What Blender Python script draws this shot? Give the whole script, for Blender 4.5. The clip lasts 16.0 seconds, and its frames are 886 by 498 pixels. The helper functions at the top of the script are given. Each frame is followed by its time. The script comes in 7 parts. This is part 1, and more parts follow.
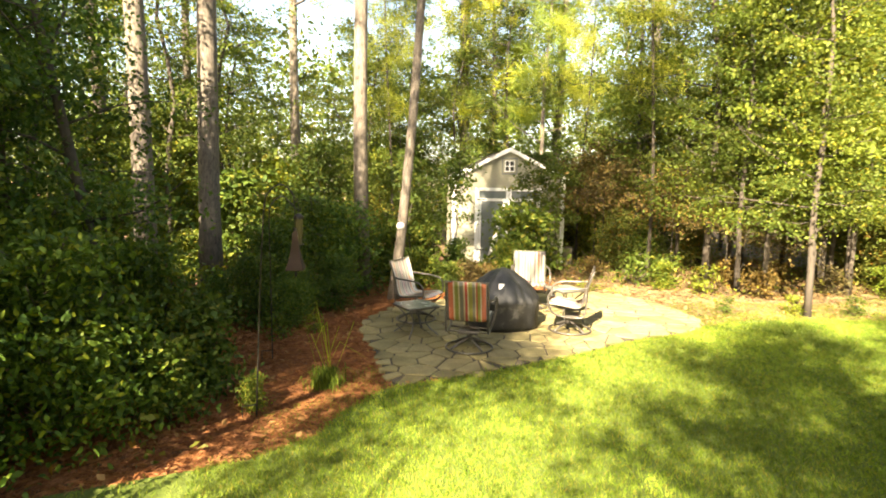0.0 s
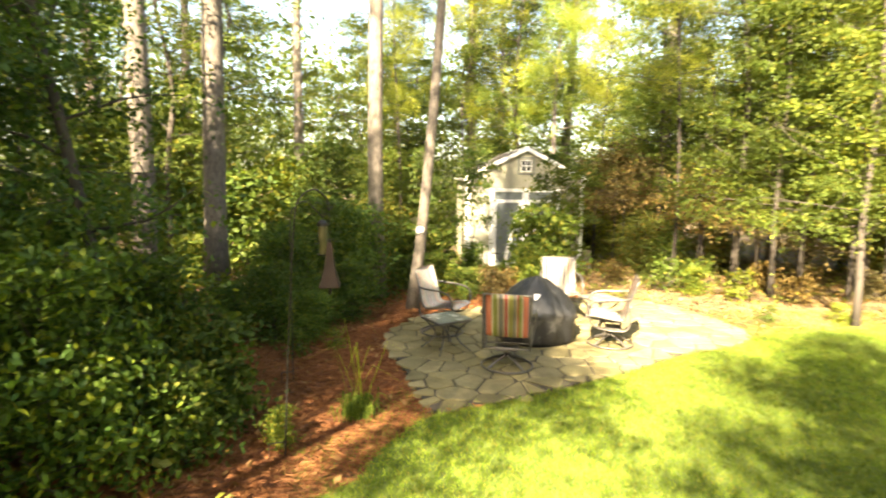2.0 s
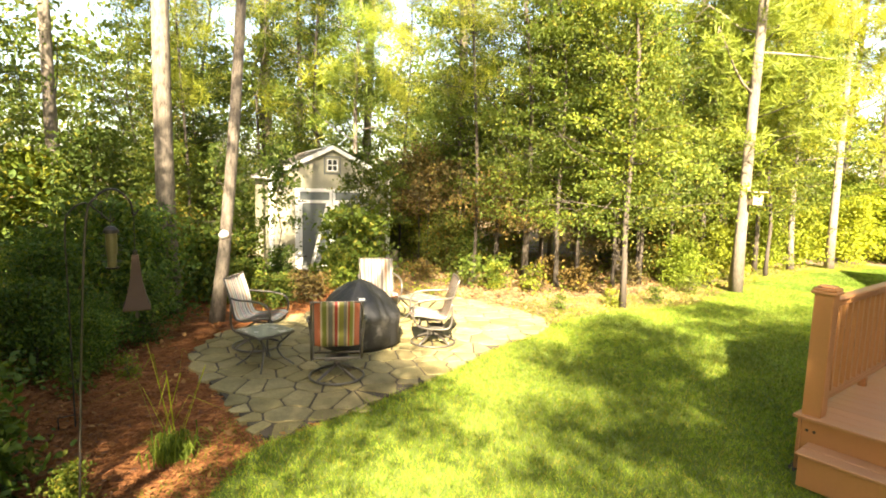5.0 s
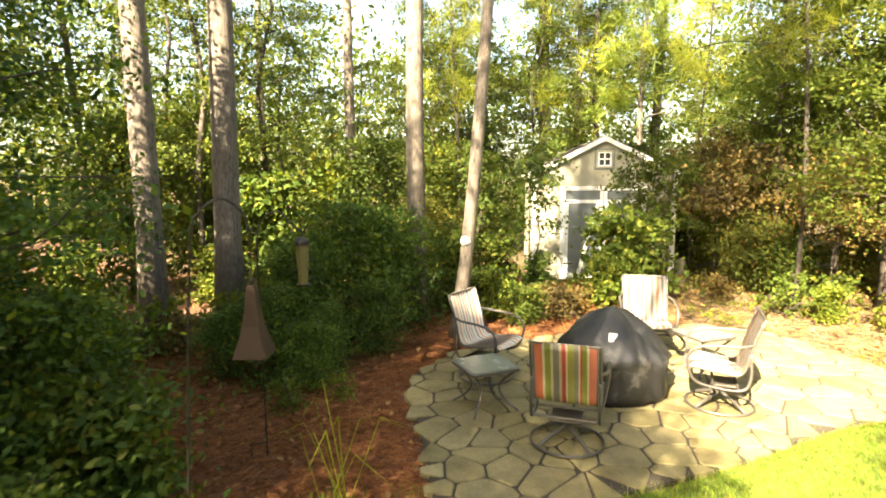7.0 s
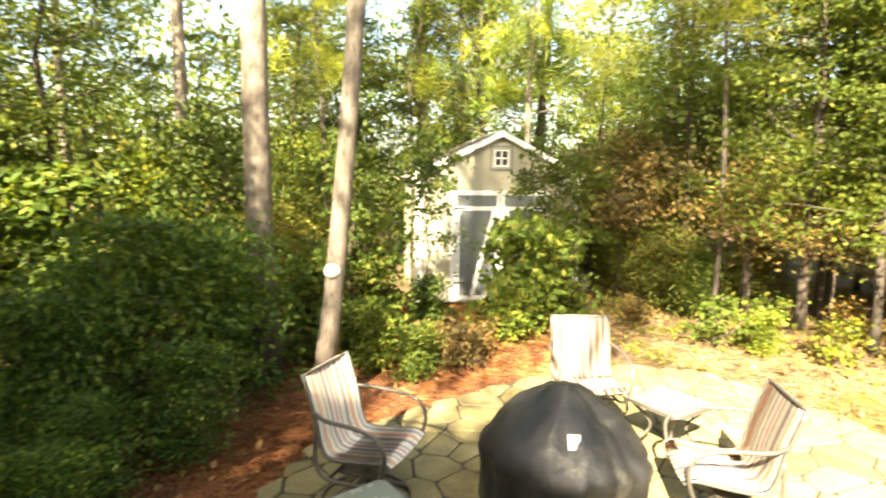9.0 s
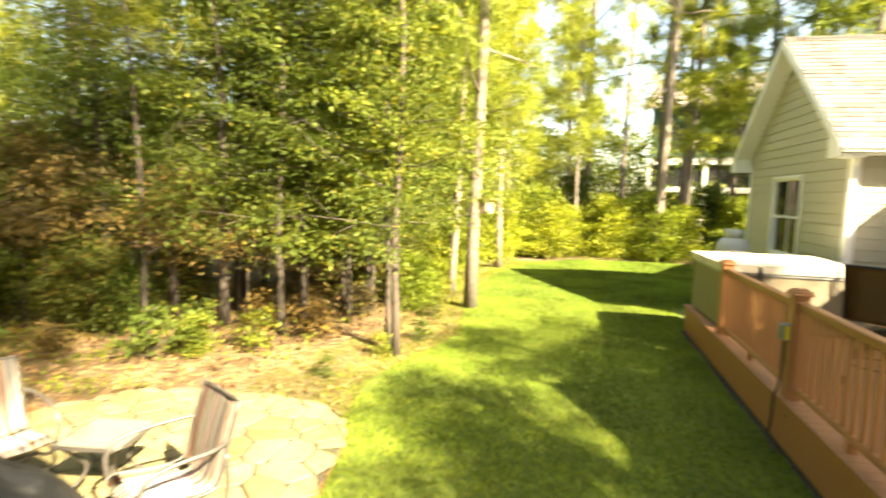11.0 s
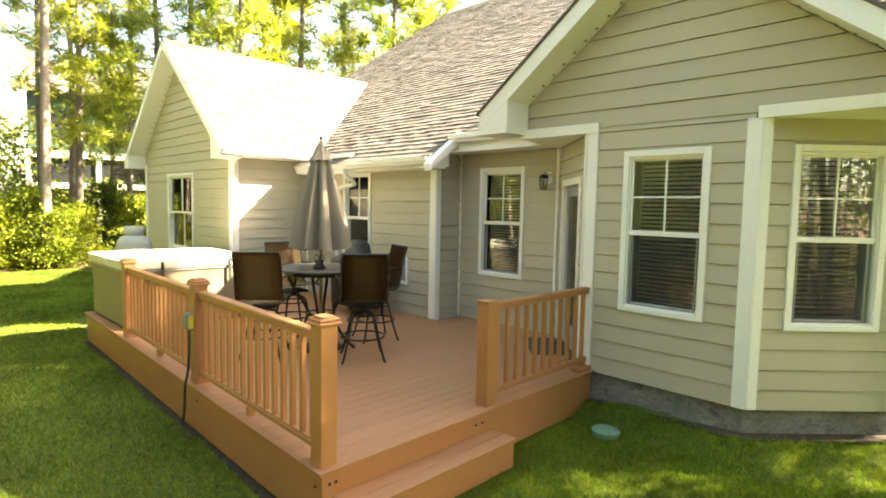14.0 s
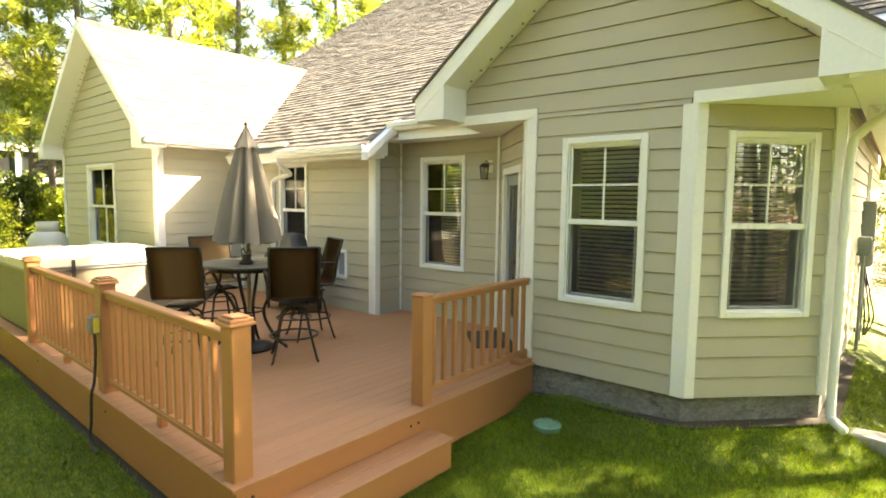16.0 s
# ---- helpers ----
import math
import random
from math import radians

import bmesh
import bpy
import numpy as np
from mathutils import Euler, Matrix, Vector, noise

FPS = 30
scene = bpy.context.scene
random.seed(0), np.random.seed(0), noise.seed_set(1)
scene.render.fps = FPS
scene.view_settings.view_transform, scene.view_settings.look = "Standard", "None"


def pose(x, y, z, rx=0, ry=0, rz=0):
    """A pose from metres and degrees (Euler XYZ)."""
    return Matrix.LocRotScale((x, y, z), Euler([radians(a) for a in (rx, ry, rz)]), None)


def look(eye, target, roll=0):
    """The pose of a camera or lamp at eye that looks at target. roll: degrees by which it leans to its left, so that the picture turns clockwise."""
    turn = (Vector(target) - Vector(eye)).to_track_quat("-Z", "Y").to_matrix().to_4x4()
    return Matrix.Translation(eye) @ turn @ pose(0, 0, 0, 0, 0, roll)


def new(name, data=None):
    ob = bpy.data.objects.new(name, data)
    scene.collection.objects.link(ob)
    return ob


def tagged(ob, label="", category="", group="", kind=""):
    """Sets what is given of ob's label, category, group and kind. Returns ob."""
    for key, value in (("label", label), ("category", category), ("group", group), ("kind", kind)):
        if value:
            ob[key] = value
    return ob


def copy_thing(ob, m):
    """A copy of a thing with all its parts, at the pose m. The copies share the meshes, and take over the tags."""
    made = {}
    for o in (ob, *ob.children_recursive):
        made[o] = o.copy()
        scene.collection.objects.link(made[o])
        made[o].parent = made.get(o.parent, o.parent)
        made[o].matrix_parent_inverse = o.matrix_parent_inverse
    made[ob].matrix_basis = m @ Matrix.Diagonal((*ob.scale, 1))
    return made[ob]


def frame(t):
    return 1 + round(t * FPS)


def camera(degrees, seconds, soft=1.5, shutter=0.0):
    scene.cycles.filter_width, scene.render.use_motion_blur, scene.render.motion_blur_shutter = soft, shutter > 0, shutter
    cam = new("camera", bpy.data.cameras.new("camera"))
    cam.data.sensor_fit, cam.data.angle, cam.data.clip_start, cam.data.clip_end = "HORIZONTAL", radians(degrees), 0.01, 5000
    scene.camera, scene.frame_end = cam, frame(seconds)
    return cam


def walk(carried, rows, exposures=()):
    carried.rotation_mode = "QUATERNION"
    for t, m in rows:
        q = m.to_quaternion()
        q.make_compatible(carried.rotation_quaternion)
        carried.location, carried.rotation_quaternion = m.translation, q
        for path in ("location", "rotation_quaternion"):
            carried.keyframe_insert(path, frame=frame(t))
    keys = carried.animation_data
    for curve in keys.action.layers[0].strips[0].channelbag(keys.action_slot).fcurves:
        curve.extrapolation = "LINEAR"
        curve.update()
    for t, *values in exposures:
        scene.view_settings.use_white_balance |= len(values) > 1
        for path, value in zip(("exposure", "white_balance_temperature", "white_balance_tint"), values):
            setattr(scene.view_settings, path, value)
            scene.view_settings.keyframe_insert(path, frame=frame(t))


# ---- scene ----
cam = camera(77.9, 16.0, soft=1.8, shutter=0.4)
PATH = [
    (0, (4.327, 2.489, 1.694), (3.763, 0.587, 1.443), 0.9),
    (0.5, (4.134, 2.273, 1.714), (3.673, 0.343, 1.461), 0.9),
    (1, (4.179, 2.071, 1.722), (3.743, 0.136, 1.466), 0.8),
    (1.5, (4.355, 1.886, 1.728), (3.914, -0.047, 1.47), 0.8),
    (2, (4.619, 1.738, 1.722), (4.032, -0.157, 1.468), 0.8),
    (2.5, (4.798, 1.74, 1.809), (3.717, 0.077, 1.551), 1.6),
    (3, (5.013, 1.541, 1.714), (3.716, 0.037, 1.478), 1.6),
    (3.2, (5.067, 1.556, 1.722), (3.764, 0.057, 1.486), 1.6),
    (5.3, (4.717, 1.321, 1.728), (3.508, -0.254, 1.486), 1.7),
    (5.5, (4.549, 1.394, 1.733), (3.467, -0.27, 1.485), 1.1),
    (6, (4.235, 1.089, 1.72), (3.486, -0.748, 1.465), 0.5),
    (6.5, (3.947, 0.659, 1.725), (3.524, -1.278, 1.464), -0.1),
    (7, (3.693, 0.107, 1.725), (3.393, -1.853, 1.463), -0.3),
    (7.5, (3.517, -0.524, 1.729), (3.228, -2.486, 1.465), -0.1),
    (8, (3.326, -1.232, 1.712), (3.043, -3.195, 1.451), -0.1),
    (8.2, (3.27, -1.531, 1.711), (2.943, -3.486, 1.451), -0.0),
    (10.3, (3.186, -2.328, 1.8), (1.54, -3.439, 1.56), 2.3),
    (10.5, (3.177, -2.296, 1.795), (1.421, -3.224, 1.564), 2.4),
    (10.8, (3.213, -2.207, 1.782), (1.322, -2.82, 1.565), 2.2),
    (11, (3.194, -2.164, 1.79), (1.247, -2.579, 1.592), 1.7),
    (11.5, (3.132, -2.098, 1.761), (1.145, -1.957, 1.584), 2.0),
    (12, (3.104, -2.036, 1.749), (1.179, -1.52, 1.585), 1.9),
    (12.5, (3.071, -1.974, 1.735), (1.303, -1.051, 1.587), 1.8),
    (13, (3.075, -1.995, 1.753), (1.501, -0.771, 1.607), 1.5),
    (13.5, (3.07, -2.013, 1.761), (1.621, -0.643, 1.614), 1.3),
    (14, (3.068, -2.051, 1.769), (1.659, -0.64, 1.615), 1.1),
    (14.5, (3.066, -2.053, 1.758), (1.75, -0.554, 1.602), 1.0),
    (15, (3.067, -2.031, 1.749), (1.779, -0.51, 1.586), 0.9),
    (15.5, (3.064, -1.953, 1.735), (1.782, -0.427, 1.566), 0.8),
    (16, (3.004, -1.749, 1.733), (1.727, -0.219, 1.557), 0.7),
]
walk(cam, [(t, look(eye, target, roll)) for t, eye, target, roll in PATH], exposures=[(0, 3.23, 8600, 9), (1, 3.36, 8600, 9), (1.5, 3.47, 8600, 9), (2.5, 3.66, 8600, 9), (3, 3.42, 8600, 9), (5.5, 3.35, 8600, 9), (6.5, 3.41, 8600, 9), (8, 3.85, 8400, 9), (10.5, 3.35, 8900, 7), (11.2, 3.25, 9200, 7), (12.0, 2.97, 9600, 6), (13.5, 3.75, 8800, 8), (14.5, 4.05, 8500, 9), (16, 4.0, 8500, 9)])


# ---- light ----
SUN = Vector((0.80, 0.98, 0.95)).normalized()          # towards the sun
world = bpy.data.worlds.new("sky")
scene.world = world
world.use_nodes = True
wn = world.node_tree.nodes
sky = wn.new("ShaderNodeTexSky")
sky.sky_type, sky.sun_disc = "NISHITA", False
sky.sun_elevation = math.asin(SUN.z)
sky.sun_rotation = math.atan2(SUN.x, SUN.y)
sky.air_density, sky.dust_density = 1.0, 2.0
world.node_tree.links.new(sky.outputs[0], wn["Background"].inputs[0])
wn["Background"].inputs[1].default_value = 0.064
sun = new("sun", bpy.data.lights.new("sun", "SUN"))
sun.data.energy, sun.data.angle, sun.data.color = 5.0, radians(0.6), (1.0, 0.93, 0.80)
sun.matrix_basis = look((20, 25, 30), Vector((20, 25, 30)) - SUN)

# ---- materials ----


class Nodes:
    """A small builder for one node material."""

    def __init__(self, name):
        self.m = bpy.data.materials.new(name)
        self.m.use_nodes = True
        self.t = self.m.node_tree
        self.n = self.t.nodes
        self.b = self.n["Principled BSDF"]

    def add(self, kind, **values):
        node = self.n.new(kind)
        for key, v in values.items():
            node.inputs[key].default_value = v
        return node

    def link(self, a, b):
        self.t.links.new(a, b)

    def noise(self, where, scale, detail=4.0, rough=0.6):
        node = self.add("ShaderNodeTexNoise", Scale=scale, Detail=detail, Roughness=rough)
        self.link(where, node.inputs["Vector"])
        return node.outputs["Fac"]

    def ramp(self, fac, stops, hard=False):
        node = self.n.new("ShaderNodeValToRGB")
        r = node.color_ramp
        r.interpolation = "CONSTANT" if hard else "LINEAR"
        while len(r.elements) < len(stops):
            r.elements.new(0.5)
        for e, (p, c) in zip(r.elements, stops):
            e.position, e.color = p, (*c, 1)
        self.link(fac, node.inputs[0])
        return node.outputs[0]

    def mix(self, fac, a, b, how="MIX"):
        node = self.n.new("ShaderNodeMix")
        node.data_type, node.blend_type = "RGBA", how
        for sock, v in ((node.inputs[0], fac), (node.inputs[6], a), (node.inputs[7], b)):
            if isinstance(v, (int, float)):
                sock.default_value = v
            elif isinstance(v, tuple):
                sock.default_value = (*v, 1)
            else:
                self.link(v, sock)
        return node.outputs[2]

    def bump(self, height, strength=0.3, distance=0.01):
        node = self.add("ShaderNodeBump", Strength=strength, Distance=distance)
        self.link(height, node.inputs["Height"])
        self.link(node.outputs[0], self.b.inputs["Normal"])

    def where(self, local=False):
        if local:
            return self.n.new("ShaderNodeTexCoord").outputs["Object"]
        return self.n.new("ShaderNodeNewGeometry").outputs["Position"]

    def stretched(self, where, sx, sy, sz):
        node = self.n.new("ShaderNodeMapping")
        node.inputs["Scale"].default_value = (sx, sy, sz)
        self.link(where, node.inputs[0])
        return node.outputs[0]


def scaled(c, k):
    return tuple(min(1.0, v * k) for v in c)


def surface(name, colour, rough=0.6, metal=0.0, large=1.5, fine=60.0, vary=0.25, bump=0.15, local=False, stretch=(1, 1, 1), each=0.0, spots=None, grain=0.2):
    """Colour with broad stains and fine grain; each: change from object to object."""
    k = Nodes(name)
    w = k.stretched(k.where(local), *stretch)
    a, b = k.noise(w, large, 3), k.noise(w, fine, 5, 0.7)
    c = k.mix(a, scaled(colour, 1 - vary), scaled(colour, 1 + vary))
    g = k.ramp(b, ((0.25, (1 - grain,) * 3), (0.75, (1 + grain * 0.8,) * 3)))
    c = k.mix(1.0, c, g, "MULTIPLY")
    if each:
        info = k.n.new("ShaderNodeObjectInfo")
        v = k.ramp(info.outputs["Random"], ((0.0, (1 - each,) * 3), (1.0, (1 + each,) * 3)))
        c = k.mix(1.0, c, v, "MULTIPLY")
    if spots:
        f = k.ramp(k.noise(w, spots[1], 4, 0.75), ((spots[2], (0, 0, 0)), (spots[2] + 0.12, (1, 1, 1))))
        c = k.mix(f, c, spots[0])
    k.link(c, k.b.inputs["Base Color"])
    r = k.ramp(a, ((0.2, (max(0.02, rough - 0.08),) * 3), (0.8, (min(1, rough + 0.08),) * 3)))
    k.link(r, k.b.inputs["Roughness"])
    k.b.inputs["Metallic"].default_value = metal
    if bump:
        k.bump(b, bump)
    return k.m


def foliage(name, dark, light, glow=0.35, rough=0.5, autumn=None, share=0.0, clump=0.0):
    """Leaves that let some light through; every leaf has its own tint."""
    k = Nodes(name)
    isle = k.n.new("ShaderNodeNewGeometry").outputs["Random Per Island"]
    stops = [(0.0, dark), (0.85, light)]
    if autumn:
        stops = [(0.0, dark), (0.9 - share, light), (1.0 - share, autumn)]
    c = k.ramp(isle, stops)
    own = k.ramp(k.n.new("ShaderNodeObjectInfo").outputs["Random"], ((0.0, (0.72, 0.82, 0.8)), (0.5, (1.0, 1.0, 0.9)), (1.0, (1.25, 1.12, 0.8))))
    c = k.mix(1.0, c, own, "MULTIPLY")
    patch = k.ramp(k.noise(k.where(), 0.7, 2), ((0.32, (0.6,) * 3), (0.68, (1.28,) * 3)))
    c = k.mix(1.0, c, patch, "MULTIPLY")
    if clump:
        c = k.mix(1.0, c, k.ramp(k.noise(k.where(), 11, 4, 0.7), ((0.3, (1 - clump,) * 3), (0.7, (1 + clump,) * 3))), "MULTIPLY")
    k.link(c, k.b.inputs["Base Color"])
    k.b.inputs["Roughness"].default_value = rough
    k.b.inputs["Specular IOR Level"].default_value = 0.18
    tr = k.n.new("ShaderNodeBsdfTranslucent")
    warm = k.mix(1.0, c, (1.25, 1.15, 0.5), "MULTIPLY")
    k.link(warm, tr.inputs[0])
    mx = k.add("ShaderNodeMixShader", Fac=glow)
    k.link(k.b.outputs[0], mx.inputs[1])
    k.link(tr.outputs[0], mx.inputs[2])
    k.link(mx.outputs[0], k.n["Material Output"].inputs[0])
    return k.m


def pane_glass(name, tint=(0.9, 0.93, 0.92), gloss=1.45):
    k = Nodes(name)
    clear, shine = k.n.new("ShaderNodeBsdfTransparent"), k.n.new("ShaderNodeBsdfGlossy")
    clear.inputs[0].default_value = (*tint, 1)
    shine.inputs["Roughness"].default_value = 0.01
    f = k.add("ShaderNodeFresnel", IOR=gloss)
    mx = k.n.new("ShaderNodeMixShader")
    k.link(f.outputs[0], mx.inputs[0])
    k.link(clear.outputs[0], mx.inputs[1])
    k.link(shine.outputs[0], mx.inputs[2])
    k.link(mx.outputs[0], k.n["Material Output"].inputs[0])
    return k.m


def mesh_screen(name, colour, cover):
    """A woven screen too fine to see its threads: part of the light passes."""
    k = Nodes(name)
    clear = k.n.new("ShaderNodeBsdfTransparent")
    k.b.inputs["Base Color"].default_value = (*colour, 1)
    k.b.inputs["Roughness"].default_value = 0.7
    w = k.where()
    f = k.ramp(k.noise(w, 2.5, 3), ((0.3, (cover - 0.05,) * 3), (0.7, (cover + 0.05,) * 3)))
    mx = k.n.new("ShaderNodeMixShader")
    k.link(f, mx.inputs[0])
    k.link(clear.outputs[0], mx.inputs[1])
    k.link(k.b.outputs[0], mx.inputs[2])
    k.link(mx.outputs[0], k.n["Material Output"].inputs[0])
    return k.m


def striped_cloth(name, stops, width):
    """Woven sling cloth with stripes along its length."""
    k = Nodes(name)
    w = k.where(True)
    sep = k.n.new("ShaderNodeSeparateXYZ")
    k.link(w, sep.inputs[0])
    m = k.n.new("ShaderNodeMath")
    m.operation = "MULTIPLY_ADD"
    m.inputs[1].default_value, m.inputs[2].default_value = 1.0 / width, 0.5
    k.link(sep.outputs["X"], m.inputs[0])
    c = k.ramp(m.outputs[0], stops, hard=True)
    weave = k.noise(w, 260, 2)
    c = k.mix(1.0, c, k.ramp(weave, ((0.3, (0.8,) * 3), (0.7, (1.15,) * 3))), "MULTIPLY")
    k.link(c, k.b.inputs["Base Color"])
    k.b.inputs["Roughness"].default_value = 0.55
    k.bump(weave, 0.2, 0.004)
    return k.m


SIDING = surface("siding_paint", (0.43, 0.402, 0.312), 0.55, large=0.9, fine=45, vary=0.06, bump=0.12, stretch=(1, 1, 3), each=0.035, grain=0.05)
TRIM = surface("white_trim", (0.78, 0.785, 0.765), 0.45, large=1.2, fine=30, vary=0.05, bump=0.04, grain=0.05)
VINYL = surface("white_vinyl", (0.80, 0.80, 0.78), 0.35, vary=0.03, bump=0.02, grain=0.05)
GUTTER = surface("white_aluminium", (0.78, 0.78, 0.76), 0.35, vary=0.04, bump=0.02, grain=0.05)
FOUNDATION = surface("smeared_block", (0.205, 0.20, 0.185), 0.9, large=3.2, fine=18, vary=0.5, bump=0.7, grain=0.45, stretch=(1, 1, 1.6), spots=((0.075, 0.075, 0.07), 4.2, 0.54))
DECKING = surface("composite_decking", (0.385, 0.185, 0.088), 0.62, large=1.4, fine=40, vary=0.12, bump=0.2, stretch=(6, 0.6, 1), each=0.05, grain=0.12)
RAILING = surface("composite_rail", (0.39, 0.175, 0.072), 0.5, large=2.0, fine=55, vary=0.1, bump=0.08, each=0.04, grain=0.05)
# plaster colour lowered to stand in for the gloom inside the rooms
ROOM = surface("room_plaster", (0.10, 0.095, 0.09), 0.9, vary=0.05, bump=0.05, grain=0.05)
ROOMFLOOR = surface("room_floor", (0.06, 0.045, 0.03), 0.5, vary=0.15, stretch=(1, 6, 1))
BLIND = surface("blind_slat", (0.80, 0.80, 0.77), 0.5, vary=0.03, bump=0.0, grain=0.05)
SCREEN = surface("insect_screen_frame", (0.20, 0.20, 0.19), 0.5, vary=0.05, bump=0.0)
GLASS = pane_glass("window_glass", (0.86, 0.90, 0.88), 1.55)
MESH = mesh_screen("insect_mesh", (0.02, 0.022, 0.024), 0.18)
BLACKMETAL = surface("dark_metal", (0.035, 0.03, 0.027), 0.45, 0.6, vary=0.2, local=True)
STEEL = surface("grey_tube", (0.115, 0.105, 0.095), 0.42, 0.5, vary=0.15, local=True, fine=120)
SLING = surface("brown_sling", (0.19, 0.125, 0.055), 0.75, fine=300, vary=0.12, bump=0.25, local=True)
CANVAS = surface("taupe_canvas", (0.235, 0.202, 0.160), 0.85, large=3, fine=200, vary=0.12, bump=0.2, local=True, grain=0.05)
# grey spots hold both dust and the vinyl's sheen, painted in
COVER = surface("black_vinyl_cover", (0.015, 0.0155, 0.017), 0.48, large=5, fine=14, vary=0.5, bump=0.9, local=True, grain=0.2, spots=((0.07, 0.068, 0.065), 3.0, 0.57))
TABLETOP = surface("stone_tabletop", (0.075, 0.072, 0.056), 0.5, large=9, fine=120, vary=0.3, bump=0.1, local=True)
SIDEGLASS = surface("frosted_glass_top", (0.17, 0.185, 0.15), 0.25, large=5, fine=120, vary=0.15, bump=0.03, local=True, grain=0.05)
TUBSIDE = surface("tub_cabinet", (0.185, 0.158, 0.108), 0.55, large=3, fine=60, vary=0.12, bump=0.1, stretch=(1, 1, 4))
TUBCOVER = surface("tub_cover", (0.62, 0.58, 0.47), 0.6, large=3, fine=90, vary=0.08, bump=0.12, grain=0.05)
TANKPAINT = surface("tank_paint", (0.48, 0.50, 0.48), 0.45, vary=0.1, spots=((0.22, 0.17, 0.12), 9.0, 0.70), grain=0.05)
COPPER = surface("copper_sheet", (0.038, 0.0175, 0.011), 0.75, 0.1, vary=0.25, local=True)
SHEDWALL = surface("shed_panel", (0.31, 0.295, 0.225), 0.75, large=1.2, fine=30, vary=0.14, bump=0.2, stretch=(6, 6, 1), spots=((0.20, 0.20, 0.14), 2.2, 0.64))
SHEDDOOR = surface("shed_door_paint", (0.13, 0.15, 0.15), 0.6, large=1.5, fine=40, vary=0.15, stretch=(5, 5, 1), grain=0.05)
GREENLID = surface("green_plastic", (0.14, 0.30, 0.20), 0.5, vary=0.15, local=True)
BARK = surface("pine_bark", (0.155, 0.13, 0.108), 0.95, large=5, fine=13, vary=0.45, bump=1.0, local=True, stretch=(2.6, 2.6, 0.7), each=0.15, grain=0.6, spots=((0.055, 0.042, 0.034), 9.0, 0.55))
DARKBARK = surface("dark_bark", (0.062, 0.050, 0.040), 0.95, large=3, fine=22, vary=0.4, bump=0.8, local=True, stretch=(2, 2, 0.5), each=0.2)
PALEBARK = surface("pale_bark", (0.18, 0.15, 0.12), 0.95, large=3, fine=18, vary=0.4, bump=0.9, local=True, stretch=(2, 2, 0.7), each=0.15, grain=0.5, spots=((0.11, 0.09, 0.075), 7.0, 0.57))
CONCRETE = surface("concrete", (0.36, 0.34, 0.30), 0.9, vary=0.2, bump=0.3)
GREYPLASTIC = surface("grey_plastic", (0.26, 0.28, 0.28), 0.5, vary=0.08, bump=0.03)
CABLE = surface("black_cable", (0.02, 0.02, 0.02), 0.5, vary=0.1)
SEED = surface("seed_tube", (0.105, 0.088, 0.034), 0.4, vary=0.2, local=True)
YELLOW = surface("yellow_label", (0.62, 0.50, 0.05), 0.5, vary=0.05)
PAPER = surface("white_label", (0.75, 0.75, 0.75), 0.6, vary=0.05, local=True)
MAT = surface("door_mat", (0.075, 0.055, 0.04), 0.95, fine=150, vary=0.25, bump=0.6)
BIRDWOOD = surface("weathered_wood", (0.30, 0.24, 0.15), 0.85, large=4, fine=50, vary=0.25, bump=0.3, local=True, stretch=(4, 4, 1))
GREENHOUSE = surface("dark_green_paint", (0.055, 0.105, 0.075), 0.7, vary=0.08, grain=0.05)
DARKGLASS = surface("far_window", (0.02, 0.022, 0.022), 0.45, vary=0.1, bump=0.0, grain=0.05)
LANTERN = surface("bronze_lantern", (0.03, 0.022, 0.016), 0.45, 0.5, vary=0.2, local=True)
# sling stripes darkened in the colour, for the shaded chair backs
CLOTHSHADE = striped_cloth("striped_sling", (
    (0.0, (0.059, 0.055, 0.043)), (0.03, (0.304, 0.065, 0.015)), (0.15, (0.330, 0.279, 0.200)), (0.19, (0.141, 0.158, 0.026)), (0.28, (0.330, 0.279, 0.200)),
    (0.32, (0.112, 0.108, 0.095)), (0.41, (0.317, 0.250, 0.172)), (0.45, (0.277, 0.027, 0.022)), (0.51, (0.343, 0.293, 0.213)), (0.54, (0.158, 0.158, 0.032)),
    (0.64, (0.112, 0.108, 0.095)), (0.70, (0.330, 0.279, 0.200)), (0.73, (0.264, 0.033, 0.022)), (0.76, (0.141, 0.158, 0.026)), (0.83, (0.330, 0.279, 0.200)),
    (0.86, (0.304, 0.065, 0.015)), (0.97, (0.059, 0.055, 0.043))), 0.50)
# the same sling cloth, its stripes paled for sun on the sitting side
CLOTHSUN = striped_cloth("striped_sling_face", (
    (0.0, (0.69, 0.64, 0.57)), (0.05, (0.35, 0.34, 0.29)), (0.10, (0.71, 0.66, 0.59)), (0.15, (0.59, 0.33, 0.21)), (0.22, (0.71, 0.66, 0.59)),
    (0.28, (0.31, 0.26, 0.25)), (0.35, (0.69, 0.64, 0.57)), (0.44, (0.38, 0.35, 0.30)), (0.49, (0.73, 0.68, 0.61)), (0.53, (0.50, 0.22, 0.25)),
    (0.57, (0.71, 0.64, 0.57)), (0.63, (0.31, 0.26, 0.25)), (0.68, (0.71, 0.66, 0.59)), (0.73, (0.41, 0.39, 0.26)), (0.77, (0.71, 0.66, 0.59)),
    (0.84, (0.59, 0.34, 0.21)), (0.91, (0.46, 0.40, 0.34)), (0.96, (0.69, 0.64, 0.57))), 0.50)


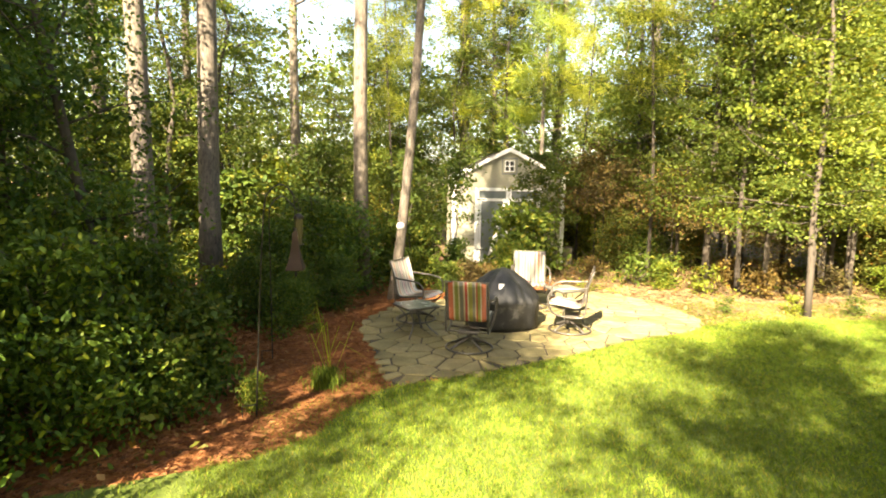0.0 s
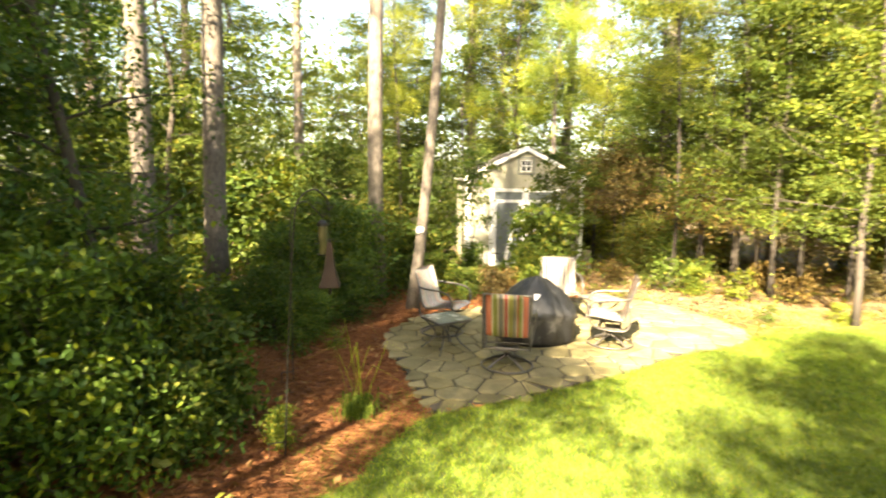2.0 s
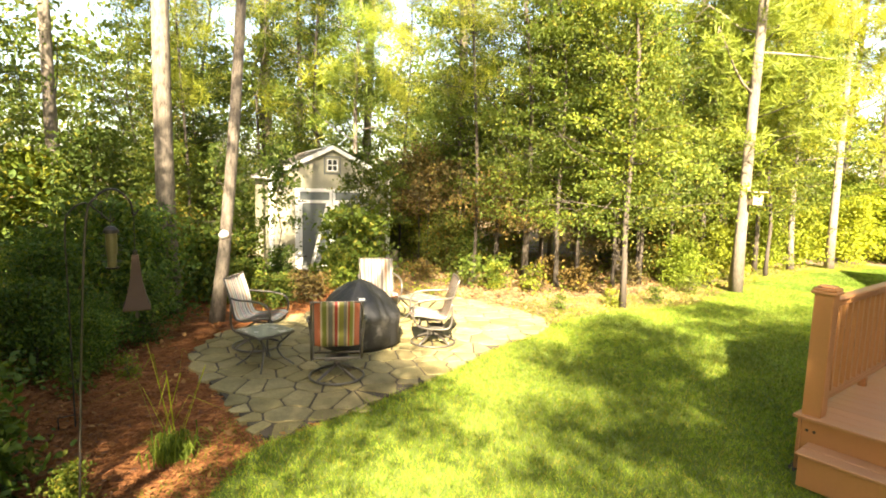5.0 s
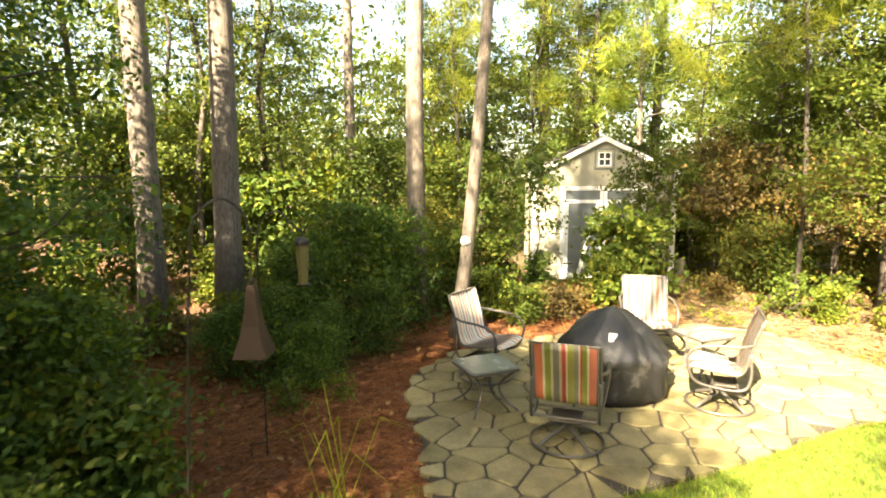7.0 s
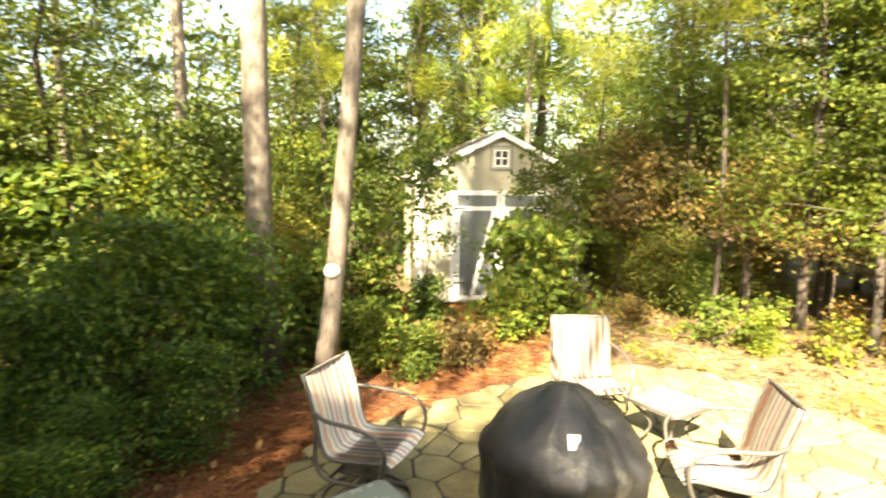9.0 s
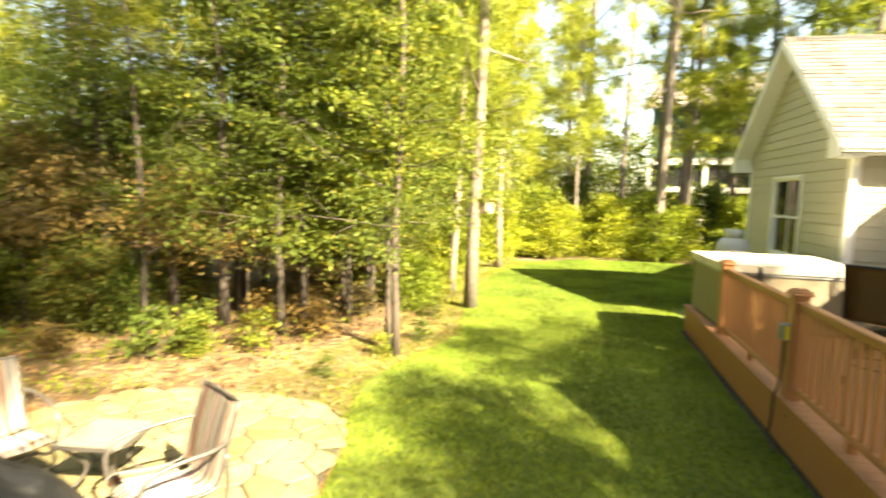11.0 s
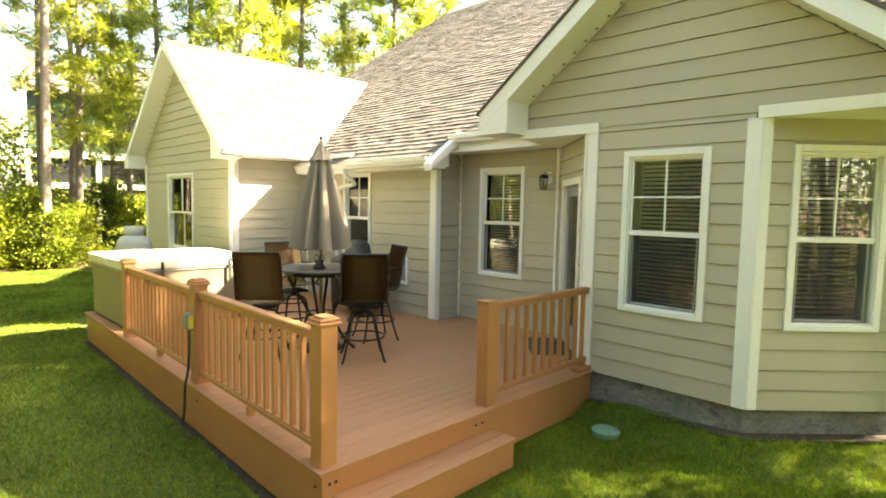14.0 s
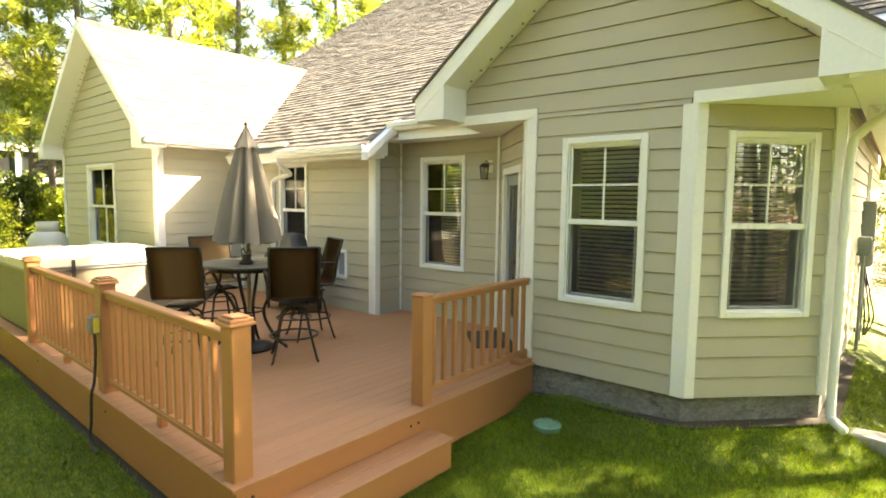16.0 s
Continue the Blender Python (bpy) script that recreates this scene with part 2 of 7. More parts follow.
def shingle_material(name, colour):
    k = Nodes(name)
    isle = k.n.new("ShaderNodeNewGeometry").outputs["Random Per Island"]
    info = k.n.new("ShaderNodeObjectInfo").outputs["Random"]
    m = k.n.new("ShaderNodeMath")
    m.operation = "ADD"
    k.link(isle, m.inputs[0])
    k.link(info, m.inputs[1])
    f = k.n.new("ShaderNodeMath")
    f.operation = "FRACT"
    k.link(m.outputs[0], f.inputs[0])
    c = k.ramp(f.outputs[0], ((0.0, scaled(colour, 0.62)), (0.5, colour), (1.0, scaled(colour, 1.38))))
    w = k.where()
    grit = k.noise(w, 140, 3, 0.8)
    c = k.mix(1.0, c, k.ramp(grit, ((0.3, (0.72,) * 3), (0.7, (1.28,) * 3))), "MULTIPLY")
    c = k.mix(1.0, c, k.ramp(k.noise(w, 0.9, 3), ((0.3, (0.85,) * 3), (0.7, (1.12,) * 3))), "MULTIPLY")
    k.link(c, k.b.inputs["Base Color"])
    k.b.inputs["Roughness"].default_value = 0.95
    k.bump(grit, 0.5, 0.004)
    return k.m


SHINGLE = shingle_material("brown_shingle", (0.128, 0.112, 0.096))
RIDGESHINGLE = shingle_material("dark_ridge_shingle", (0.05, 0.044, 0.038))
SHEDSHINGLE = shingle_material("grey_shingle", (0.23, 0.20, 0.17))


def stone_material():
    k = Nodes("flagstone")
    w = k.where()
    info = k.n.new("ShaderNodeObjectInfo").outputs["Random"]
    c = k.ramp(info, ((0.0, (0.16, 0.132, 0.060)), (0.35, (0.24, 0.200, 0.096)), (0.7, (0.205, 0.172, 0.090)), (1.0, (0.285, 0.236, 0.118))))
    a, b = k.noise(w, 3.0, 5, 0.65), k.noise(w, 45, 5, 0.75)
    c = k.mix(1.0, c, k.ramp(a, ((0.3, (0.58, 0.57, 0.5)), (0.7, (1.22,) * 3))), "MULTIPLY")
    c = k.mix(1.0, c, k.ramp(b, ((0.3, (0.75,) * 3), (0.7, (1.15,) * 3))), "MULTIPLY")
    k.link(c, k.b.inputs["Base Color"])
    k.b.inputs["Roughness"].default_value = 0.85
    k.bump(b, 0.4, 0.01)
    return k.m


STONE = stone_material()
JOINT = surface("earthy_joint", (0.045, 0.035, 0.024), 0.95, large=3, fine=60, vary=0.35, bump=0.6)


def soil_material():
    """Pine straw, leaf litter and bare earth under the trees."""
    k = Nodes("pine_straw_and_litter")
    w = k.where()
    a, b, c3 = k.noise(w, 0.8, 4), k.noise(w, 14, 6, 0.8), k.noise(k.stretched(w, 30, 90, 1), 1.0, 4, 0.8)
    c = k.mix(a, (0.13, 0.052, 0.029), (0.20, 0.09, 0.05))
    c = k.mix(k.ramp(k.noise(w, 0.45, 4), ((0.42, (0, 0, 0)), (0.62, (0.8, 0.8, 0.8)))), c, (0.075, 0.055, 0.03))
    sep = k.n.new("ShaderNodeSeparateXYZ")
    k.link(w, sep.inputs[0])
    edge = k.add("ShaderNodeMapRange")
    edge.inputs["From Min"].default_value, edge.inputs["From Max"].default_value = -0.4, -1.9
    k.link(sep.outputs["X"], edge.inputs[0])
    c = k.mix(edge.outputs[0], c, k.mix(a, (0.085, 0.055, 0.034), (0.17, 0.115, 0.068)))          # dry leaf mould past the mulched bed
    c = k.mix(1.0, c, k.ramp(b, ((0.25, (0.5,) * 3), (0.75, (1.5,) * 3))), "MULTIPLY")
    c = k.mix(1.0, c, k.ramp(c3, ((0.3, (0.7,) * 3), (0.7, (1.3,) * 3))), "MULTIPLY")
    k.link(c, k.b.inputs["Base Color"])
    k.b.inputs["Roughness"].default_value = 0.95
    k.bump(b, 0.8, 0.03)
    return k.m


def turf_material():
    k = Nodes("turf")
    w = k.where()
    a, b = k.noise(w, 1.1, 4), k.noise(w, 24, 6, 0.8)
    c = k.mix(a, (0.075, 0.118, 0.014), (0.125, 0.16, 0.020))
    c = k.mix(1.0, c, k.ramp(b, ((0.25, (0.55,) * 3), (0.75, (1.4,) * 3))), "MULTIPLY")
    k.link(c, k.b.inputs["Base Color"])
    k.b.inputs["Roughness"].default_value = 0.9
    k.bump(b, 0.9, 0.03)
    return k.m


SOIL, TURF = soil_material(), turf_material()
GRASS = foliage("grass_blades", (0.072, 0.150, 0.020), (0.255, 0.345, 0.066), 0.45, 0.8, (0.30, 0.27, 0.07), 0.05, 0.55)
# darker copy of the blades; the house's shade is in the colour
SHADEGRASS = foliage("shaded_grass_blades", (0.055, 0.135, 0.018), (0.20, 0.33, 0.052), 0.45, 0.8)
STRAW = foliage("pine_straw", (0.145, 0.055, 0.03), (0.30, 0.135, 0.068), 0.1, 0.7)
DRYSTRAW = foliage("dry_needles", (0.11, 0.072, 0.04), (0.26, 0.175, 0.095), 0.1, 0.7)
LITTER = foliage("fallen_leaves", (0.16, 0.07, 0.03), (0.36, 0.20, 0.09), 0.15, 0.6)
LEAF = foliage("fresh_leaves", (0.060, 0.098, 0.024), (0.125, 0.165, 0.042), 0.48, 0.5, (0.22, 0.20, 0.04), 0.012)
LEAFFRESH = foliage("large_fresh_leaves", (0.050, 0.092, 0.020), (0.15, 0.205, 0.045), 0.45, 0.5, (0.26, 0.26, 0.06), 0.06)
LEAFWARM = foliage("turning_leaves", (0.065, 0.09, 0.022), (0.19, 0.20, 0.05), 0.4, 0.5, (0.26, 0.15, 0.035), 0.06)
# leaf colour raised so bushes, weeds and tufts look sunlit
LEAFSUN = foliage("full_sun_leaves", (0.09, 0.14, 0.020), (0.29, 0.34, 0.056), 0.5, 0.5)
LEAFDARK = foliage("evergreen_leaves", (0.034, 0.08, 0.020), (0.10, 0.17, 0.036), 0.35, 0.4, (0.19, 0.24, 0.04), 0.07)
# brighter copy of the fresh leaves, with sunlight put into the colour
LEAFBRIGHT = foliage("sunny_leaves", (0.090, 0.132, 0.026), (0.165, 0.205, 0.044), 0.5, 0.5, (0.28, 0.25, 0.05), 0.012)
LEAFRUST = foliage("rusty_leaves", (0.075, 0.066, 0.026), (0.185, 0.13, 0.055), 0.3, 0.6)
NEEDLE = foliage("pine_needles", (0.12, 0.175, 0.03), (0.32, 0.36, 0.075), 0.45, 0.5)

# ---- builders ----


def part(name, bm, material, parent=None, label="", m=None, smooth=False):
    """Links a bmesh as one mesh object, under its thing or part."""
    me = bpy.data.meshes.new(name)
    bm.to_mesh(me)
    bm.free()
    me.materials.append(material)
    if smooth:
        me.polygons.foreach_set("use_smooth", [True] * len(me.polygons))
    ob = new(name, me)
    ob.parent = parent
    if m is not None:
        ob.matrix_basis = m
    return tagged(ob, label)


def again(ob, m, parent=None):
    """Another object on the same mesh."""
    o = new(ob.name.split(".")[0], ob.data)
    o.parent = parent or ob.parent
    o.matrix_basis = m
    return o


def thing(name, label, category, m=None, group="", kind=""):
    ob = tagged(new(name), label, category, group, kind)
    ob.empty_display_size = 0.1
    if m is not None:
        ob.matrix_basis = m
    return ob


def box(x0, x1, y0, y1, z0, z1, bevel=0.0, bm=None):
    bm = bm or bmesh.new()
    v = [bm.verts.new(p) for p in ((x0, y0, z0), (x1, y0, z0), (x1, y1, z0), (x0, y1, z0), (x0, y0, z1), (x1, y0, z1), (x1, y1, z1), (x0, y1, z1))]
    fs = [bm.faces.new([v[i] for i in q]) for q in ((3, 2, 1, 0), (4, 5, 6, 7), (0, 1, 5, 4), (1, 2, 6, 5), (2, 3, 7, 6), (3, 0, 4, 7))]
    if bevel:
        es = list({e for f in fs for e in f.edges})
        bmesh.ops.bevel(bm, geom=es, offset=bevel, segments=1, affect="EDGES")
    return bm


def prism(points, z0, z1, bm=None, bevel=0.0):
    """An upright prism on a plan outline."""
    bm = bm or bmesh.new()
    lo, hi = [bm.verts.new((*p, z0)) for p in points], [bm.verts.new((*p, z1)) for p in points]
    n = len(points)
    bm.faces.new(lo[::-1])
    top = bm.faces.new(hi)
    for i in range(n):
        bm.faces.new((lo[i], lo[(i + 1) % n], hi[(i + 1) % n], hi[i]))
    if bevel:
        bmesh.ops.bevel(bm, geom=list(top.edges), offset=bevel, segments=1, affect="EDGES")
    bmesh.ops.recalc_face_normals(bm, faces=bm.faces)
    return bm


def slab(points, n, bm=None):
    """A plate: the outline points in space, thickened by the vector n."""
    bm = bm or bmesh.new()
    a, b = [bm.verts.new(p) for p in points], [bm.verts.new(Vector(p) + Vector(n)) for p in points]
    k = len(points)
    bm.faces.new(a)
    bm.faces.new(b[::-1])
    for i in range(k):
        bm.faces.new((a[i], b[i], b[(i + 1) % k], a[(i + 1) % k]))
    bmesh.ops.recalc_face_normals(bm, faces=bm.faces)
    return bm


def tube(points, radius, n=8, bm=None, closed=False):
    """A round bar along a line; radius: one number or one for each point."""
    bm = bm or bmesh.new()
    pts = [Vector(p) for p in points]
    rs = radius if isinstance(radius, (list, tuple)) else [radius] * len(pts)
    rings, side = [], None
    for i, p in enumerate(pts):
        if closed:
            d = pts[(i + 1) % len(pts)] - pts[i - 1]
        else:
            d = pts[min(i + 1, len(pts) - 1)] - pts[max(i - 1, 0)]
        d.normalize()
        if side is None:
            side = d.orthogonal().normalized()
        side = (side - d * side.dot(d)).normalized()
        up = d.cross(side)
        rings.append([bm.verts.new(p + (side * math.cos(6.28319 * j / n) + up * math.sin(6.28319 * j / n)) * rs[i]) for j in range(n)])
    pairs = list(zip(rings, rings[1:])) + ([(rings[-1], rings[0])] if closed else [])
    for a, b in pairs:
        for j in range(n):
            bm.faces.new((a[j], a[(j + 1) % n], b[(j + 1) % n], b[j]))
    if not closed:
        bm.faces.new(rings[0][::-1])
        bm.faces.new(rings[-1])
    return bm


def curve(points, steps=6):
    """A smooth line through the points."""
    p = [Vector(q) for q in points]
    p = [p[0] * 2 - p[1], *p, p[-1] * 2 - p[-2]]
    out = []
    for i in range(1, len(p) - 2):
        for j in range(steps):
            t = j / steps
            a, b, c, d = p[i - 1:i + 3]
            out.append(0.5 * ((2 * b) + (c - a) * t + (2 * a - 5 * b + 4 * c - d) * t * t + (3 * b - a - 3 * c + d) * t ** 3))
    return out + [p[-2]]


def lathe(profile, n=24, bm=None):
    """A turned body: (radius, height) pairs from bottom to top."""
    bm = bm or bmesh.new()
    rings = []
    for r, z in profile:
        if r < 1e-4:
            rings.append([bm.verts.new((0, 0, z))])
        else:
            rings.append([bm.verts.new((r * math.cos(6.28319 * j / n), r * math.sin(6.28319 * j / n), z)) for j in range(n)])
    for a, b in zip(rings, rings[1:]):
        for j in range(n):
            q = [a[j % len(a)], a[(j + 1) % len(a)], b[(j + 1) % len(b)], b[j % len(b)]]
            q = list(dict.fromkeys(q))
            if len(q) > 2:
                bm.faces.new(q)
    for ring, flip in ((rings[0], True), (rings[-1], False)):
        if len(ring) > 2:
            bm.faces.new(ring[::-1] if flip else ring)
    return bm


def fast_mesh(name, verts, faces, material, parent=None, label=""):
    """A mesh from numpy arrays; all faces have the same number of corners."""
    me = bpy.data.meshes.new(name)
    n, k = faces.shape
    me.vertices.add(len(verts))
    me.vertices.foreach_set("co", np.ascontiguousarray(verts, dtype=np.float32).ravel())
    me.loops.add(n * k)
    me.loops.foreach_set("vertex_index", np.ascontiguousarray(faces, dtype=np.int32).ravel())
    me.polygons.add(n)
    me.polygons.foreach_set("loop_start", np.arange(0, n * k, k, dtype=np.int32))
    me.update(calc_edges=True)
    me.polygons.foreach_set("use_smooth", np.zeros(n, dtype=bool))
    me.materials.append(material)
    ob = new(name, me)
    ob.parent = parent
    return tagged(ob, label)


def at(x, y, z=0.0, turn=0.0):
    return pose(x, y, z, 0, 0, turn)

# ---- house ----
G = -0.46                                   # lawn level; the deck's floor is z = 0
EXPOSURE = 0.187                            # height of a siding course
FOOT = -0.02                                # lowest edge of the siding


def spans(u0, u1, v0, v1, holes):
    """The pieces of a course v0..v1 that the holes leave."""
    cuts, extra = [(u0, u1)], []
    for a, b, c, d in holes:
        if d > v0 + 0.001 and c < v1 - 0.001:
            cuts = [q for s, e in cuts for q in ((s, min(e, a)), (max(s, b), e)) if q[1] - q[0] > 0.01]
            if d < v1 - 0.006:
                extra.append((a, b, d, v1))
            if c > v0 + 0.006:
                extra.append((a, b, v0, c))
    return [(s, e, v0, v1) for s, e in cuts] + extra


def house_wall(name, start, end, top, holes=(), label="", slope=None, low=FOOT, cover=0.0):
    """A framed wall from start to end (left to right seen from outside), with lap siding.
    slope: (height of the outline at u) for gables; cover: how much the corner boards take at both ends."""
    (x0, y0), (x1, y1) = start, end
    length = math.hypot(x1 - x0, y1 - y0)
    m = at(x0, y0, 0, math.degrees(math.atan2(y1 - y0, x1 - x0)))
    outline = slope or (lambda u: top)
    bm = bmesh.new()
    us = sorted({0.0, length, *(h[i] for h in holes for i in (0, 1))})
    if slope:
        us = sorted({*us, *np.linspace(0, length, 33).tolist()})
    for a, b in zip(us, us[1:]):
        vs = [low] + [q for h in sorted(holes, key=lambda h: h[2]) if h[0] < b - 0.001 and h[1] > a + 0.001 for q in h[2:]] + [None]
        for c, d in zip(vs[::2], vs[1::2]):
            ta, tb = (d, d) if d is not None else (outline(a), outline(b))
            if max(ta, tb) - c < 0.01:
                continue
            ta, tb = max(ta, c + 0.001), max(tb, c + 0.001)
            v = [bm.verts.new(p) for p in ((a, 0.012, c), (b, 0.012, c), (b, 0.15, c), (a, 0.15, c), (a, 0.012, ta), (b, 0.012, tb), (b, 0.15, tb), (a, 0.15, ta))]
            for q in ((3, 2, 1, 0), (4, 5, 6, 7), (0, 1, 5, 4), (1, 2, 6, 5), (2, 3, 7, 6), (3, 0, 4, 7)):
                bm.faces.new([v[i] for i in q])
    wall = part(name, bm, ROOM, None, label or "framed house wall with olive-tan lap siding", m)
    tagged(wall, category="wall", kind="structure")
    # courses
    v = low
    while v < top - 0.02:
        w = min(v + EXPOSURE, top)
        lo, hi = cover, length - cover
        lot, hit = lo, hi
        if slope:
            ok = [u for u in np.linspace(0, length, 241) if outline(u) > v + 0.01]
            okt = [u for u in np.linspace(0, length, 241) if outline(u) > w - 0.002]
            if len(ok) < 3:
                break
            lo, hi = max(lo, ok[0]), min(hi, ok[-1])
            lot, hit = (max(lo, okt[0]), min(hi, okt[-1])) if len(okt) > 2 else ((lo + hi) / 2 - 0.01, (lo + hi) / 2 + 0.01)
        for a, b, v2, w2 in spans(lo, hi, v, w, holes):
            fa, fb = -0.023 + 0.017 * (v2 - v) / (w - v), -0.023 + 0.017 * (w2 - v) / (w - v)
            lap = 0.02 if w2 == w and w < top - 0.02 and not slope else 0.0
            at_, bt = (lot if a == lo else a), (hit if b == hi else b)
            bm = bmesh.new()
            p = [(a, fa, v2), (b, fa, v2), (b, 0.012, v2), (a, 0.012, v2), (at_, fb, w2 + lap), (bt, fb, w2 + lap), (bt, 0.012, w2 + lap), (at_, 0.012, w2 + lap)]
            q = [bm.verts.new(c) for c in p]
            if w2 == w and w2 - v2 > 0.05 and w < top - 0.02:
                # the top edge is let in under the next board, which leaves a shadow gap
                g = [bm.verts.new(c) for c in ((at_, fb, w2 - 0.008), (bt, fb, w2 - 0.008), (at_, 0.009, w2 - 0.007), (bt, 0.009, w2 - 0.007))]
                q[4].co.y = q[5].co.y = 0.009
                for f in ((q[0], q[1], g[1], g[0]), (g[0], g[1], g[3], g[2]), (g[2], g[3], q[5], q[4]), (q[1], q[2], q[6], q[5], g[3], g[1]), (q[3], q[0], g[0], g[2], q[4], q[7])):
                    bm.faces.new(f)
                sides = ((3, 2, 1, 0), (4, 5, 6, 7), (2, 3, 7, 6))
            else:
                sides = ((3, 2, 1, 0), (4, 5, 6, 7), (0, 1, 5, 4), (1, 2, 6, 5), (2, 3, 7, 6), (3, 0, 4, 7))
            for f in sides:
                bm.faces.new([q[i] for i in f])
            part("siding_board", bm, SIDING, wall)
        v = w
    return wall, m


def corner_board(m, u, low, top, width=0.1, out=0.036, back=0.0):
    return tagged(part("trim", box(u, u + width, -out, back + 0.01, low, top, 0.004), TRIM, None, "white painted corner board on the house", m), category="trim", kind="structure")


COUNT = {"window": 0}


def sash_window(m, u0, u1, v0, v1, twin=False, blinds=0.985):
    """A double-hung vinyl window in the hole u0..u1, v0..v1 (outer edges of its casing)."""
    COUNT["window"] += 1
    w = thing("window_%d" % COUNT["window"], "white double-hung vinyl window with muntins and lowered blinds", "window", m, kind="structure")
    c = 0.062
    fr = bmesh.new()
    for a in ((u0, u0 + c, v0, v1), (u1 - c, u1, v0, v1), (u0 + c, u1 - c, v1 - c, v1), (u0 + c, u1 - c, v0, v0 + c * 0.8)):
        box(a[0], a[1], -0.038, 0.015, a[2], a[3], 0.004, fr)
    part("casing", fr, TRIM, w)
    a, b, lo, hi = u0 + c, u1 - c, v0 + c * 0.8, v1 - c
    cells = [(a, b)]
    for a, b in cells:
        f, mid = 0.021, (lo + hi) / 2
        fm = bmesh.new()
        for q in ((a, a + 0.012, lo, hi), (b - 0.012, b, lo, hi), (a + 0.012, b - 0.012, hi - 0.022, hi), (a + 0.012, b - 0.012, lo, lo + 0.022)):
            box(q[0], q[1], -0.012, 0.11, q[2], q[3], 0, fm)
        part("window_frame", fm, VINYL, w)
        for name, z0, z1, y in (("upper_sash", mid - 0.02, hi - 0.022, 0.015), ("lower_sash", lo + 0.022, mid + 0.02, 0.05)):
            sm = bmesh.new()
            for q in ((a + 0.012, a + f + 0.012, z0, z1), (b - f - 0.012, b - 0.012, z0, z1), (a + f + 0.012, b - f - 0.012, z1 - f, z1), (a + f + 0.012, b - f - 0.012, z0, z0 + f)):
                box(q[0], q[1], y, y + 0.03, q[2], q[3], 0.004, sm)
            sash = part(name, sm, VINYL, w)
            g = part("pane", box(a + f + 0.01, b - f - 0.01, y + 0.013, y + 0.017, z0 + f - 0.01, z1 - f + 0.01), GLASS, sash)
            g.visible_shadow = False
            if name == "upper_sash" and not twin:
                part("muntin", box((a + b) / 2 - 0.009, (a + b) / 2 + 0.009, y + 0.004, y + 0.026, z0 + f, z1 - f), VINYL, sash)
                part("muntin", box(a + f + 0.012, b - f - 0.012, y + 0.006, y + 0.024, (z0 + z1) / 2 - 0.009, (z0 + z1) / 2 + 0.009), VINYL, sash)
            elif twin:
                part("muntin", box((a + b) / 2 - 0.02, (a + b) / 2 + 0.02, y + 0.002, y + 0.028, z0 + f, z1 - f), VINYL, sash)
            if name == "lower_sash" and not twin:
                sc = bmesh.new()
                for q in ((a + 0.03, a + 0.045, z0, mid - 0.03), (b - 0.045, b - 0.03, z0, mid - 0.03), (a + 0.045, b - 0.045, z0, z0 + 0.015)):
                    box(q[0], q[1], 0.0, 0.012, q[2], q[3], 0, sc)
                part("screen_frame", sc, SCREEN, sash)
                part("insect_screen", box(a + 0.045, b - 0.045, 0.004, 0.006, z0 + 0.015, mid - 0.03), MESH, sash, "fine dark insect screen").visible_shadow = False
        part("meeting_rail", box(a + 0.013, b - 0.013, -0.004, 0.014, mid - 0.027, mid + 0.025, 0.004), VINYL, w)
        if blinds:
            jb = bmesh.new()
            for q in ((a - 0.012, a + 0.002, lo, hi), (b - 0.002, b + 0.012, lo, hi), (a, b, hi - 0.01, hi + 0.012), (a, b, lo - 0.012, lo + 0.012)):
                box(q[0], q[1], 0.112, 0.30, q[2], q[3], 0, jb)
            part("window_reveal", jb, VINYL, w, "pale painted reveal inside the window")
            bl = part("blind", box(a + 0.03, b - 0.03, 0.135, 0.17, hi - 0.06, hi - 0.015, 0.004), BLIND, w, "white horizontal slat blind")
            z, slat = hi - 0.09, None
            while z > hi - (hi - lo) * blinds:
                t = Matrix.Translation(((a + b) / 2, 0.155, z)) @ Matrix.Rotation(radians(-30), 4, "X")
                if slat is None:
                    slat = part("slat", box(-(b - a) / 2 + 0.05, (b - a) / 2 - 0.05, -0.024, 0.024, -0.002, 0.002), BLIND, bl, "", t)
                else:
                    again(slat, t)
                z -= 0.044
            cords = bmesh.new()
            for u in (a + 0.14, b - 0.14):
                tube(((u, 0.155, hi - 0.05), (u, 0.155, z)), 0.0018, 4, cords)
            part("cord", cords, BLIND, bl)
    return w


# plan of the rear walls, left to right as seen from the garden
P_WING_L, P_WING_R = (-11.6, 2.35), (-6.80, 2.35)
P_IN, P_POST, P_NOOK = (-6.80, 3.91), (-3.05, 3.91), (-3.05, 4.46)
P_DOOR_L, P_DOOR_R = (-1.17, 4.46), (-0.10, 3.37)
P_BAY_L, P_BAY_R, P_SIDE = (1.59, 3.37), (2.55, 4.36), (2.55, 14.0)
HEAD = 2.60                                  # underside of the soffits

WING_MID, WING_PITCH, WING_EAVE = -9.20, 0.83, 2.66
BIG_MID, BIG_PITCH, BIG_EAVE = 0.76, 0.765, 2.593
MAIN_PITCH = 0.70


def wing_under(x):
    return WING_EAVE + (2.75 - abs(x - WING_MID)) * WING_PITCH - 0.03


def big_under(x):
    return BIG_EAVE + (2.27 - abs(x - BIG_MID)) * BIG_PITCH - 0.035


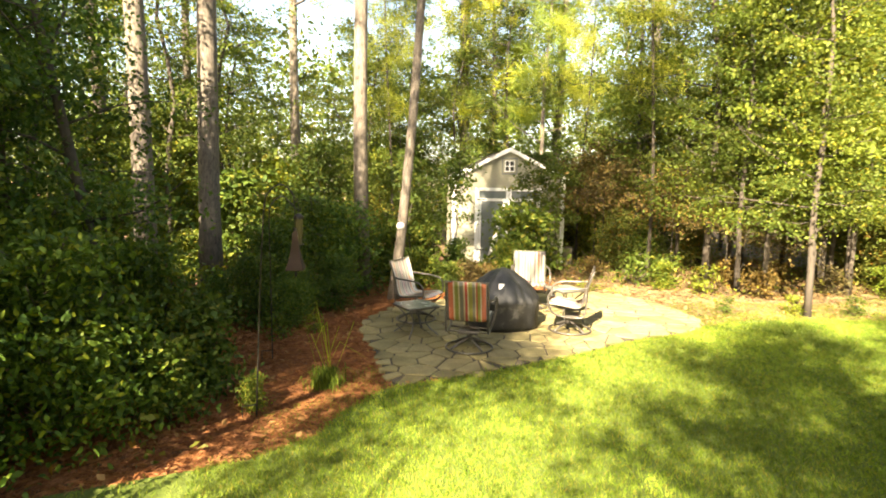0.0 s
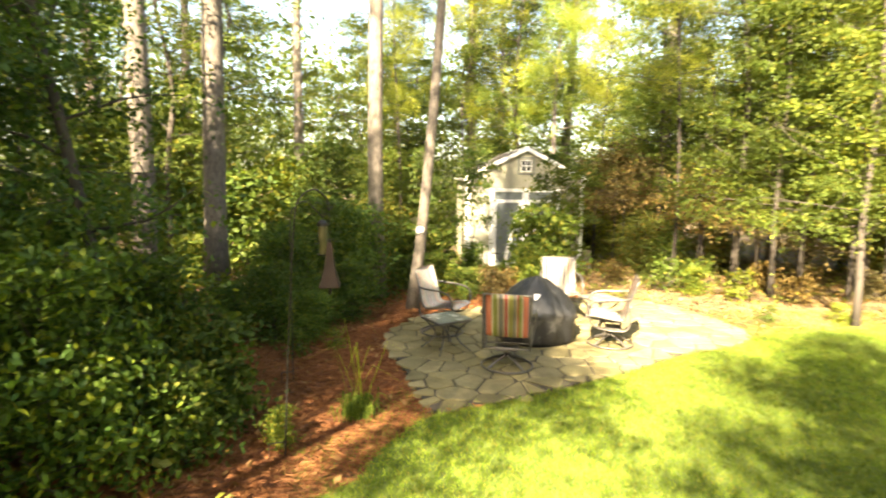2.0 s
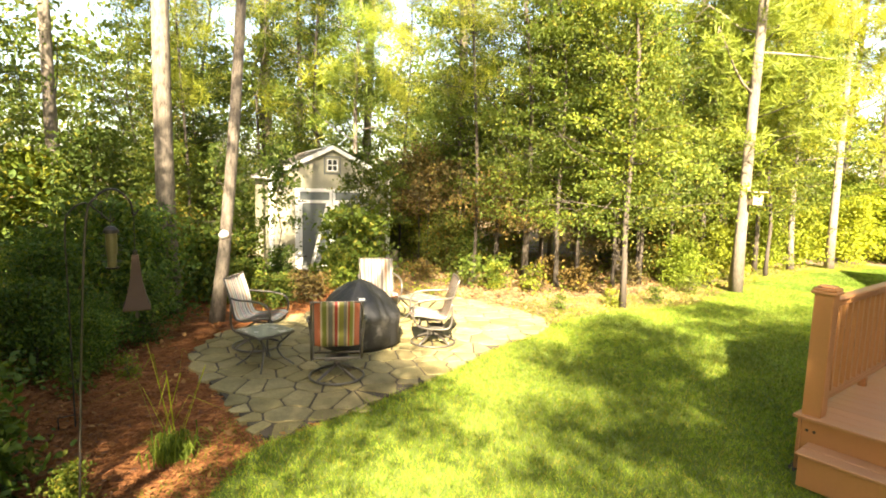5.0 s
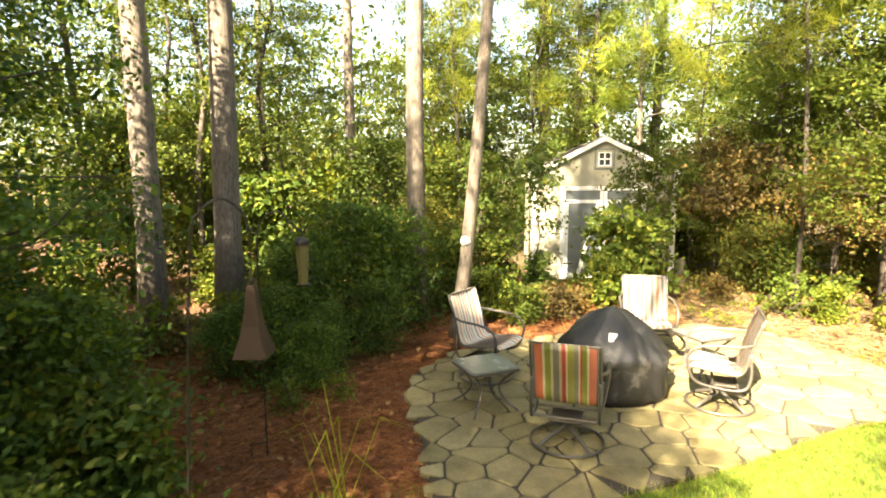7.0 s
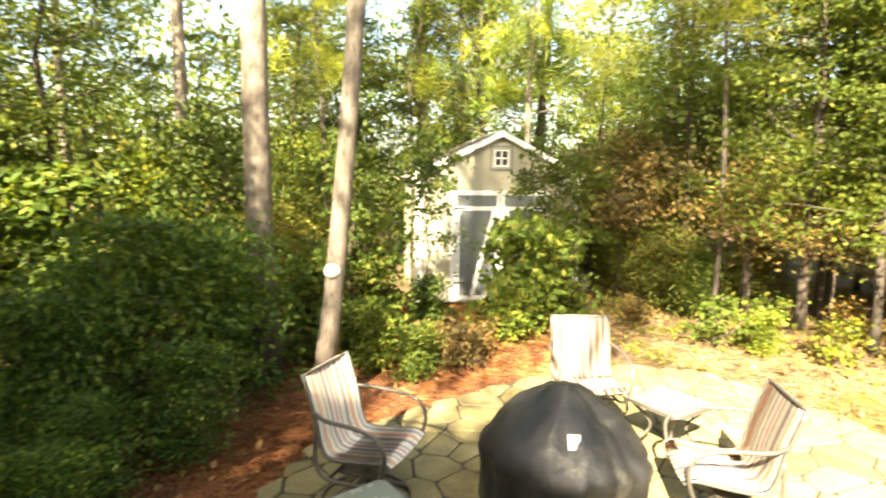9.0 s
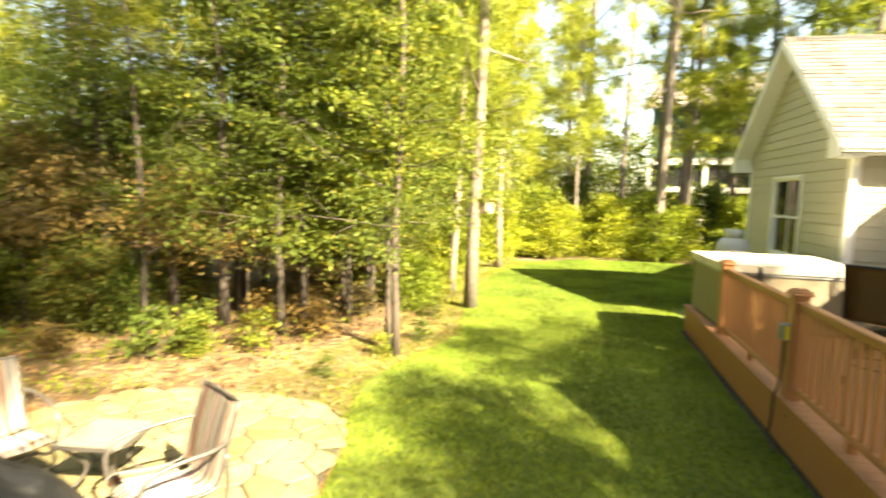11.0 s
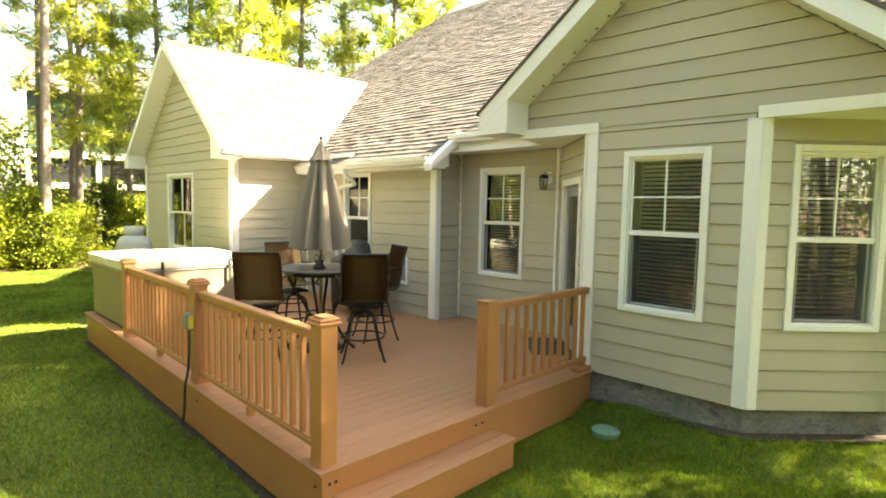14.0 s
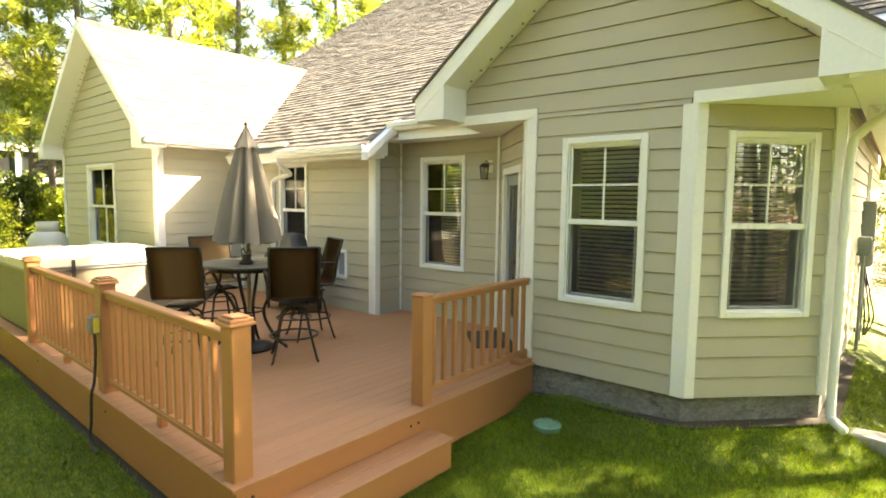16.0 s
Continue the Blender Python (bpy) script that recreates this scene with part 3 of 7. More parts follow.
W_Z = (0.715, 2.375)
wall, m = house_wall("wall_1", P_WING_L, P_WING_R, 4.9, [(1.51, 2.98, *W_Z)], slope=lambda u: wing_under(P_WING_L[0] + u), cover=0.02)
sash_window(m, 1.51, 2.98, *W_Z, twin=True, blinds=0)
corner_board(m, 4.70, FOOT, 2.66)
corner_board(m, -0.01, FOOT, 2.66)
wall, m = house_wall("wall_2", P_WING_R, P_IN, 2.66)
corner_board(m, -0.03, FOOT, 2.66, 0.13)
wall, m = house_wall("wall_3", P_IN, P_POST, 2.62, [(1.30, 2.12, *W_Z), (2.85, 3.13, 0.47, 0.95)])
sash_window(m, 1.30, 2.12, *W_Z)
corner_board(m, 3.64, FOOT, HEAD, 0.13)
corner_board(m, -0.02, FOOT, HEAD, 0.05)
WALL3 = m
wall, m = house_wall("wall_4", P_POST, P_NOOK, HEAD, cover=0.01)
corner_board(m, -0.03, FOOT, HEAD, 0.1)
wall, m = house_wall("wall_5", P_NOOK, P_DOOR_L, 2.85, [(0.435, 1.29, *W_Z)], cover=0.02)
sash_window(m, 0.435, 1.29, *W_Z)
corner_board(m, -0.01, 0, 2.62, 0.045)
corner_board(m, 1.83, 0, 2.62, 0.045)
WALL5 = m
wall, m = house_wall("wall_6", P_DOOR_L, P_DOOR_R, 2.62, [(0.26, 1.27, -0.02, 2.15)], cover=0.02)
WALL6, LEN6 = m, math.hypot(1.07, 1.09)
corner_board(m, LEN6 - 0.10, 0, HEAD, 0.1)
wall, m = house_wall("wall_7", P_DOOR_R, P_BAY_L, 2.65, [(0.42, 1.285, *W_Z)], cover=0.05)
sash_window(m, 0.42, 1.285, *W_Z)
corner_board(m, -0.005, FOOT, 2.68, 0.12)
corner_board(m, 1.575, FOOT, 2.60, 0.13)
WALL7 = m
wall, m = house_wall("wall_8", P_BAY_L, P_BAY_R, HEAD, [(0.285, 1.15, *W_Z)], cover=0.05)
sash_window(m, 0.285, 1.15, *W_Z)
corner_board(m, -0.01, FOOT, HEAD, 0.09)
corner_board(m, 1.285, FOOT, HEAD, 0.10)
WALL8 = m
wall, m = house_wall("wall_9", P_BAY_R, P_SIDE, 2.78, [(4.6, 5.4, *W_Z)], cover=0.03)
sash_window(m, 4.6, 5.4, *W_Z)
corner_board(m, -0.02, FOOT, 2.76, 0.12)
WALL9 = m
wall, m = house_wall("wall_10", (-11.6, 14.0), P_WING_L, 2.66, label="plain side wall of the house with lap siding")
wall, m = house_wall("wall_11", P_SIDE, (-11.6, 14.0), 9.0, slope=lambda u: 2.7, label="plain far wall of the house")
# gable over the nook, the wall with the large window and the cut corner
wall, m = house_wall("wall_12", (-1.02, 3.37), (2.66, 3.37), 4.32, low=2.65, slope=lambda u: big_under(-1.02 + u), label="olive-tan siding in the large rear gable")
# gable end of the main roof, above the wing
bm = slab(((-11.45, 3.9, 2.6), (-11.45, 14.0, 2.6), (-11.45, 14.0, 9.55)), (0.12, 0, 0))
tagged(part("wall_13", bm, SIDING, None, "olive-tan end gable under the main roof"), category="wall", kind="structure")


def trim_bar(points, n, label, name="trim", material=TRIM):
    return tagged(part(name, slab(points, n), material, None, label), category="trim", kind="structure")


# headers over the open nook and the cut corner
for a, b, n in ((-1.02, 0.02, "nook"), (1.56, 2.60, "corner")):
    trim_bar(((a, 3.325, 2.595), (b, 3.325, 2.595), (b, 3.325, 2.70), (a, 3.325, 2.70)), (0, 0.17, 0), "white header board under the gable siding")
# soffits
for pts, lab in (
    (((1.56, 3.36), (2.66, 3.36), (2.66, 4.5), (2.55, 4.36)), "white soffit over the cut corner"),
    (((-3.0, 4.05), (-1.2, 4.05), (-1.02, 3.36), (-0.1, 3.36), (-1.17, 4.46), (-3.0, 4.46)), "white porch soffit over the nook"),
):
    tagged(part("soffit", prism(pts, 2.602, 2.64), TRIM, None, lab), category="soffit", kind="structure")

# foundation
bm = bmesh.new()
outline = [P_DOOR_R, P_BAY_L, P_BAY_R, P_SIDE, (-11.6, 14.0), P_WING_L, P_WING_R, P_IN, P_POST, P_NOOK, P_DOOR_L]
prism([(x + (0.03 if x < 0 else -0.03), y + 0.03) for x, y in outline], G - 0.1, FOOT + 0.005, bm)
tagged(part("foundation", bm, FOUNDATION, None, "smeared grey block foundation, stained dark near the grass"), category="foundation", kind="structure")
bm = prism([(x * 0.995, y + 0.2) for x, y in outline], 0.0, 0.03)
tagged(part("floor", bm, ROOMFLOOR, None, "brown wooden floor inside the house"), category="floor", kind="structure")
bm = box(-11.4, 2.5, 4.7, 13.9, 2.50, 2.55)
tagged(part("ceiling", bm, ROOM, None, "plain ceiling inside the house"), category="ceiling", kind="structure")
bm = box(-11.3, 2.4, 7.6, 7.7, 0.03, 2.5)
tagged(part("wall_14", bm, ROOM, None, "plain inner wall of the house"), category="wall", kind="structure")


# roofs
def shingles(origin, along, up, rows, reach, roof, near, material, rng, pitch=0.143, tab=0.31):
    """Courses of laminated shingles on a roof plane. along, up: unit vectors in the plane; reach(row) gives the stretch covered;
    near(p): whether a shingle is one of those built singly."""
    along, up = Vector(along), Vector(up)
    out = along.cross(up).normalized()
    verts, count, singles = [], 0, 0
    for r in range(rows):
        for a, b in reach(r * pitch):
            u = a + rng.random() * 0.1
            prev = a
            while prev < b - 0.01:
                u = min(b, prev + tab * rng.uniform(0.45, 1.15))
                if b - u < 0.06:
                    u = b
                v0, lift = r * pitch, rng.choice((0.006, 0.009, 0.014))
                low = v0 - rng.choice((0.0, 0.0, 0.012))
                c = [(prev + 0.003, low, 0.012 + lift), (u - 0.003, low, 0.012 + lift), (u - 0.003, v0 + pitch + 0.03, 0.006), (prev + 0.003, v0 + pitch + 0.03, 0.006)]
                top = [origin + along * p + up * q + out * h for p, q, h in c]
                bot = [origin + along * p + up * q + out * 0.0 for p, q, h in c[:2]]
                if singles < 290 and near(top[0]):
                    singles += 1
                    me = bpy.data.meshes.new("shingle")
                    me.from_pydata([*top, *bot], [], [(0, 1, 2, 3), (4, 5, 1, 0), (4, 0, 3), (5, 2, 1)])
                    me.materials.append(material)
                    new("shingle", me).parent = roof
                else:
                    verts.append([*top, *bot])
                prev = u
    n = len(verts)
    v = np.array([[tuple(p) for p in q] for q in verts], dtype=np.float32).reshape(-1, 3)
    base = np.arange(n)[:, None] * 6
    f = np.concatenate([base + np.array(q) for q in ((0, 1, 2, 3), (4, 5, 1, 0))])
    rest = fast_mesh("shingles", v, f, material, roof)
    tagged(rest, kind="stuff")


rng = random.Random(5)
# main roof: one plane rising from the eave, its end a rake on the left
EAVE_Y, EAVE_Z, NOOK_Y = 3.58, 2.50, 4.08
up_main = Vector((0, 1, MAIN_PITCH)).normalized()
def main_z(y):
    return EAVE_Z + (y - EAVE_Y) * MAIN_PITCH
def main_pt(x, y, d=0.0):
    return (x, y, main_z(y) + d)
bm = slab([main_pt(-11.75, EAVE_Y), main_pt(-2.86, EAVE_Y), main_pt(-2.86, NOOK_Y), main_pt(3.1, NOOK_Y + 0.8), main_pt(3.1, 14.0), main_pt(-11.75, 14.0)], (0, 0.08, -0.14))
roof = tagged(part("roof_1", bm, TRIM, None, "brown laminated shingle roof over the house"), category="roof", kind="structure")
SL = math.hypot(1, MAIN_PITCH)
def main_reach(v):
    y = EAVE_Y + v / SL
    left = -11.75
    z = main_z(y)
    half = (5.0 - z) / WING_PITCH                      # the wing's roof covers this much of the plane
    xs = []
    a = WING_MID + half if half > 0 else left
    b = -2.86 if y < NOOK_Y else (3.1 if y > 5.0 else -0.9)
    if half > 0:
        if WING_MID - half > left:
            xs.append((left - left + 0.0, WING_MID - half - left))
    if b > a:
        xs.append((a - left, b - left))
    return xs
shingles(Vector(main_pt(-11.75, EAVE_Y, 0.004)), (1, 0, 0), up_main, 78, main_reach, roof, lambda p: -6.2 < p.x < -1.5 and p.y < 5.6, SHINGLE, rng)
bm = slab([main_pt(-11.75, 14.0), main_pt(3.1, 14.0), (3.1, 24.0, 2.8), (-11.75, 24.0, 2.8)], (0, 0, -0.14))
tagged(part("roof_2", bm, SHINGLE, None, "brown shingle roof, far slope"), category="roof", kind="structure")
# wing roof
RIDGE_Z = WING_EAVE + 2.75 * WING_PITCH + 0.12
wy = 1.98
for name, s in (("roof_3", 1), ("roof_4", -1)):
    ex = WING_MID + s * 2.78
    ez = RIDGE_Z - 2.78 * WING_PITCH
    back = 8.2
    bm = slab([(WING_MID, wy, RIDGE_Z), (ex, wy, ez), (ex, 5.2, ez), (WING_MID, back, RIDGE_Z)], (0, 0, -0.13))
    roof = tagged(part(name, bm, TRIM, None, "sunlit tan-brown shingle roof over the wing"), category="roof", kind="structure")
    upv = Vector((-s, 0, WING_PITCH)).normalized()
    L = math.hypot(2.78, 2.78 * WING_PITCH)
    def wing_reach(v, s=s, ez=ez, L=L):
        z = ez + v / L * 2.78 * WING_PITCH
        yend = EAVE_Y + (z - EAVE_Z) / MAIN_PITCH + 0.12
        return [(0.0, max(0.3, yend - wy))] if s > 0 else [(-max(0.3, yend - wy), 0.0)]
    shingles(Vector((ex, wy, ez + 0.004)), (0, s, 0), upv, int(L / 0.143), wing_reach, roof, lambda p, s=s: s > 0 and p.y < 4.0 and p.z < 4.6, SHINGLE, rng)
y = wy
cap = None
ridge = thing("ridge_cap", "brown shingle ridge cap along the wing roof", "ridge cap", kind="structure")
while y < 7.1:
    if cap is None:
        bm = bmesh.new()
        p = [bm.verts.new(q) for q in ((-0.13, 0, -0.09), (0, 0, 0.025), (0.13, 0, -0.09), (0.13, 0.3, -0.105), (0, 0.3, 0.008), (-0.13, 0.3, -0.105), (-0.13, 0, -0.105), (0.13, 0, -0.105))]
        for q in ((0, 1, 4, 5), (1, 2, 3, 4)):
            bm.faces.new([p[i] for i in q])
        part("vent", prism(((-0.11, 0.35), (0.11, 0.35), (0.11, 7.0 - wy), (-0.11, 7.0 - wy)), -0.10, -0.035), CABLE, ridge, "dark vent strip under the cap", at(WING_MID, wy, RIDGE_Z + 0.02))
        cap = part("shingle", bm, RIDGESHINGLE, ridge, "", at(WING_MID, y, RIDGE_Z + 0.02))
    else:
        again(cap, at(WING_MID, y, RIDGE_Z + 0.02))
    y += 0.2


def gable_trim(mid, halves, y, pitch, top, deep, tag, boxes, f=0.20, low=None):
    """Rake fascias, rake soffits and boxed returns of a gable whose overhang starts at y."""
    for s, half, wide in zip((-1, 1), halves, boxes):
        ez = top - half * pitch
        a, b = (mid, top), (mid + s * half, ez)
        trim_bar(((a[0], y, a[1]), (b[0], y, b[1]), (b[0], y, b[1] - f), (a[0], y, a[1] - f)), (0, 0.03, 0), "white rake fascia on the %s gable" % tag)
        trim_bar(((a[0], y + 0.03, a[1] - f), (b[0], y + 0.03, b[1] - f), (b[0], y + deep, b[1] - f), (a[0], y + deep, a[1] - f)), (0, 0, 0.02), "white vented soffit under the %s rake" % tag, "soffit")
        # boxed return, cut to the slope above it
        foot = low or ez - f - 0.04
        e, i = b[0] + s * 0.01, b[0] - s * wide
        ret = [(e, foot), (i, foot), (i, ez + wide * pitch - f + 0.01), (e, max(ez - f + 0.01, foot + 0.02))]
        trim_bar([(x, y + 0.005, z) for x, z in ret], (0, deep - 0.02, 0), "white boxed eave return on the %s gable" % tag)
        vent = bmesh.new()
        n = int(half / 0.13)
        for i in range(4, n - 3):
            x = mid + s * half * i / n
            z = top - f - abs(x - mid) * pitch - 0.006
            box(x - 0.012, x + 0.012, y + deep - 0.085, y + deep - 0.06, z - 0.004, z + 0.012, 0, vent)
        tagged(part("soffit_vent", vent, SCREEN, None, "row of small dark vents in the soffit"), category="vent", kind="structure")


gable_trim(WING_MID, (2.78, 2.78), 1.965, WING_PITCH, RIDGE_Z - 0.005, 0.40, "wing", (0.32, 0.42), 0.16)
BIG_TOP = BIG_EAVE + 2.27 * BIG_PITCH + 0.16
gable_trim(BIG_MID, (2.11, 2.26), 2.94, BIG_PITCH, BIG_TOP, 0.43, "rear", (0.42, 0.53), 0.20, 2.63)
for s, name in ((-1, "roof_5"), (1, "roof_6")):
    over = 2.14 if s < 0 else 2.31
    ex, ez = BIG_MID + s * over, BIG_TOP - over * BIG_PITCH
    bm = slab([(BIG_MID, 2.92, BIG_TOP + 0.035), (ex, 2.92, ez + 0.035), (ex, 5.0 if s < 0 else 14.0, ez + 0.035), (BIG_MID, 6.6, BIG_TOP + 0.035)], (0, 0, -0.034))
    tagged(part(name, bm, SHINGLE, None, "brown shingle roof over the rear gable"), category="roof", kind="structure")
tagged(part("soffit", box(2.665, 3.04, 2.98, 14, 2.602, 2.63), TRIM, None, "white eave soffit along the side wall"), category="soffit", kind="structure")


def gutter(points, label, drop=0.11):
    """A K-style gutter along a line of points."""
    bm = bmesh.new()
    pts = [Vector(p) for p in points]
    prof = ((0.0, 0.0), (0.075, 0.0), (0.095, 0.04), (0.115, 0.055), (0.12, 0.11), (0.10, 0.11), (0.10, 0.10), (0.0, 0.10))
    d = (pts[1] - pts[0]).normalized()
    out = Vector((d.y, -d.x, 0)).normalized()
    rings = [[bm.verts.new(p + out * a + Vector((0, 0, b - drop))) for a, b in prof] for p in pts]
    for a, b in zip(rings, rings[1:]):
        for i in range(len(prof)):
            j = (i + 1) % len(prof)
            bm.faces.new((a[i], a[j], b[j], b[i]))
    for r in (rings[0], rings[-1]):
        bm.faces.new(r)
    bmesh.ops.recalc_face_normals(bm, faces=bm.faces)
    return tagged(part("gutter", bm, GUTTER, None, label), "", "gutter", kind="structure")


gutter(((-5.05, EAVE_Y, EAVE_Z + 0.0), (-2.84, EAVE_Y, EAVE_Z + 0.0)), "white aluminium gutter along the lower eave")
gutter(((-6.5, EAVE_Y + 0.25, EAVE_Z + 0.18), (-5.05, EAVE_Y + 0.25, EAVE_Z + 0.18)), "short white aluminium gutter beside the wing")
gutter(((-2.86, NOOK_Y - 0.02, main_z(NOOK_Y)), (-0.75, NOOK_Y - 0.02, main_z(NOOK_Y))), "white aluminium gutter over the nook")
gutter(((WING_MID + 2.78, 2.0, RIDGE_Z - 2.78 * WING_PITCH - 0.02), (WING_MID + 2.78, 4.0, RIDGE_Z - 2.78 * WING_PITCH - 0.02)), "white aluminium gutter along the wing eave")
tagged(part("soffit", box(-6.5, -2.86, EAVE_Y + 0.01, 3.92, EAVE_Z - 0.16, EAVE_Z - 0.12), TRIM, None, "white soffit under the lower eave"), category="soffit", kind="structure")
tagged(part("soffit", box(-6.82, -6.40, 2.3, 3.9, 2.60, 2.64), TRIM, None, "white soffit under the wing eave"), category="soffit", kind="structure")
tagged(part("trim", box(-2.73, -0.92, NOOK_Y - 0.018, NOOK_Y + 0.03, 2.603, main_z(NOOK_Y) - 0.02, 0.003), TRIM, None, "white fascia board over the nook"), category="trim", kind="structure")
# rake end of the lower eave, stepping up to the nook
trim_bar((main_pt(-2.86, EAVE_Y - 0.12, -0.02), main_pt(-2.86, NOOK_Y + 0.05, 0.03), main_pt(-2.86, NOOK_Y + 0.05, -0.11), main_pt(-2.86, EAVE_Y - 0.12, -0.13)), (0.13, 0, 0), "white sloping gutter end beside the nook", "gutter", GUTTER)
trim_bar((main_pt(-2.86, EAVE_Y, -0.10), main_pt(-2.86, 3.95, -0.06), (-2.86, 3.95, 2.38), (-2.86, EAVE_Y, 2.34)), (0.03, 0, 0), "white boxed eave end beside the nook")


def downspout(points, label):
    bm = tube(curve(points, 5), 0.04, 8)
    ob = tagged(part("downspout", bm, GUTTER, None, label, None, True), category="downspout", kind="structure")
    return ob


downspout(((-6.52, 2.28, 2.66), (-6.56, 2.27, 2.52), (-6.70, 2.30, 2.42), (-6.72, 2.30, 2.2), (-6.72, 2.30, 1.2), (-6.72, 2.30, 0.06)), "white aluminium downspout on the wing corner")
downspout(((-4.98, 3.52, 2.40), (-4.98, 3.55, 2.30), (-5.05, 3.80, 2.16), (-5.25, 3.84, 2.12), (-5.62, 3.86, 2.05), (-5.66, 3.86, 1.8), (-5.66, 3.86, 0.06)), "white aluminium downspout that bends under the eave")
downspout(((3.04, 3.8, 2.68), (2.92, 4.0, 2.52), (2.70, 4.28, 2.38), (2.62, 4.29, 2.1), (2.62, 4.29, 0.5), (2.62, 4.28, -0.14), (2.66, 4.22, -0.22), (2.74, 4.12, -0.25)), "white aluminium downspout at the cut corner of the house")
bm = prism(((2.64, 4.28), (3.24, 4.24), (3.26, 4.54), (2.64, 4.46)), G + 0.0, G + 0.15, None, 0.012)
tagged(part("splash_block", bm, CONCRETE, None, "grey concrete splash block under the downspout"), category="splash block")

# door in the slanted wall
door = thing("door_1", "white-framed half-glazed back door with a dark handle", "door", WALL6, kind="structure")
bm = bmesh.new()
for q in ((0.26, 0.345, -0.02, 2.15), (1.185, 1.27, -0.02, 2.15), (0.345, 1.185, 2.065, 2.15)):
    box(q[0], q[1], -0.03, 0.1, q[2], q[3], 0.004, bm)
part("door_frame", bm, TRIM, door)
bm = bmesh.new()
for q in ((0.345, 0.47, 0.02, 2.06), (1.06, 1.185, 0.02, 2.06), (0.47, 1.06, 1.93, 2.06), (0.47, 1.06, 0.02, 0.30)):
    box(q[0], q[1], 0.02, 0.06, q[2], q[3], 0.004, bm)
leaf = part("door_leaf", bm, GREYPLASTIC, door)
part("pane", box(0.465, 1.065, 0.036, 0.042, 0.295, 1.935), GLASS, leaf).visible_shadow = False
bm = tube(((1.12, 0.02, 1.02), (1.12, -0.04, 1.02)), 0.022, 8)
tube(((1.12, -0.04, 1.02), (1.01, -0.045, 1.02)), 0.011, 8, bm)
box(1.095, 1.145, 0.0, 0.02, 0.92, 1.22, 0.006, bm)
part("door_handle", bm, BLACKMETAL, leaf, "black lever handle")
tagged(part("door_sill", box(0.26, 1.27, -0.08, 0.1, -0.02, 0.02, 0.005), BLACKMETAL, None, "dark metal door sill", WALL6), category="sill", kind="structure")

# pet door in the wall behind the table
pet = thing("pet_door", "white framed pet door in the siding", "pet door", WALL3 @ at(2.85, 0, 0.47))
bm = bmesh.new()
for q in ((0, 0.05, 0, 0.48), (0.23, 0.28, 0, 0.48), (0.05, 0.23, 0.42, 0.48), (0.05, 0.23, 0, 0.06)):
    box(q[0], q[1], -0.04, 0.05, q[2], q[3], 0.006, bm)
part("frame", bm, VINYL, pet)
part("flap", box(0.05, 0.23, 0.0, 0.012, 0.06, 0.42), GREYPLASTIC, pet, "smoky grey flap")

# wall lantern
lan = thing("wall_lantern", "dark bronze wall lantern on the siding beside a window", "lantern", WALL5 @ at(1.69, -0.02, 2.10) @ Matrix.Diagonal((0.8, 0.8, 0.8, 1)))
bm = box(-0.08, 0.08, 0.0, 0.03, 0.02, 0.24, 0.012)
part("mounting_block", bm, VINYL, lan, "white mounting block")
bm = lathe(((0.0, 0.13), (0.05, 0.12), (0.085, 0.07), (0.09, 0.06)), 12)
part("cap", bm, LANTERN, lan, "", Matrix.Translation((0, -0.14, 0.05)))
bm = bmesh.new()
for i in range(4):
    a = 0.785 + i * 1.5708
    tube(((0.075 * math.cos(a), -0.14 + 0.075 * math.sin(a), 0.11), (0.055 * math.cos(a), -0.14 + 0.055 * math.sin(a), -0.07)), 0.006, 5, bm)
box(-0.05, 0.05, -0.19, -0.09, -0.085, -0.07, 0.003, bm)
tube(curve(((0, 0.0, 0.15), (0, -0.08, 0.22), (0, -0.14, 0.17))), 0.008, 6, bm)
part("cage", bm, LANTERN, lan)
bm = lathe(((0.045, -0.065), (0.065, 0.10)), 10)
part("glass", bm, GLASS, lan, "", Matrix.Translation((0, -0.14, 0)))
# flood light under the soffit at the side
fl = thing("flood_light", "white twin flood light under the side soffit", "light", at(2.80, 4.4, 2.62))
part("base", lathe(((0.0, -0.03), (0.06, -0.03), (0.065, 0.0)), 14), VINYL, fl)
for s in (-1, 1):
    hd = part("lamp_head", lathe(((0.0, -0.14), (0.055, -0.13), (0.062, -0.08), (0.035, -0.03), (0.02, 0.0)), 14), VINYL, fl, "", Matrix.Translation((s * 0.07, -0.03, -0.02)) @ Matrix.Rotation(radians(25 * s), 4, "Y"), True)
# electric meters on the side wall
for u, v, sx, sz, lab in ((3.9, 0.85, 0.30, 0.95, "grey electric panel box on the side wall"), (3.3, 1.05, 0.18, 0.26, "small grey junction box on the side wall")):
    ob = thing("electric_box", lab, "electric box", WALL9 @ at(u, -0.02, v))
    part("body", box(0, sx, -0.14, 0.02, 0, sz, 0.01), GREYPLASTIC, ob)
    part("cover", box(0.02, sx - 0.02, -0.152, -0.141, 0.03, sz - 0.03, 0.005), GREYPLASTIC, ob)
    part("conduit", tube(((sx / 2, -0.06, 0), (sx / 2, -0.06, -v + G + 0.05)), 0.022, 8), GREYPLASTIC, ob)
for i in range(3):
    c = curve([WALL9 @ Vector(p) for p in ((4.0 + 0.07 * i, -0.08, 0.85), (4.1 + 0.1 * i, -0.10 - 0.03 * i, 0.4), (4.3 + 0.1 * i, -0.12 - 0.05 * i, 0.0), (4.7, -0.1, G + 0.1))])
    tagged(part("cable", tube(c, 0.012, 6), CABLE, None, "black cable hanging down the side wall"), category="cable")

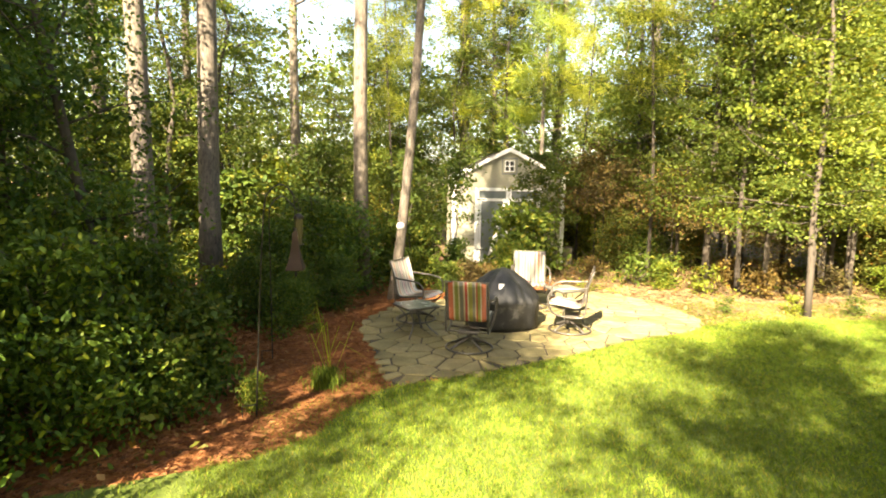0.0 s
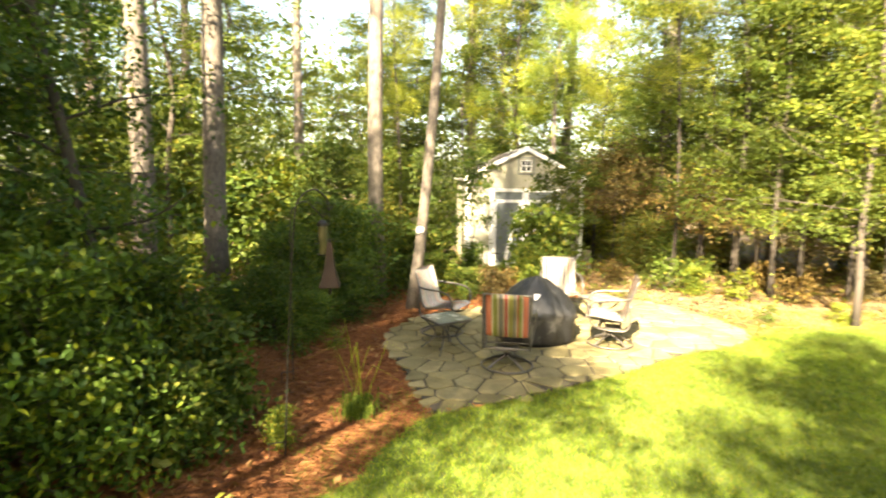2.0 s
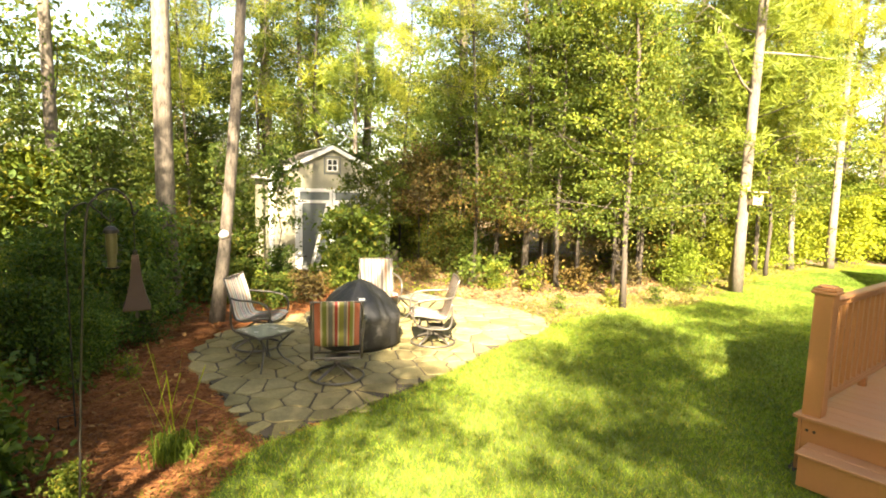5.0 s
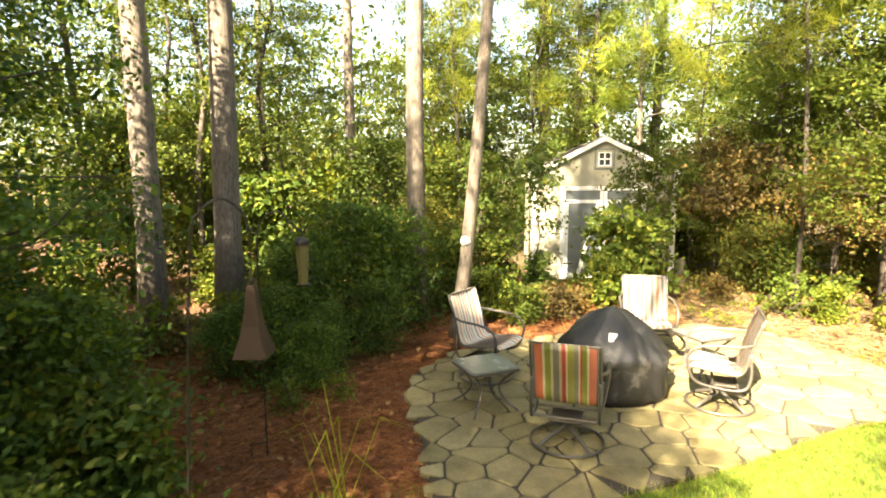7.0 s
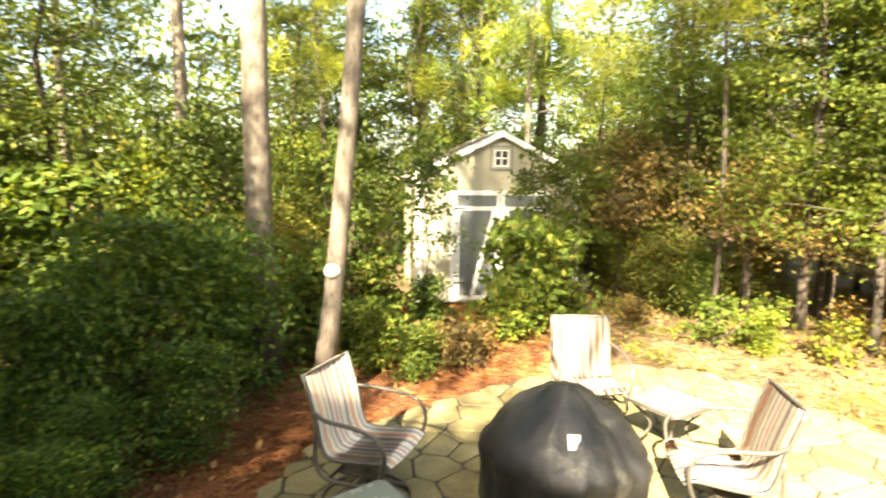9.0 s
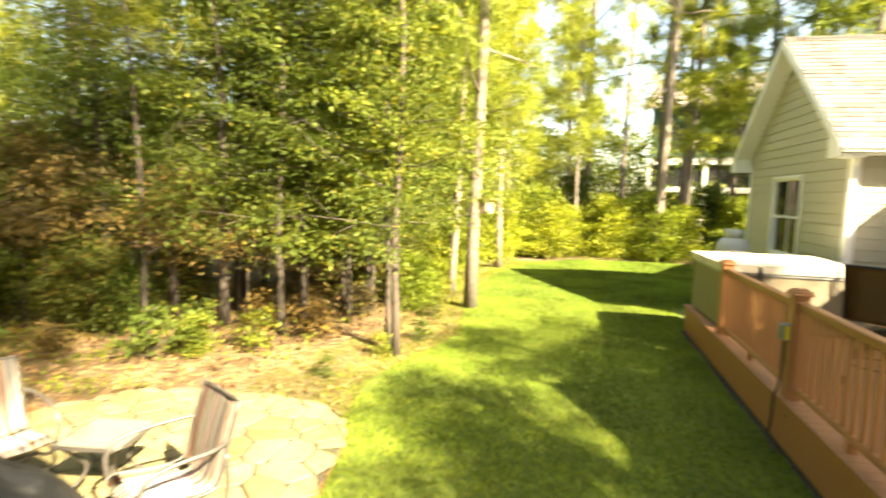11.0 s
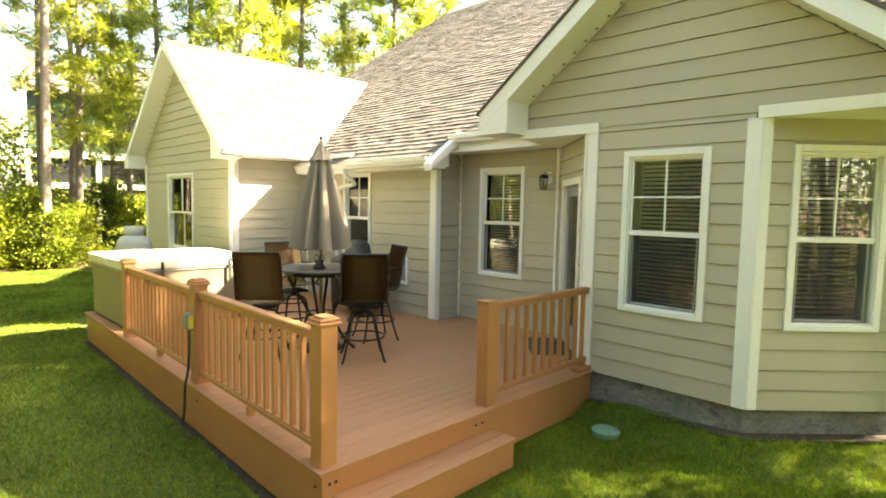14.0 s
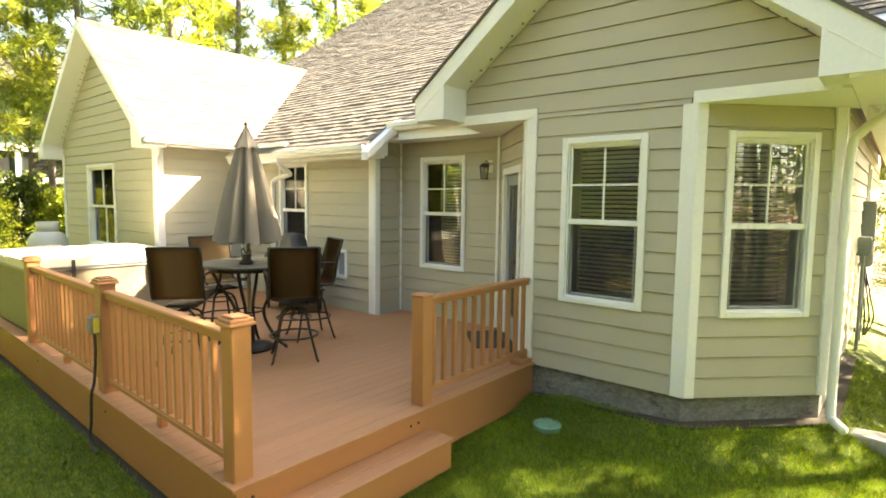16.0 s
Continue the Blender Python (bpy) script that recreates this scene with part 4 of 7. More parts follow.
# ---- deck ----
deck = thing("deck", "orange-brown composite deck with a step down to the lawn", "deck")
DX0, DX1 = -6.95, 0.0


def deck_back(x):
    """How far the deck reaches towards the house at x."""
    for (a, ya), (b, yb) in zip([P_WING_L, P_WING_R, P_IN, P_POST, P_NOOK, P_DOOR_L, P_DOOR_R], [P_WING_R, P_IN, P_POST, P_NOOK, P_DOOR_L, P_DOOR_R, (0.2, 3.37)]):
        if min(a, b) <= x <= max(a, b) and a != b:
            return ya + (yb - ya) * (x - a) / (b - a) - 0.03
    return 3.3


def deck_edge(x):
    """The garden side of the deck, a little out of square with the house."""
    return -0.145 - 0.022 * x


BW = 0.138
xb = DX1 + 0.065
while xb > DX0 + 0.05:
    mid_x = xb - BW / 2
    back = min(deck_back(max(xb - BW, DX0)), deck_back(min(xb, -0.001)))
    part("deck_board", prism(((xb - BW + 0.0035, deck_edge(xb - BW)), (xb, deck_edge(xb)), (xb, back), (xb - BW + 0.0035, back)), -0.025, 0.0, None, 0.003), DECKING, deck)
    xb -= BW
bm = bmesh.new()
for y in (0.06, 1.2, 2.3):
    box(DX0 + 0.05, DX1 - 0.05, y, y + 0.04, -0.24, -0.027, 0, bm)
part("joist", bm, DARKBARK, deck)
for pts in (((DX0, deck_edge(DX0) + 0.03), (DX1 + 0.04, deck_edge(0) + 0.03), (DX1 + 0.04, deck_edge(0) + 0.052), (DX0, deck_edge(DX0) + 0.052)),
            ((DX1 + 0.008, -0.09), (DX1 + 0.03, -0.09), (DX1 + 0.03, 3.36), (DX1 + 0.008, 3.36)), ((DX0, 0.065), (DX0 + 0.022, 0.065), (DX0 + 0.022, 2.3), (DX0, 2.3))):
    part("fascia", prism(pts, -0.44, -0.027, None, 0.003), RAILING, deck)
for x in (-0.04, -2.2, -4.4):
    part("bolt", lathe(((0.0, -0.006), (0.012, -0.006), (0.012, 0.0)), 8), BLACKMETAL, deck, "", Matrix.Translation((x, deck_edge(x) + 0.029, -0.13)) @ Matrix.Rotation(radians(-90), 4, "X"))
for y in (-0.05, 0.0, 1.43, 1.52):
    part("bolt", lathe(((0.0, -0.006), (0.012, -0.006), (0.012, 0.0)), 8), BLACKMETAL, deck, "", Matrix.Translation((DX1 + 0.031, y, -0.11)) @ Matrix.Rotation(radians(-90), 4, "Y"))
step = thing("step", "two-board composite step beside the deck", "step")
for i in range(2):
    part("tread", box(0.036 + i * 0.142, 0.172 + i * 0.142, -0.03, 1.65, -0.222, -0.197, 0.005), DECKING, step)
part("riser", box(0.278, 0.298, -0.01, 1.63, G + 0.005, -0.224, 0.003), RAILING, step)
for y in (-0.01, 1.608):
    part("side_board", box(0.036, 0.277, y, y + 0.022, G + 0.005, -0.224, 0.003), RAILING, step)



def rail_post(parent, x, y, cap=True, h=0.99, w=0.066):
    p = part("post", box(x - w, x + w, y - w, y + w, 0.0, h, 0.006), RAILING, parent)
    if cap:
        c = bmesh.new()
        box(-w - 0.022, w + 0.022, -w - 0.022, w + 0.022, -0.035, -0.012, 0.006, c)
        box(-w - 0.012, w + 0.012, -w - 0.012, w + 0.012, -0.012, 0.012, 0.005, c)
        box(-w + 0.006, w - 0.006, -w + 0.006, w - 0.006, 0.012, 0.028, 0.012, c)
        part("cap", c, RAILING, p, "", at(x, y, h + 0.012))
    else:
        part("cap", box(x - w - 0.006, x + w + 0.006, y - w - 0.006, y + w + 0.006, h - 0.001, h + 0.022, 0.006), RAILING, p)
    return p


def rail_run(parent, a, b, count, blocks):
    """Top rail, bottom rail and balusters between two ends."""
    a, b = Vector((*a, 0)), Vector((*b, 0))
    d = b - a
    L = d.length
    m = at(a.x, a.y, 0, math.degrees(math.atan2(d.y, d.x)))
    t = bmesh.new()
    box(0, L, -0.042, 0.042, 0.885, 0.918, 0.008, t)
    box(0, L, -0.026, 0.026, 0.845, 0.885, 0.004, t)
    part("top_rail", t, RAILING, parent, "", m)
    t = bmesh.new()
    box(0, L, -0.028, 0.028, 0.085, 0.125, 0.005, t)
    box(0, L, -0.020, 0.020, 0.125, 0.14, 0.003, t)
    part("bottom_rail", t, RAILING, parent, "", m)
    first = None
    for i in range(count):
        u = L * (i + 0.5) / count
        mm = m @ Matrix.Translation((u, 0, 0))
        if first is None:
            first = part("baluster", box(-0.019, 0.019, -0.019, 0.019, 0.14, 0.845, 0.003), RAILING, parent, "", mm)
        else:
            again(first, mm)
    for u in blocks:
        part("rail_block", box(-0.03, 0.03, -0.03, 0.03, 0.0, 0.085, 0.004), RAILING, parent, "", m @ Matrix.Translation((u * L, 0, 0)))


PX = (-0.055, -2.34, -4.80)
PY = (-0.04, 0.012, 0.066)
rail = thing("deck_railing", "orange-brown composite railing with square balusters along the deck edge", "railing")
for x, y in zip(PX, PY):
    rail_post(rail, x, y)
rail_run(rail, (PX[1] + 0.066, PY[1]), (PX[0] - 0.066, PY[0]), 15, (0.5,))
rail_run(rail, (PX[2] + 0.066, PY[2]), (PX[1] - 0.066, PY[1]), 16, (0.5,))
rail2 = thing("deck_railing", "short orange-brown composite railing from a post to the house wall", "railing")
rail_post(rail2, -0.045, 1.645, cap=False, h=0.93)
rail_run(rail2, (-0.045, 1.711), (-0.045, 3.33), 11, (0.97,))
part("rail_foot", box(-0.11, 0.04, 3.12, 3.33, 0.001, 0.05, 0.006), RAILING, rail2)

# outlet box on the middle post
ob = thing("outlet_box", "weathered outdoor outlet box with a yellow label on a deck post", "outlet box", at(PX[1], PY[1] - 0.066, 0.56))
part("body", box(-0.05, 0.05, -0.06, 0.0, -0.02, 0.14, 0.008), SCREEN, ob)
part("lid", box(-0.045, 0.045, -0.075, -0.061, -0.01, 0.13, 0.006), SCREEN, ob, "dark hinged lid")
part("sticker", box(0.0502, 0.052, -0.055, -0.006, -0.005, 0.125), YELLOW, ob, "yellow sticker")
part("conduit", tube(curve(((0.0, -0.03, -0.02), (0.0, -0.03, -0.2), (-0.01, -0.045, -0.45), (0.0, -0.075, -0.56), (0.0, -0.085, -0.80), (0.03, -0.11, -0.95), (0.25, -0.13, -1.0))), 0.013, 8), CABLE, ob, "black flexible conduit")

mat_ob = tagged(part("door_mat", box(-0.42, 0.42, -0.225, 0.225, 0.002, 0.016, 0.006), MAT, None, "dark brown ribbed door mat on the deck", at(-0.90, 3.80, 0, -45.5)), category="door mat")

# ---- things on the deck ----
def rounded(x0, x1, y0, y1, r, n=5):
    pts = []
    for cx, cy, a in ((x1 - r, y0 + r, -90), (x1 - r, y1 - r, 0), (x0 + r, y1 - r, 90), (x0 + r, y0 + r, 180)):
        for i in range(n + 1):
            t = radians(a + 90 * i / n)
            pts.append((cx + r * math.cos(t), cy + r * math.sin(t)))
    return pts


TX0, TX1, TY0, TY1 = -6.92, -5.06, 0.10, 1.95
tub = thing("hot_tub", "olive hot tub with a pale vinyl cover on the deck", "hot tub")
part("cabinet", prism(rounded(TX0, TX1, TY0, TY1, 0.16), 0.05, 0.80), TUBSIDE, tub)
part("base", prism(rounded(TX0 + 0.02, TX1 - 0.02, TY0 + 0.02, TY1 - 0.02, 0.16), 0.002, 0.05), CABLE, tub, "black base pan")
part("shell_rim", prism(rounded(TX0 - 0.02, TX1 + 0.02, TY0 - 0.02, TY1 + 0.02, 0.18), 0.80, 0.84, None, 0.012), GREYPLASTIC, tub)
mid = (TX0 + TX1) / 2
for a, b in ((TX0 - 0.04, mid - 0.008), (mid + 0.008, TX1 + 0.04)):
    part("cover_half", prism(rounded(a, b, TY0 - 0.04, TY1 + 0.04, 0.1), 0.842, 0.95, None, 0.025), TUBCOVER, tub, "pale beige vinyl cover, sunlit")
part("cover_hinge", box(mid - 0.05, mid + 0.05, TY0 - 0.03, TY1 + 0.03, 0.945, 0.956, 0.004), TUBCOVER, tub)
for y in (TY0 + 0.45, TY1 - 0.45):
    part("strap", box(TX1 + 0.036, TX1 + 0.05, y - 0.02, y + 0.02, 0.60, 0.93), CABLE, tub, "dark strap with a clip")
part("cover_lifter", tube(curve(((TX0 - 0.07, TY0 + 0.2, 0.25), (TX0 - 0.07, TY0 + 0.2, 0.8), (TX0 - 0.05, TY0 + 0.25, 0.94), (TX0 - 0.03, 0.95, 0.97)), 5), 0.016, 8), BLACKMETAL, tub, "black lifter bar")

tank = thing("propane_tank", "pale grey upright propane tank beside the wing", "propane tank", at(-8.97, 1.30, G))
part("body", lathe(((0.28, 0.02), (0.32, 0.14), (0.32, 1.28), (0.305, 1.40), (0.24, 1.51), (0.12, 1.57), (0.0, 1.58)), 28), TANKPAINT, tank, "", None, True)
part("foot_ring", lathe(((0.25, -0.03), (0.26, 0.05), (0.25, 0.06)), 24), TANKPAINT, tank)
part("collar", lathe(((0.17, 1.54), (0.18, 1.72), (0.165, 1.72), (0.155, 1.55)), 20), TANKPAINT, tank, "", None, True)
part("valve", lathe(((0.04, 1.56), (0.04, 1.68), (0.06, 1.68), (0.06, 1.70), (0.0, 1.70)), 10), BLACKMETAL, tank)

TC = (-2.68, 1.60)
table = thing("bar_table", "round bar-height table with a mottled stone top and dark metal frame", "table", at(*TC))
part("tabletop", lathe(((0.0, 0.975), (0.49, 0.975), (0.525, 0.982), (0.53, 0.995), (0.52, 1.008), (0.0, 1.008)), 40), TABLETOP, table)
part("apron_ring", lathe(((0.42, 0.93), (0.44, 0.93), (0.44, 0.974), (0.42, 0.974)), 32), BLACKMETAL, table)
for i in range(4):
    a = radians(45 + 90 * i)
    c, s = math.cos(a), math.sin(a)
    part("leg", tube(curve(((c * 0.43, s * 0.43, 0.95), (c * 0.33, s * 0.33, 0.75), (c * 0.16, s * 0.16, 0.45), (c * 0.28, s * 0.28, 0.15), (c * 0.42, s * 0.42, 0.012))), 0.019, 8), BLACKMETAL, table)
part("stretcher_ring", tube([(0.16 * math.cos(6.28319 * i / 20), 0.16 * math.sin(6.28319 * i / 20), 0.45) for i in range(20)], 0.01, 6, None, True), BLACKMETAL, table)

umb = thing("umbrella", "closed taupe market umbrella standing through the table", "umbrella", at(*TC))
part("pole", tube(((0, 0, 0.05), (0, 0, 2.53)), 0.021, 10), BIRDWOOD, umb, "pale pole")
def folded_canopy():
    bm = bmesh.new()
    rings = []
    prof = ((0.03, 2.50), (0.08, 2.40), (0.12, 2.29), (0.15, 2.18), (0.23, 1.90), (0.31, 1.6), (0.37, 1.34), (0.385, 1.26))
    n = 64
    r2 = random.Random(3)
    ph = [r2.uniform(-0.15, 0.15) for _ in range(8)]
    for r, z in prof:
        ring = []
        for j in range(n):
            a = 6.28319 * j / n
            k = (8 * a / 6.28319)
            fold = 0.5 + 0.5 * math.cos(6.28319 * (k + ph[int(k) % 8]))
            deep = 0.12 + 0.5 * min(1, max(0, (2.5 - z) / 0.6))
            rr = r * (1 - deep * fold * (0.8 + 0.4 * math.sin(3 * k)))
            ring.append(bm.verts.new((rr * math.cos(a), rr * math.sin(a), z - (0.05 * fold if z < 1.3 else 0))))
        rings.append(ring)
    for a, b in zip(rings, rings[1:]):
        for j in range(n):
            bm.faces.new((a[j], b[j], b[(j + 1) % n], a[(j + 1) % n]))
    bmesh.ops.recalc_face_normals(bm, faces=bm.faces)
    return bm
part("canopy", folded_canopy(), CANVAS, umb, "", None, True)
bm = bmesh.new()
top = bm.verts.new((0, 0, 2.55))
lo = [bm.verts.new(((0.125 + 0.03 * (j % 2)) * math.cos(6.28319 * j / 16), (0.125 + 0.03 * (j % 2)) * math.sin(6.28319 * j / 16), 2.30 - 0.03 * (j % 2))) for j in range(16)]
for j in range(16):
    bm.faces.new((top, lo[j], lo[(j + 1) % 16]))
part("vent_flap", bm, CANVAS, umb)
part("finial", lathe(((0.012, 2.54), (0.02, 2.56), (0.0, 2.59)), 10), BLACKMETAL, umb)
for i in range(8):
    a = radians(22 + 45 * i)
    part("rib", tube(((0.02 * math.cos(a), 0.02 * math.sin(a), 2.45), (0.30 * math.cos(a), 0.30 * math.sin(a), 1.27)), 0.007, 5), BIRDWOOD, umb)
part("foot", lathe(((0.0, 0.002), (0.26, 0.002), (0.27, 0.03), (0.22, 0.055), (0.06, 0.09), (0.045, 0.40), (0.0, 0.40)), 28), BLACKMETAL, umb, "heavy black round foot")


def bar_chair():
    """A swivel bar-height armchair with a brown sling; it faces +y."""
    c = thing("bar_chair", "bar-height swivel armchair with a brown sling and dark frame", "chair", None, "chairs round the bar table")
    prof = curve(((0, 0.25, 0.70), (0, 0.18, 0.715), (0, -0.05, 0.69), (0, -0.19, 0.70), (0, -0.235, 0.78), (0, -0.27, 1.0), (0, -0.335, 1.24)), 4)
    bm = bmesh.new()
    rows = []
    for i, p in enumerate(prof):
        sag = 0.012
        rows.append([bm.verts.new((x, p.y + (sag if abs(x) < 0.1 and p.z > 0.75 else 0) * -1, p.z - (sag if abs(x) < 0.1 and p.z < 0.75 else 0))) for x in (-0.24, -0.1, 0.1, 0.24)])
    for a, b in zip(rows, rows[1:]):
        for j in range(3):
            bm.faces.new((a[j], a[j + 1], b[j + 1], b[j]))
    ext = bmesh.ops.solidify(bm, geom=bm.faces[:], thickness=0.006)
    part("sling", bm, SLING, c, "translucent brown woven sling", None, True)
    for x in (-0.25, 0.25):
        part("side_rail", tube([(x, p.y, p.z) for p in prof], 0.014, 8), BLACKMETAL, c, "", None, True)
        s = 1 if x > 0 else -1
        part("arm", tube(curve(((x, -0.26, 0.95), (x + s * 0.04, -0.1, 0.965), (x + s * 0.05, 0.12, 0.95), (x + s * 0.05, 0.23, 0.90), (x + s * 0.03, 0.24, 0.80), (x, 0.15, 0.70))), 0.014, 8), BLACKMETAL, c, "", None, True)
    part("cross_bar", tube(((-0.25, -0.33, 1.235), (0.25, -0.33, 1.235)), 0.012, 8), BLACKMETAL, c)
    part("seat_plate", box(-0.16, 0.16, -0.14, 0.16, 0.60, 0.625, 0.008), BLACKMETAL, c)
    part("swivel", lathe(((0.05, 0.54), (0.05, 0.58), (0.12, 0.59), (0.12, 0.60), (0.0, 0.60)), 16), BLACKMETAL, c)
    for i in range(4):
        a = radians(45 + 90 * i)
        x, y = math.cos(a), math.sin(a)
        part("leg", tube(curve(((x * 0.06, y * 0.06, 0.56), (x * 0.17, y * 0.17, 0.50), (x * 0.23, y * 0.23, 0.30), (x * 0.31, y * 0.31, 0.06), (x * 0.34, y * 0.34, 0.012))), 0.013, 8), BLACKMETAL, c, "", None, True)
    part("foot_ring", tube([(0.25 * math.cos(6.28319 * i / 24), 0.25 * math.sin(6.28319 * i / 24), 0.27) for i in range(24)], 0.011, 6, None, True), BLACKMETAL, c)
    part("upper_ring", tube([(0.18 * math.cos(6.28319 * i / 20), 0.18 * math.sin(6.28319 * i / 20), 0.46) for i in range(20)], 0.008, 6, None, True), BLACKMETAL, c)
    return c


bar = bar_chair()
def facing(x, y, tx, ty, z=0.0, extra=0.0):
    return at(x, y, z, math.degrees(math.atan2(-(tx - x), ty - y)) + extra)
bar.matrix_basis = at(-1.97, 1.71, 0, 57)
copy_thing(bar, at(-2.74, 0.90, 0, 48))
copy_thing(bar, facing(-3.52, 1.70, *TC))
copy_thing(bar, facing(-2.62, 2.40, *TC, 0, -14))

grill = thing("covered_grill", "barbecue grill under a black cover against the house wall", "grill", at(-4.25, 3.30))
def draped(prof, n=40, squash=1.0, wob=0.03, seed=2):
    bm = bmesh.new()
    rg = random.Random(seed)
    ph = [rg.uniform(0, 6.28) for _ in range(4)]
    rings = []
    for r, z, sq in prof:
        ring = []
        for j in range(n):
            a = 6.28319 * j / n
            f = 1 + wob * (1 if z < prof[-3][1] else 0.3) * (math.sin(5 * a + ph[0]) + 0.7 * math.sin(9 * a + ph[1]) + 0.5 * math.sin(14 * a + ph[2]))
            c, s = math.cos(a), math.sin(a)
            e = (abs(c) ** sq + abs(s) ** sq) ** (-1 / sq)
            ring.append(bm.verts.new((r * f * e * c, r * f * e * s * squash, z)))
        rings.append(ring)
    for a, b in zip(rings, rings[1:]):
        for j in range(n):
            bm.faces.new((a[j], a[(j + 1) % n], b[(j + 1) % n], b[j]))
    bm.faces.new(rings[-1])
    bm.faces.new(rings[0][::-1])
    return bm
part("cover", draped(((0.46, 0.15, 5), (0.47, 0.5, 5), (0.48, 0.85, 5), (0.46, 0.90, 4), (0.24, 0.98, 4), (0.21, 1.12, 4), (0.17, 1.19, 3), (0.06, 1.21, 2)), 48, 0.62, 0.015), COVER, grill, "", None, True)
for x in (-0.4, 0.4):
    for y in (-0.2, 0.2):
        part("leg", tube(((x, y, 0.003), (x, y, 0.2)), 0.02, 8), BLACKMETAL, grill)
ctr = thing("table_centrepiece", "small dark ornament with curled handles on the stone tabletop", "ornament", at(TC[0] + 0.16, TC[1] - 0.12, 1.008))
part("body", lathe(((0.0, 0.0), (0.07, 0.0), (0.08, 0.02), (0.045, 0.06), (0.06, 0.10), (0.0, 0.11)), 14), LANTERN, ctr, "", None, True)
part("handle", tube(curve(((-0.05, 0, 0.08), (-0.1, 0, 0.13), (-0.06, 0, 0.17), (0.0, 0, 0.12), (0.06, 0, 0.17), (0.1, 0, 0.13), (0.05, 0, 0.08))), 0.006, 6), LANTERN, ctr)

lid = thing("septic_lid", "pale green round plastic lid set in the lawn", "lid", at(0.50, 2.86, G))
part("cover", lathe(((0.0, 0.0), (0.13, 0.0), (0.135, 0.05), (0.12, 0.062), (0.0, 0.066)), 28), GREENLID, lid)
for i in range(4):
    a = radians(45 + 90 * i)
    part("screw", lathe(((0.012, 0.06), (0.012, 0.069), (0.0, 0.069)), 8), SCREEN, lid, "", at(0.1 * math.cos(a), 0.1 * math.sin(a), 0))

# ---- patio ----
PZ = -0.455


def sling_chair(cloth, face):
    """A swivel rocker with a striped sling on a steel base; it faces +y."""
    c = thing("swivel_chair", "swivel patio chair with a striped sling and grey tube frame", "chair", None, "chairs round the fire pit")
    prof = curve(((0, 0.27, 0.405), (0, 0.20, 0.43), (0, 0.0, 0.40), (0, -0.16, 0.39), (0, -0.225, 0.45), (0, -0.27, 0.64), (0, -0.36, 0.92)), 4)
    bm = bmesh.new()
    rows = []
    for p in prof:
        rows.append([bm.verts.new((x, p.y - (0.015 if abs(x) < 0.15 and p.z > 0.46 else 0), p.z - (0.015 if abs(x) < 0.15 and p.z < 0.46 else 0))) for x in (-0.25, -0.13, 0.0, 0.13, 0.25)])
    for a, b in zip(rows, rows[1:]):
        for j in range(4):
            bm.faces.new((a[j], a[j + 1], b[j + 1], b[j]))
    bmesh.ops.solidify(bm, geom=bm.faces[:], thickness=0.005)
    bmesh.ops.recalc_face_normals(bm, faces=bm.faces)
    part("sling", bm, cloth, c, "striped woven sling, coloured darker for shade", None, True)
    bm = bmesh.new()                                            # added sheet on the sitting side, its stripes paled to look sunlit
    upper = []
    for i, p in enumerate(prof):
        q, o = prof[max(i - 1, 0)], prof[min(i + 1, len(prof) - 1)]
        n = Vector((0, o.z - q.z, q.y - o.y)).normalized() * 0.010
        upper.append([bm.verts.new((x, p.y + n.y - (0.015 if abs(x) < 0.15 and p.z > 0.46 else 0), p.z + n.z - (0.015 if abs(x) < 0.15 and p.z < 0.46 else 0))) for x in (-0.25, -0.13, 0.0, 0.13, 0.25)])
    for a, b in zip(upper, upper[1:]):
        for j in range(4):
            bm.faces.new((a[j], a[j + 1], b[j + 1], b[j]))
    bmesh.ops.solidify(bm, geom=bm.faces[:], thickness=0.002)
    part("sling_face", bm, face, c, "added sheet with stripes paled as if sunlit", None, True)
    for x in (-0.265, 0.265):
        s = 1 if x > 0 else -1
        part("side_rail", tube([(x, p.y, p.z) for p in prof], 0.013, 8), STEEL, c, "", None, True)
        part("arm", tube(curve(((x, -0.275, 0.68), (x + s * 0.045, -0.16, 0.665), (x + s * 0.05, 0.05, 0.655), (x + s * 0.05, 0.20, 0.615), (x + s * 0.045, 0.255, 0.50), (x + s * 0.02, 0.20, 0.32), (x, 0.05, 0.255), (x, -0.2, 0.25), (x, -0.27, 0.36), (x, -0.265, 0.60))), 0.014, 8), STEEL, c, "", None, True)
    part("cross_bar", tube(((-0.265, -0.357, 0.912), (0.265, -0.357, 0.912)), 0.011, 8), STEEL, c)
    part("cross_bar", tube(((-0.265, 0.02, 0.255), (0.265, 0.02, 0.255)), 0.013, 8), STEEL, c)
    part("cross_bar", tube(((-0.265, -0.18, 0.25), (0.265, -0.18, 0.25)), 0.013, 8), STEEL, c)
    part("rocker_plate", box(-0.13, 0.13, -0.19, 0.03, 0.215, 0.238, 0.006), STEEL, c)
    part("hub", lathe(((0.04, 0.10), (0.035, 0.215), (0.0, 0.215)), 14), STEEL, c)
    for i in range(4):
        a = radians(45 + 90 * i)
        x, y = math.cos(a), math.sin(a)
        part("spoke", tube(curve(((x * 0.02, y * 0.02 - 0.05, 0.13), (x * 0.15, y * 0.15 - 0.05, 0.085), (x * 0.29, y * 0.29 - 0.05, 0.02))), [0.017] * 12 + [0.012], 8), STEEL, c, "", None, True)
    part("base_ring", tube([(0.30 * math.cos(6.28319 * i / 28), 0.30 * math.sin(6.28319 * i / 28) - 0.05, 0.014) for i in range(28)], 0.013, 8, None, True), STEEL, c, "", None, True)
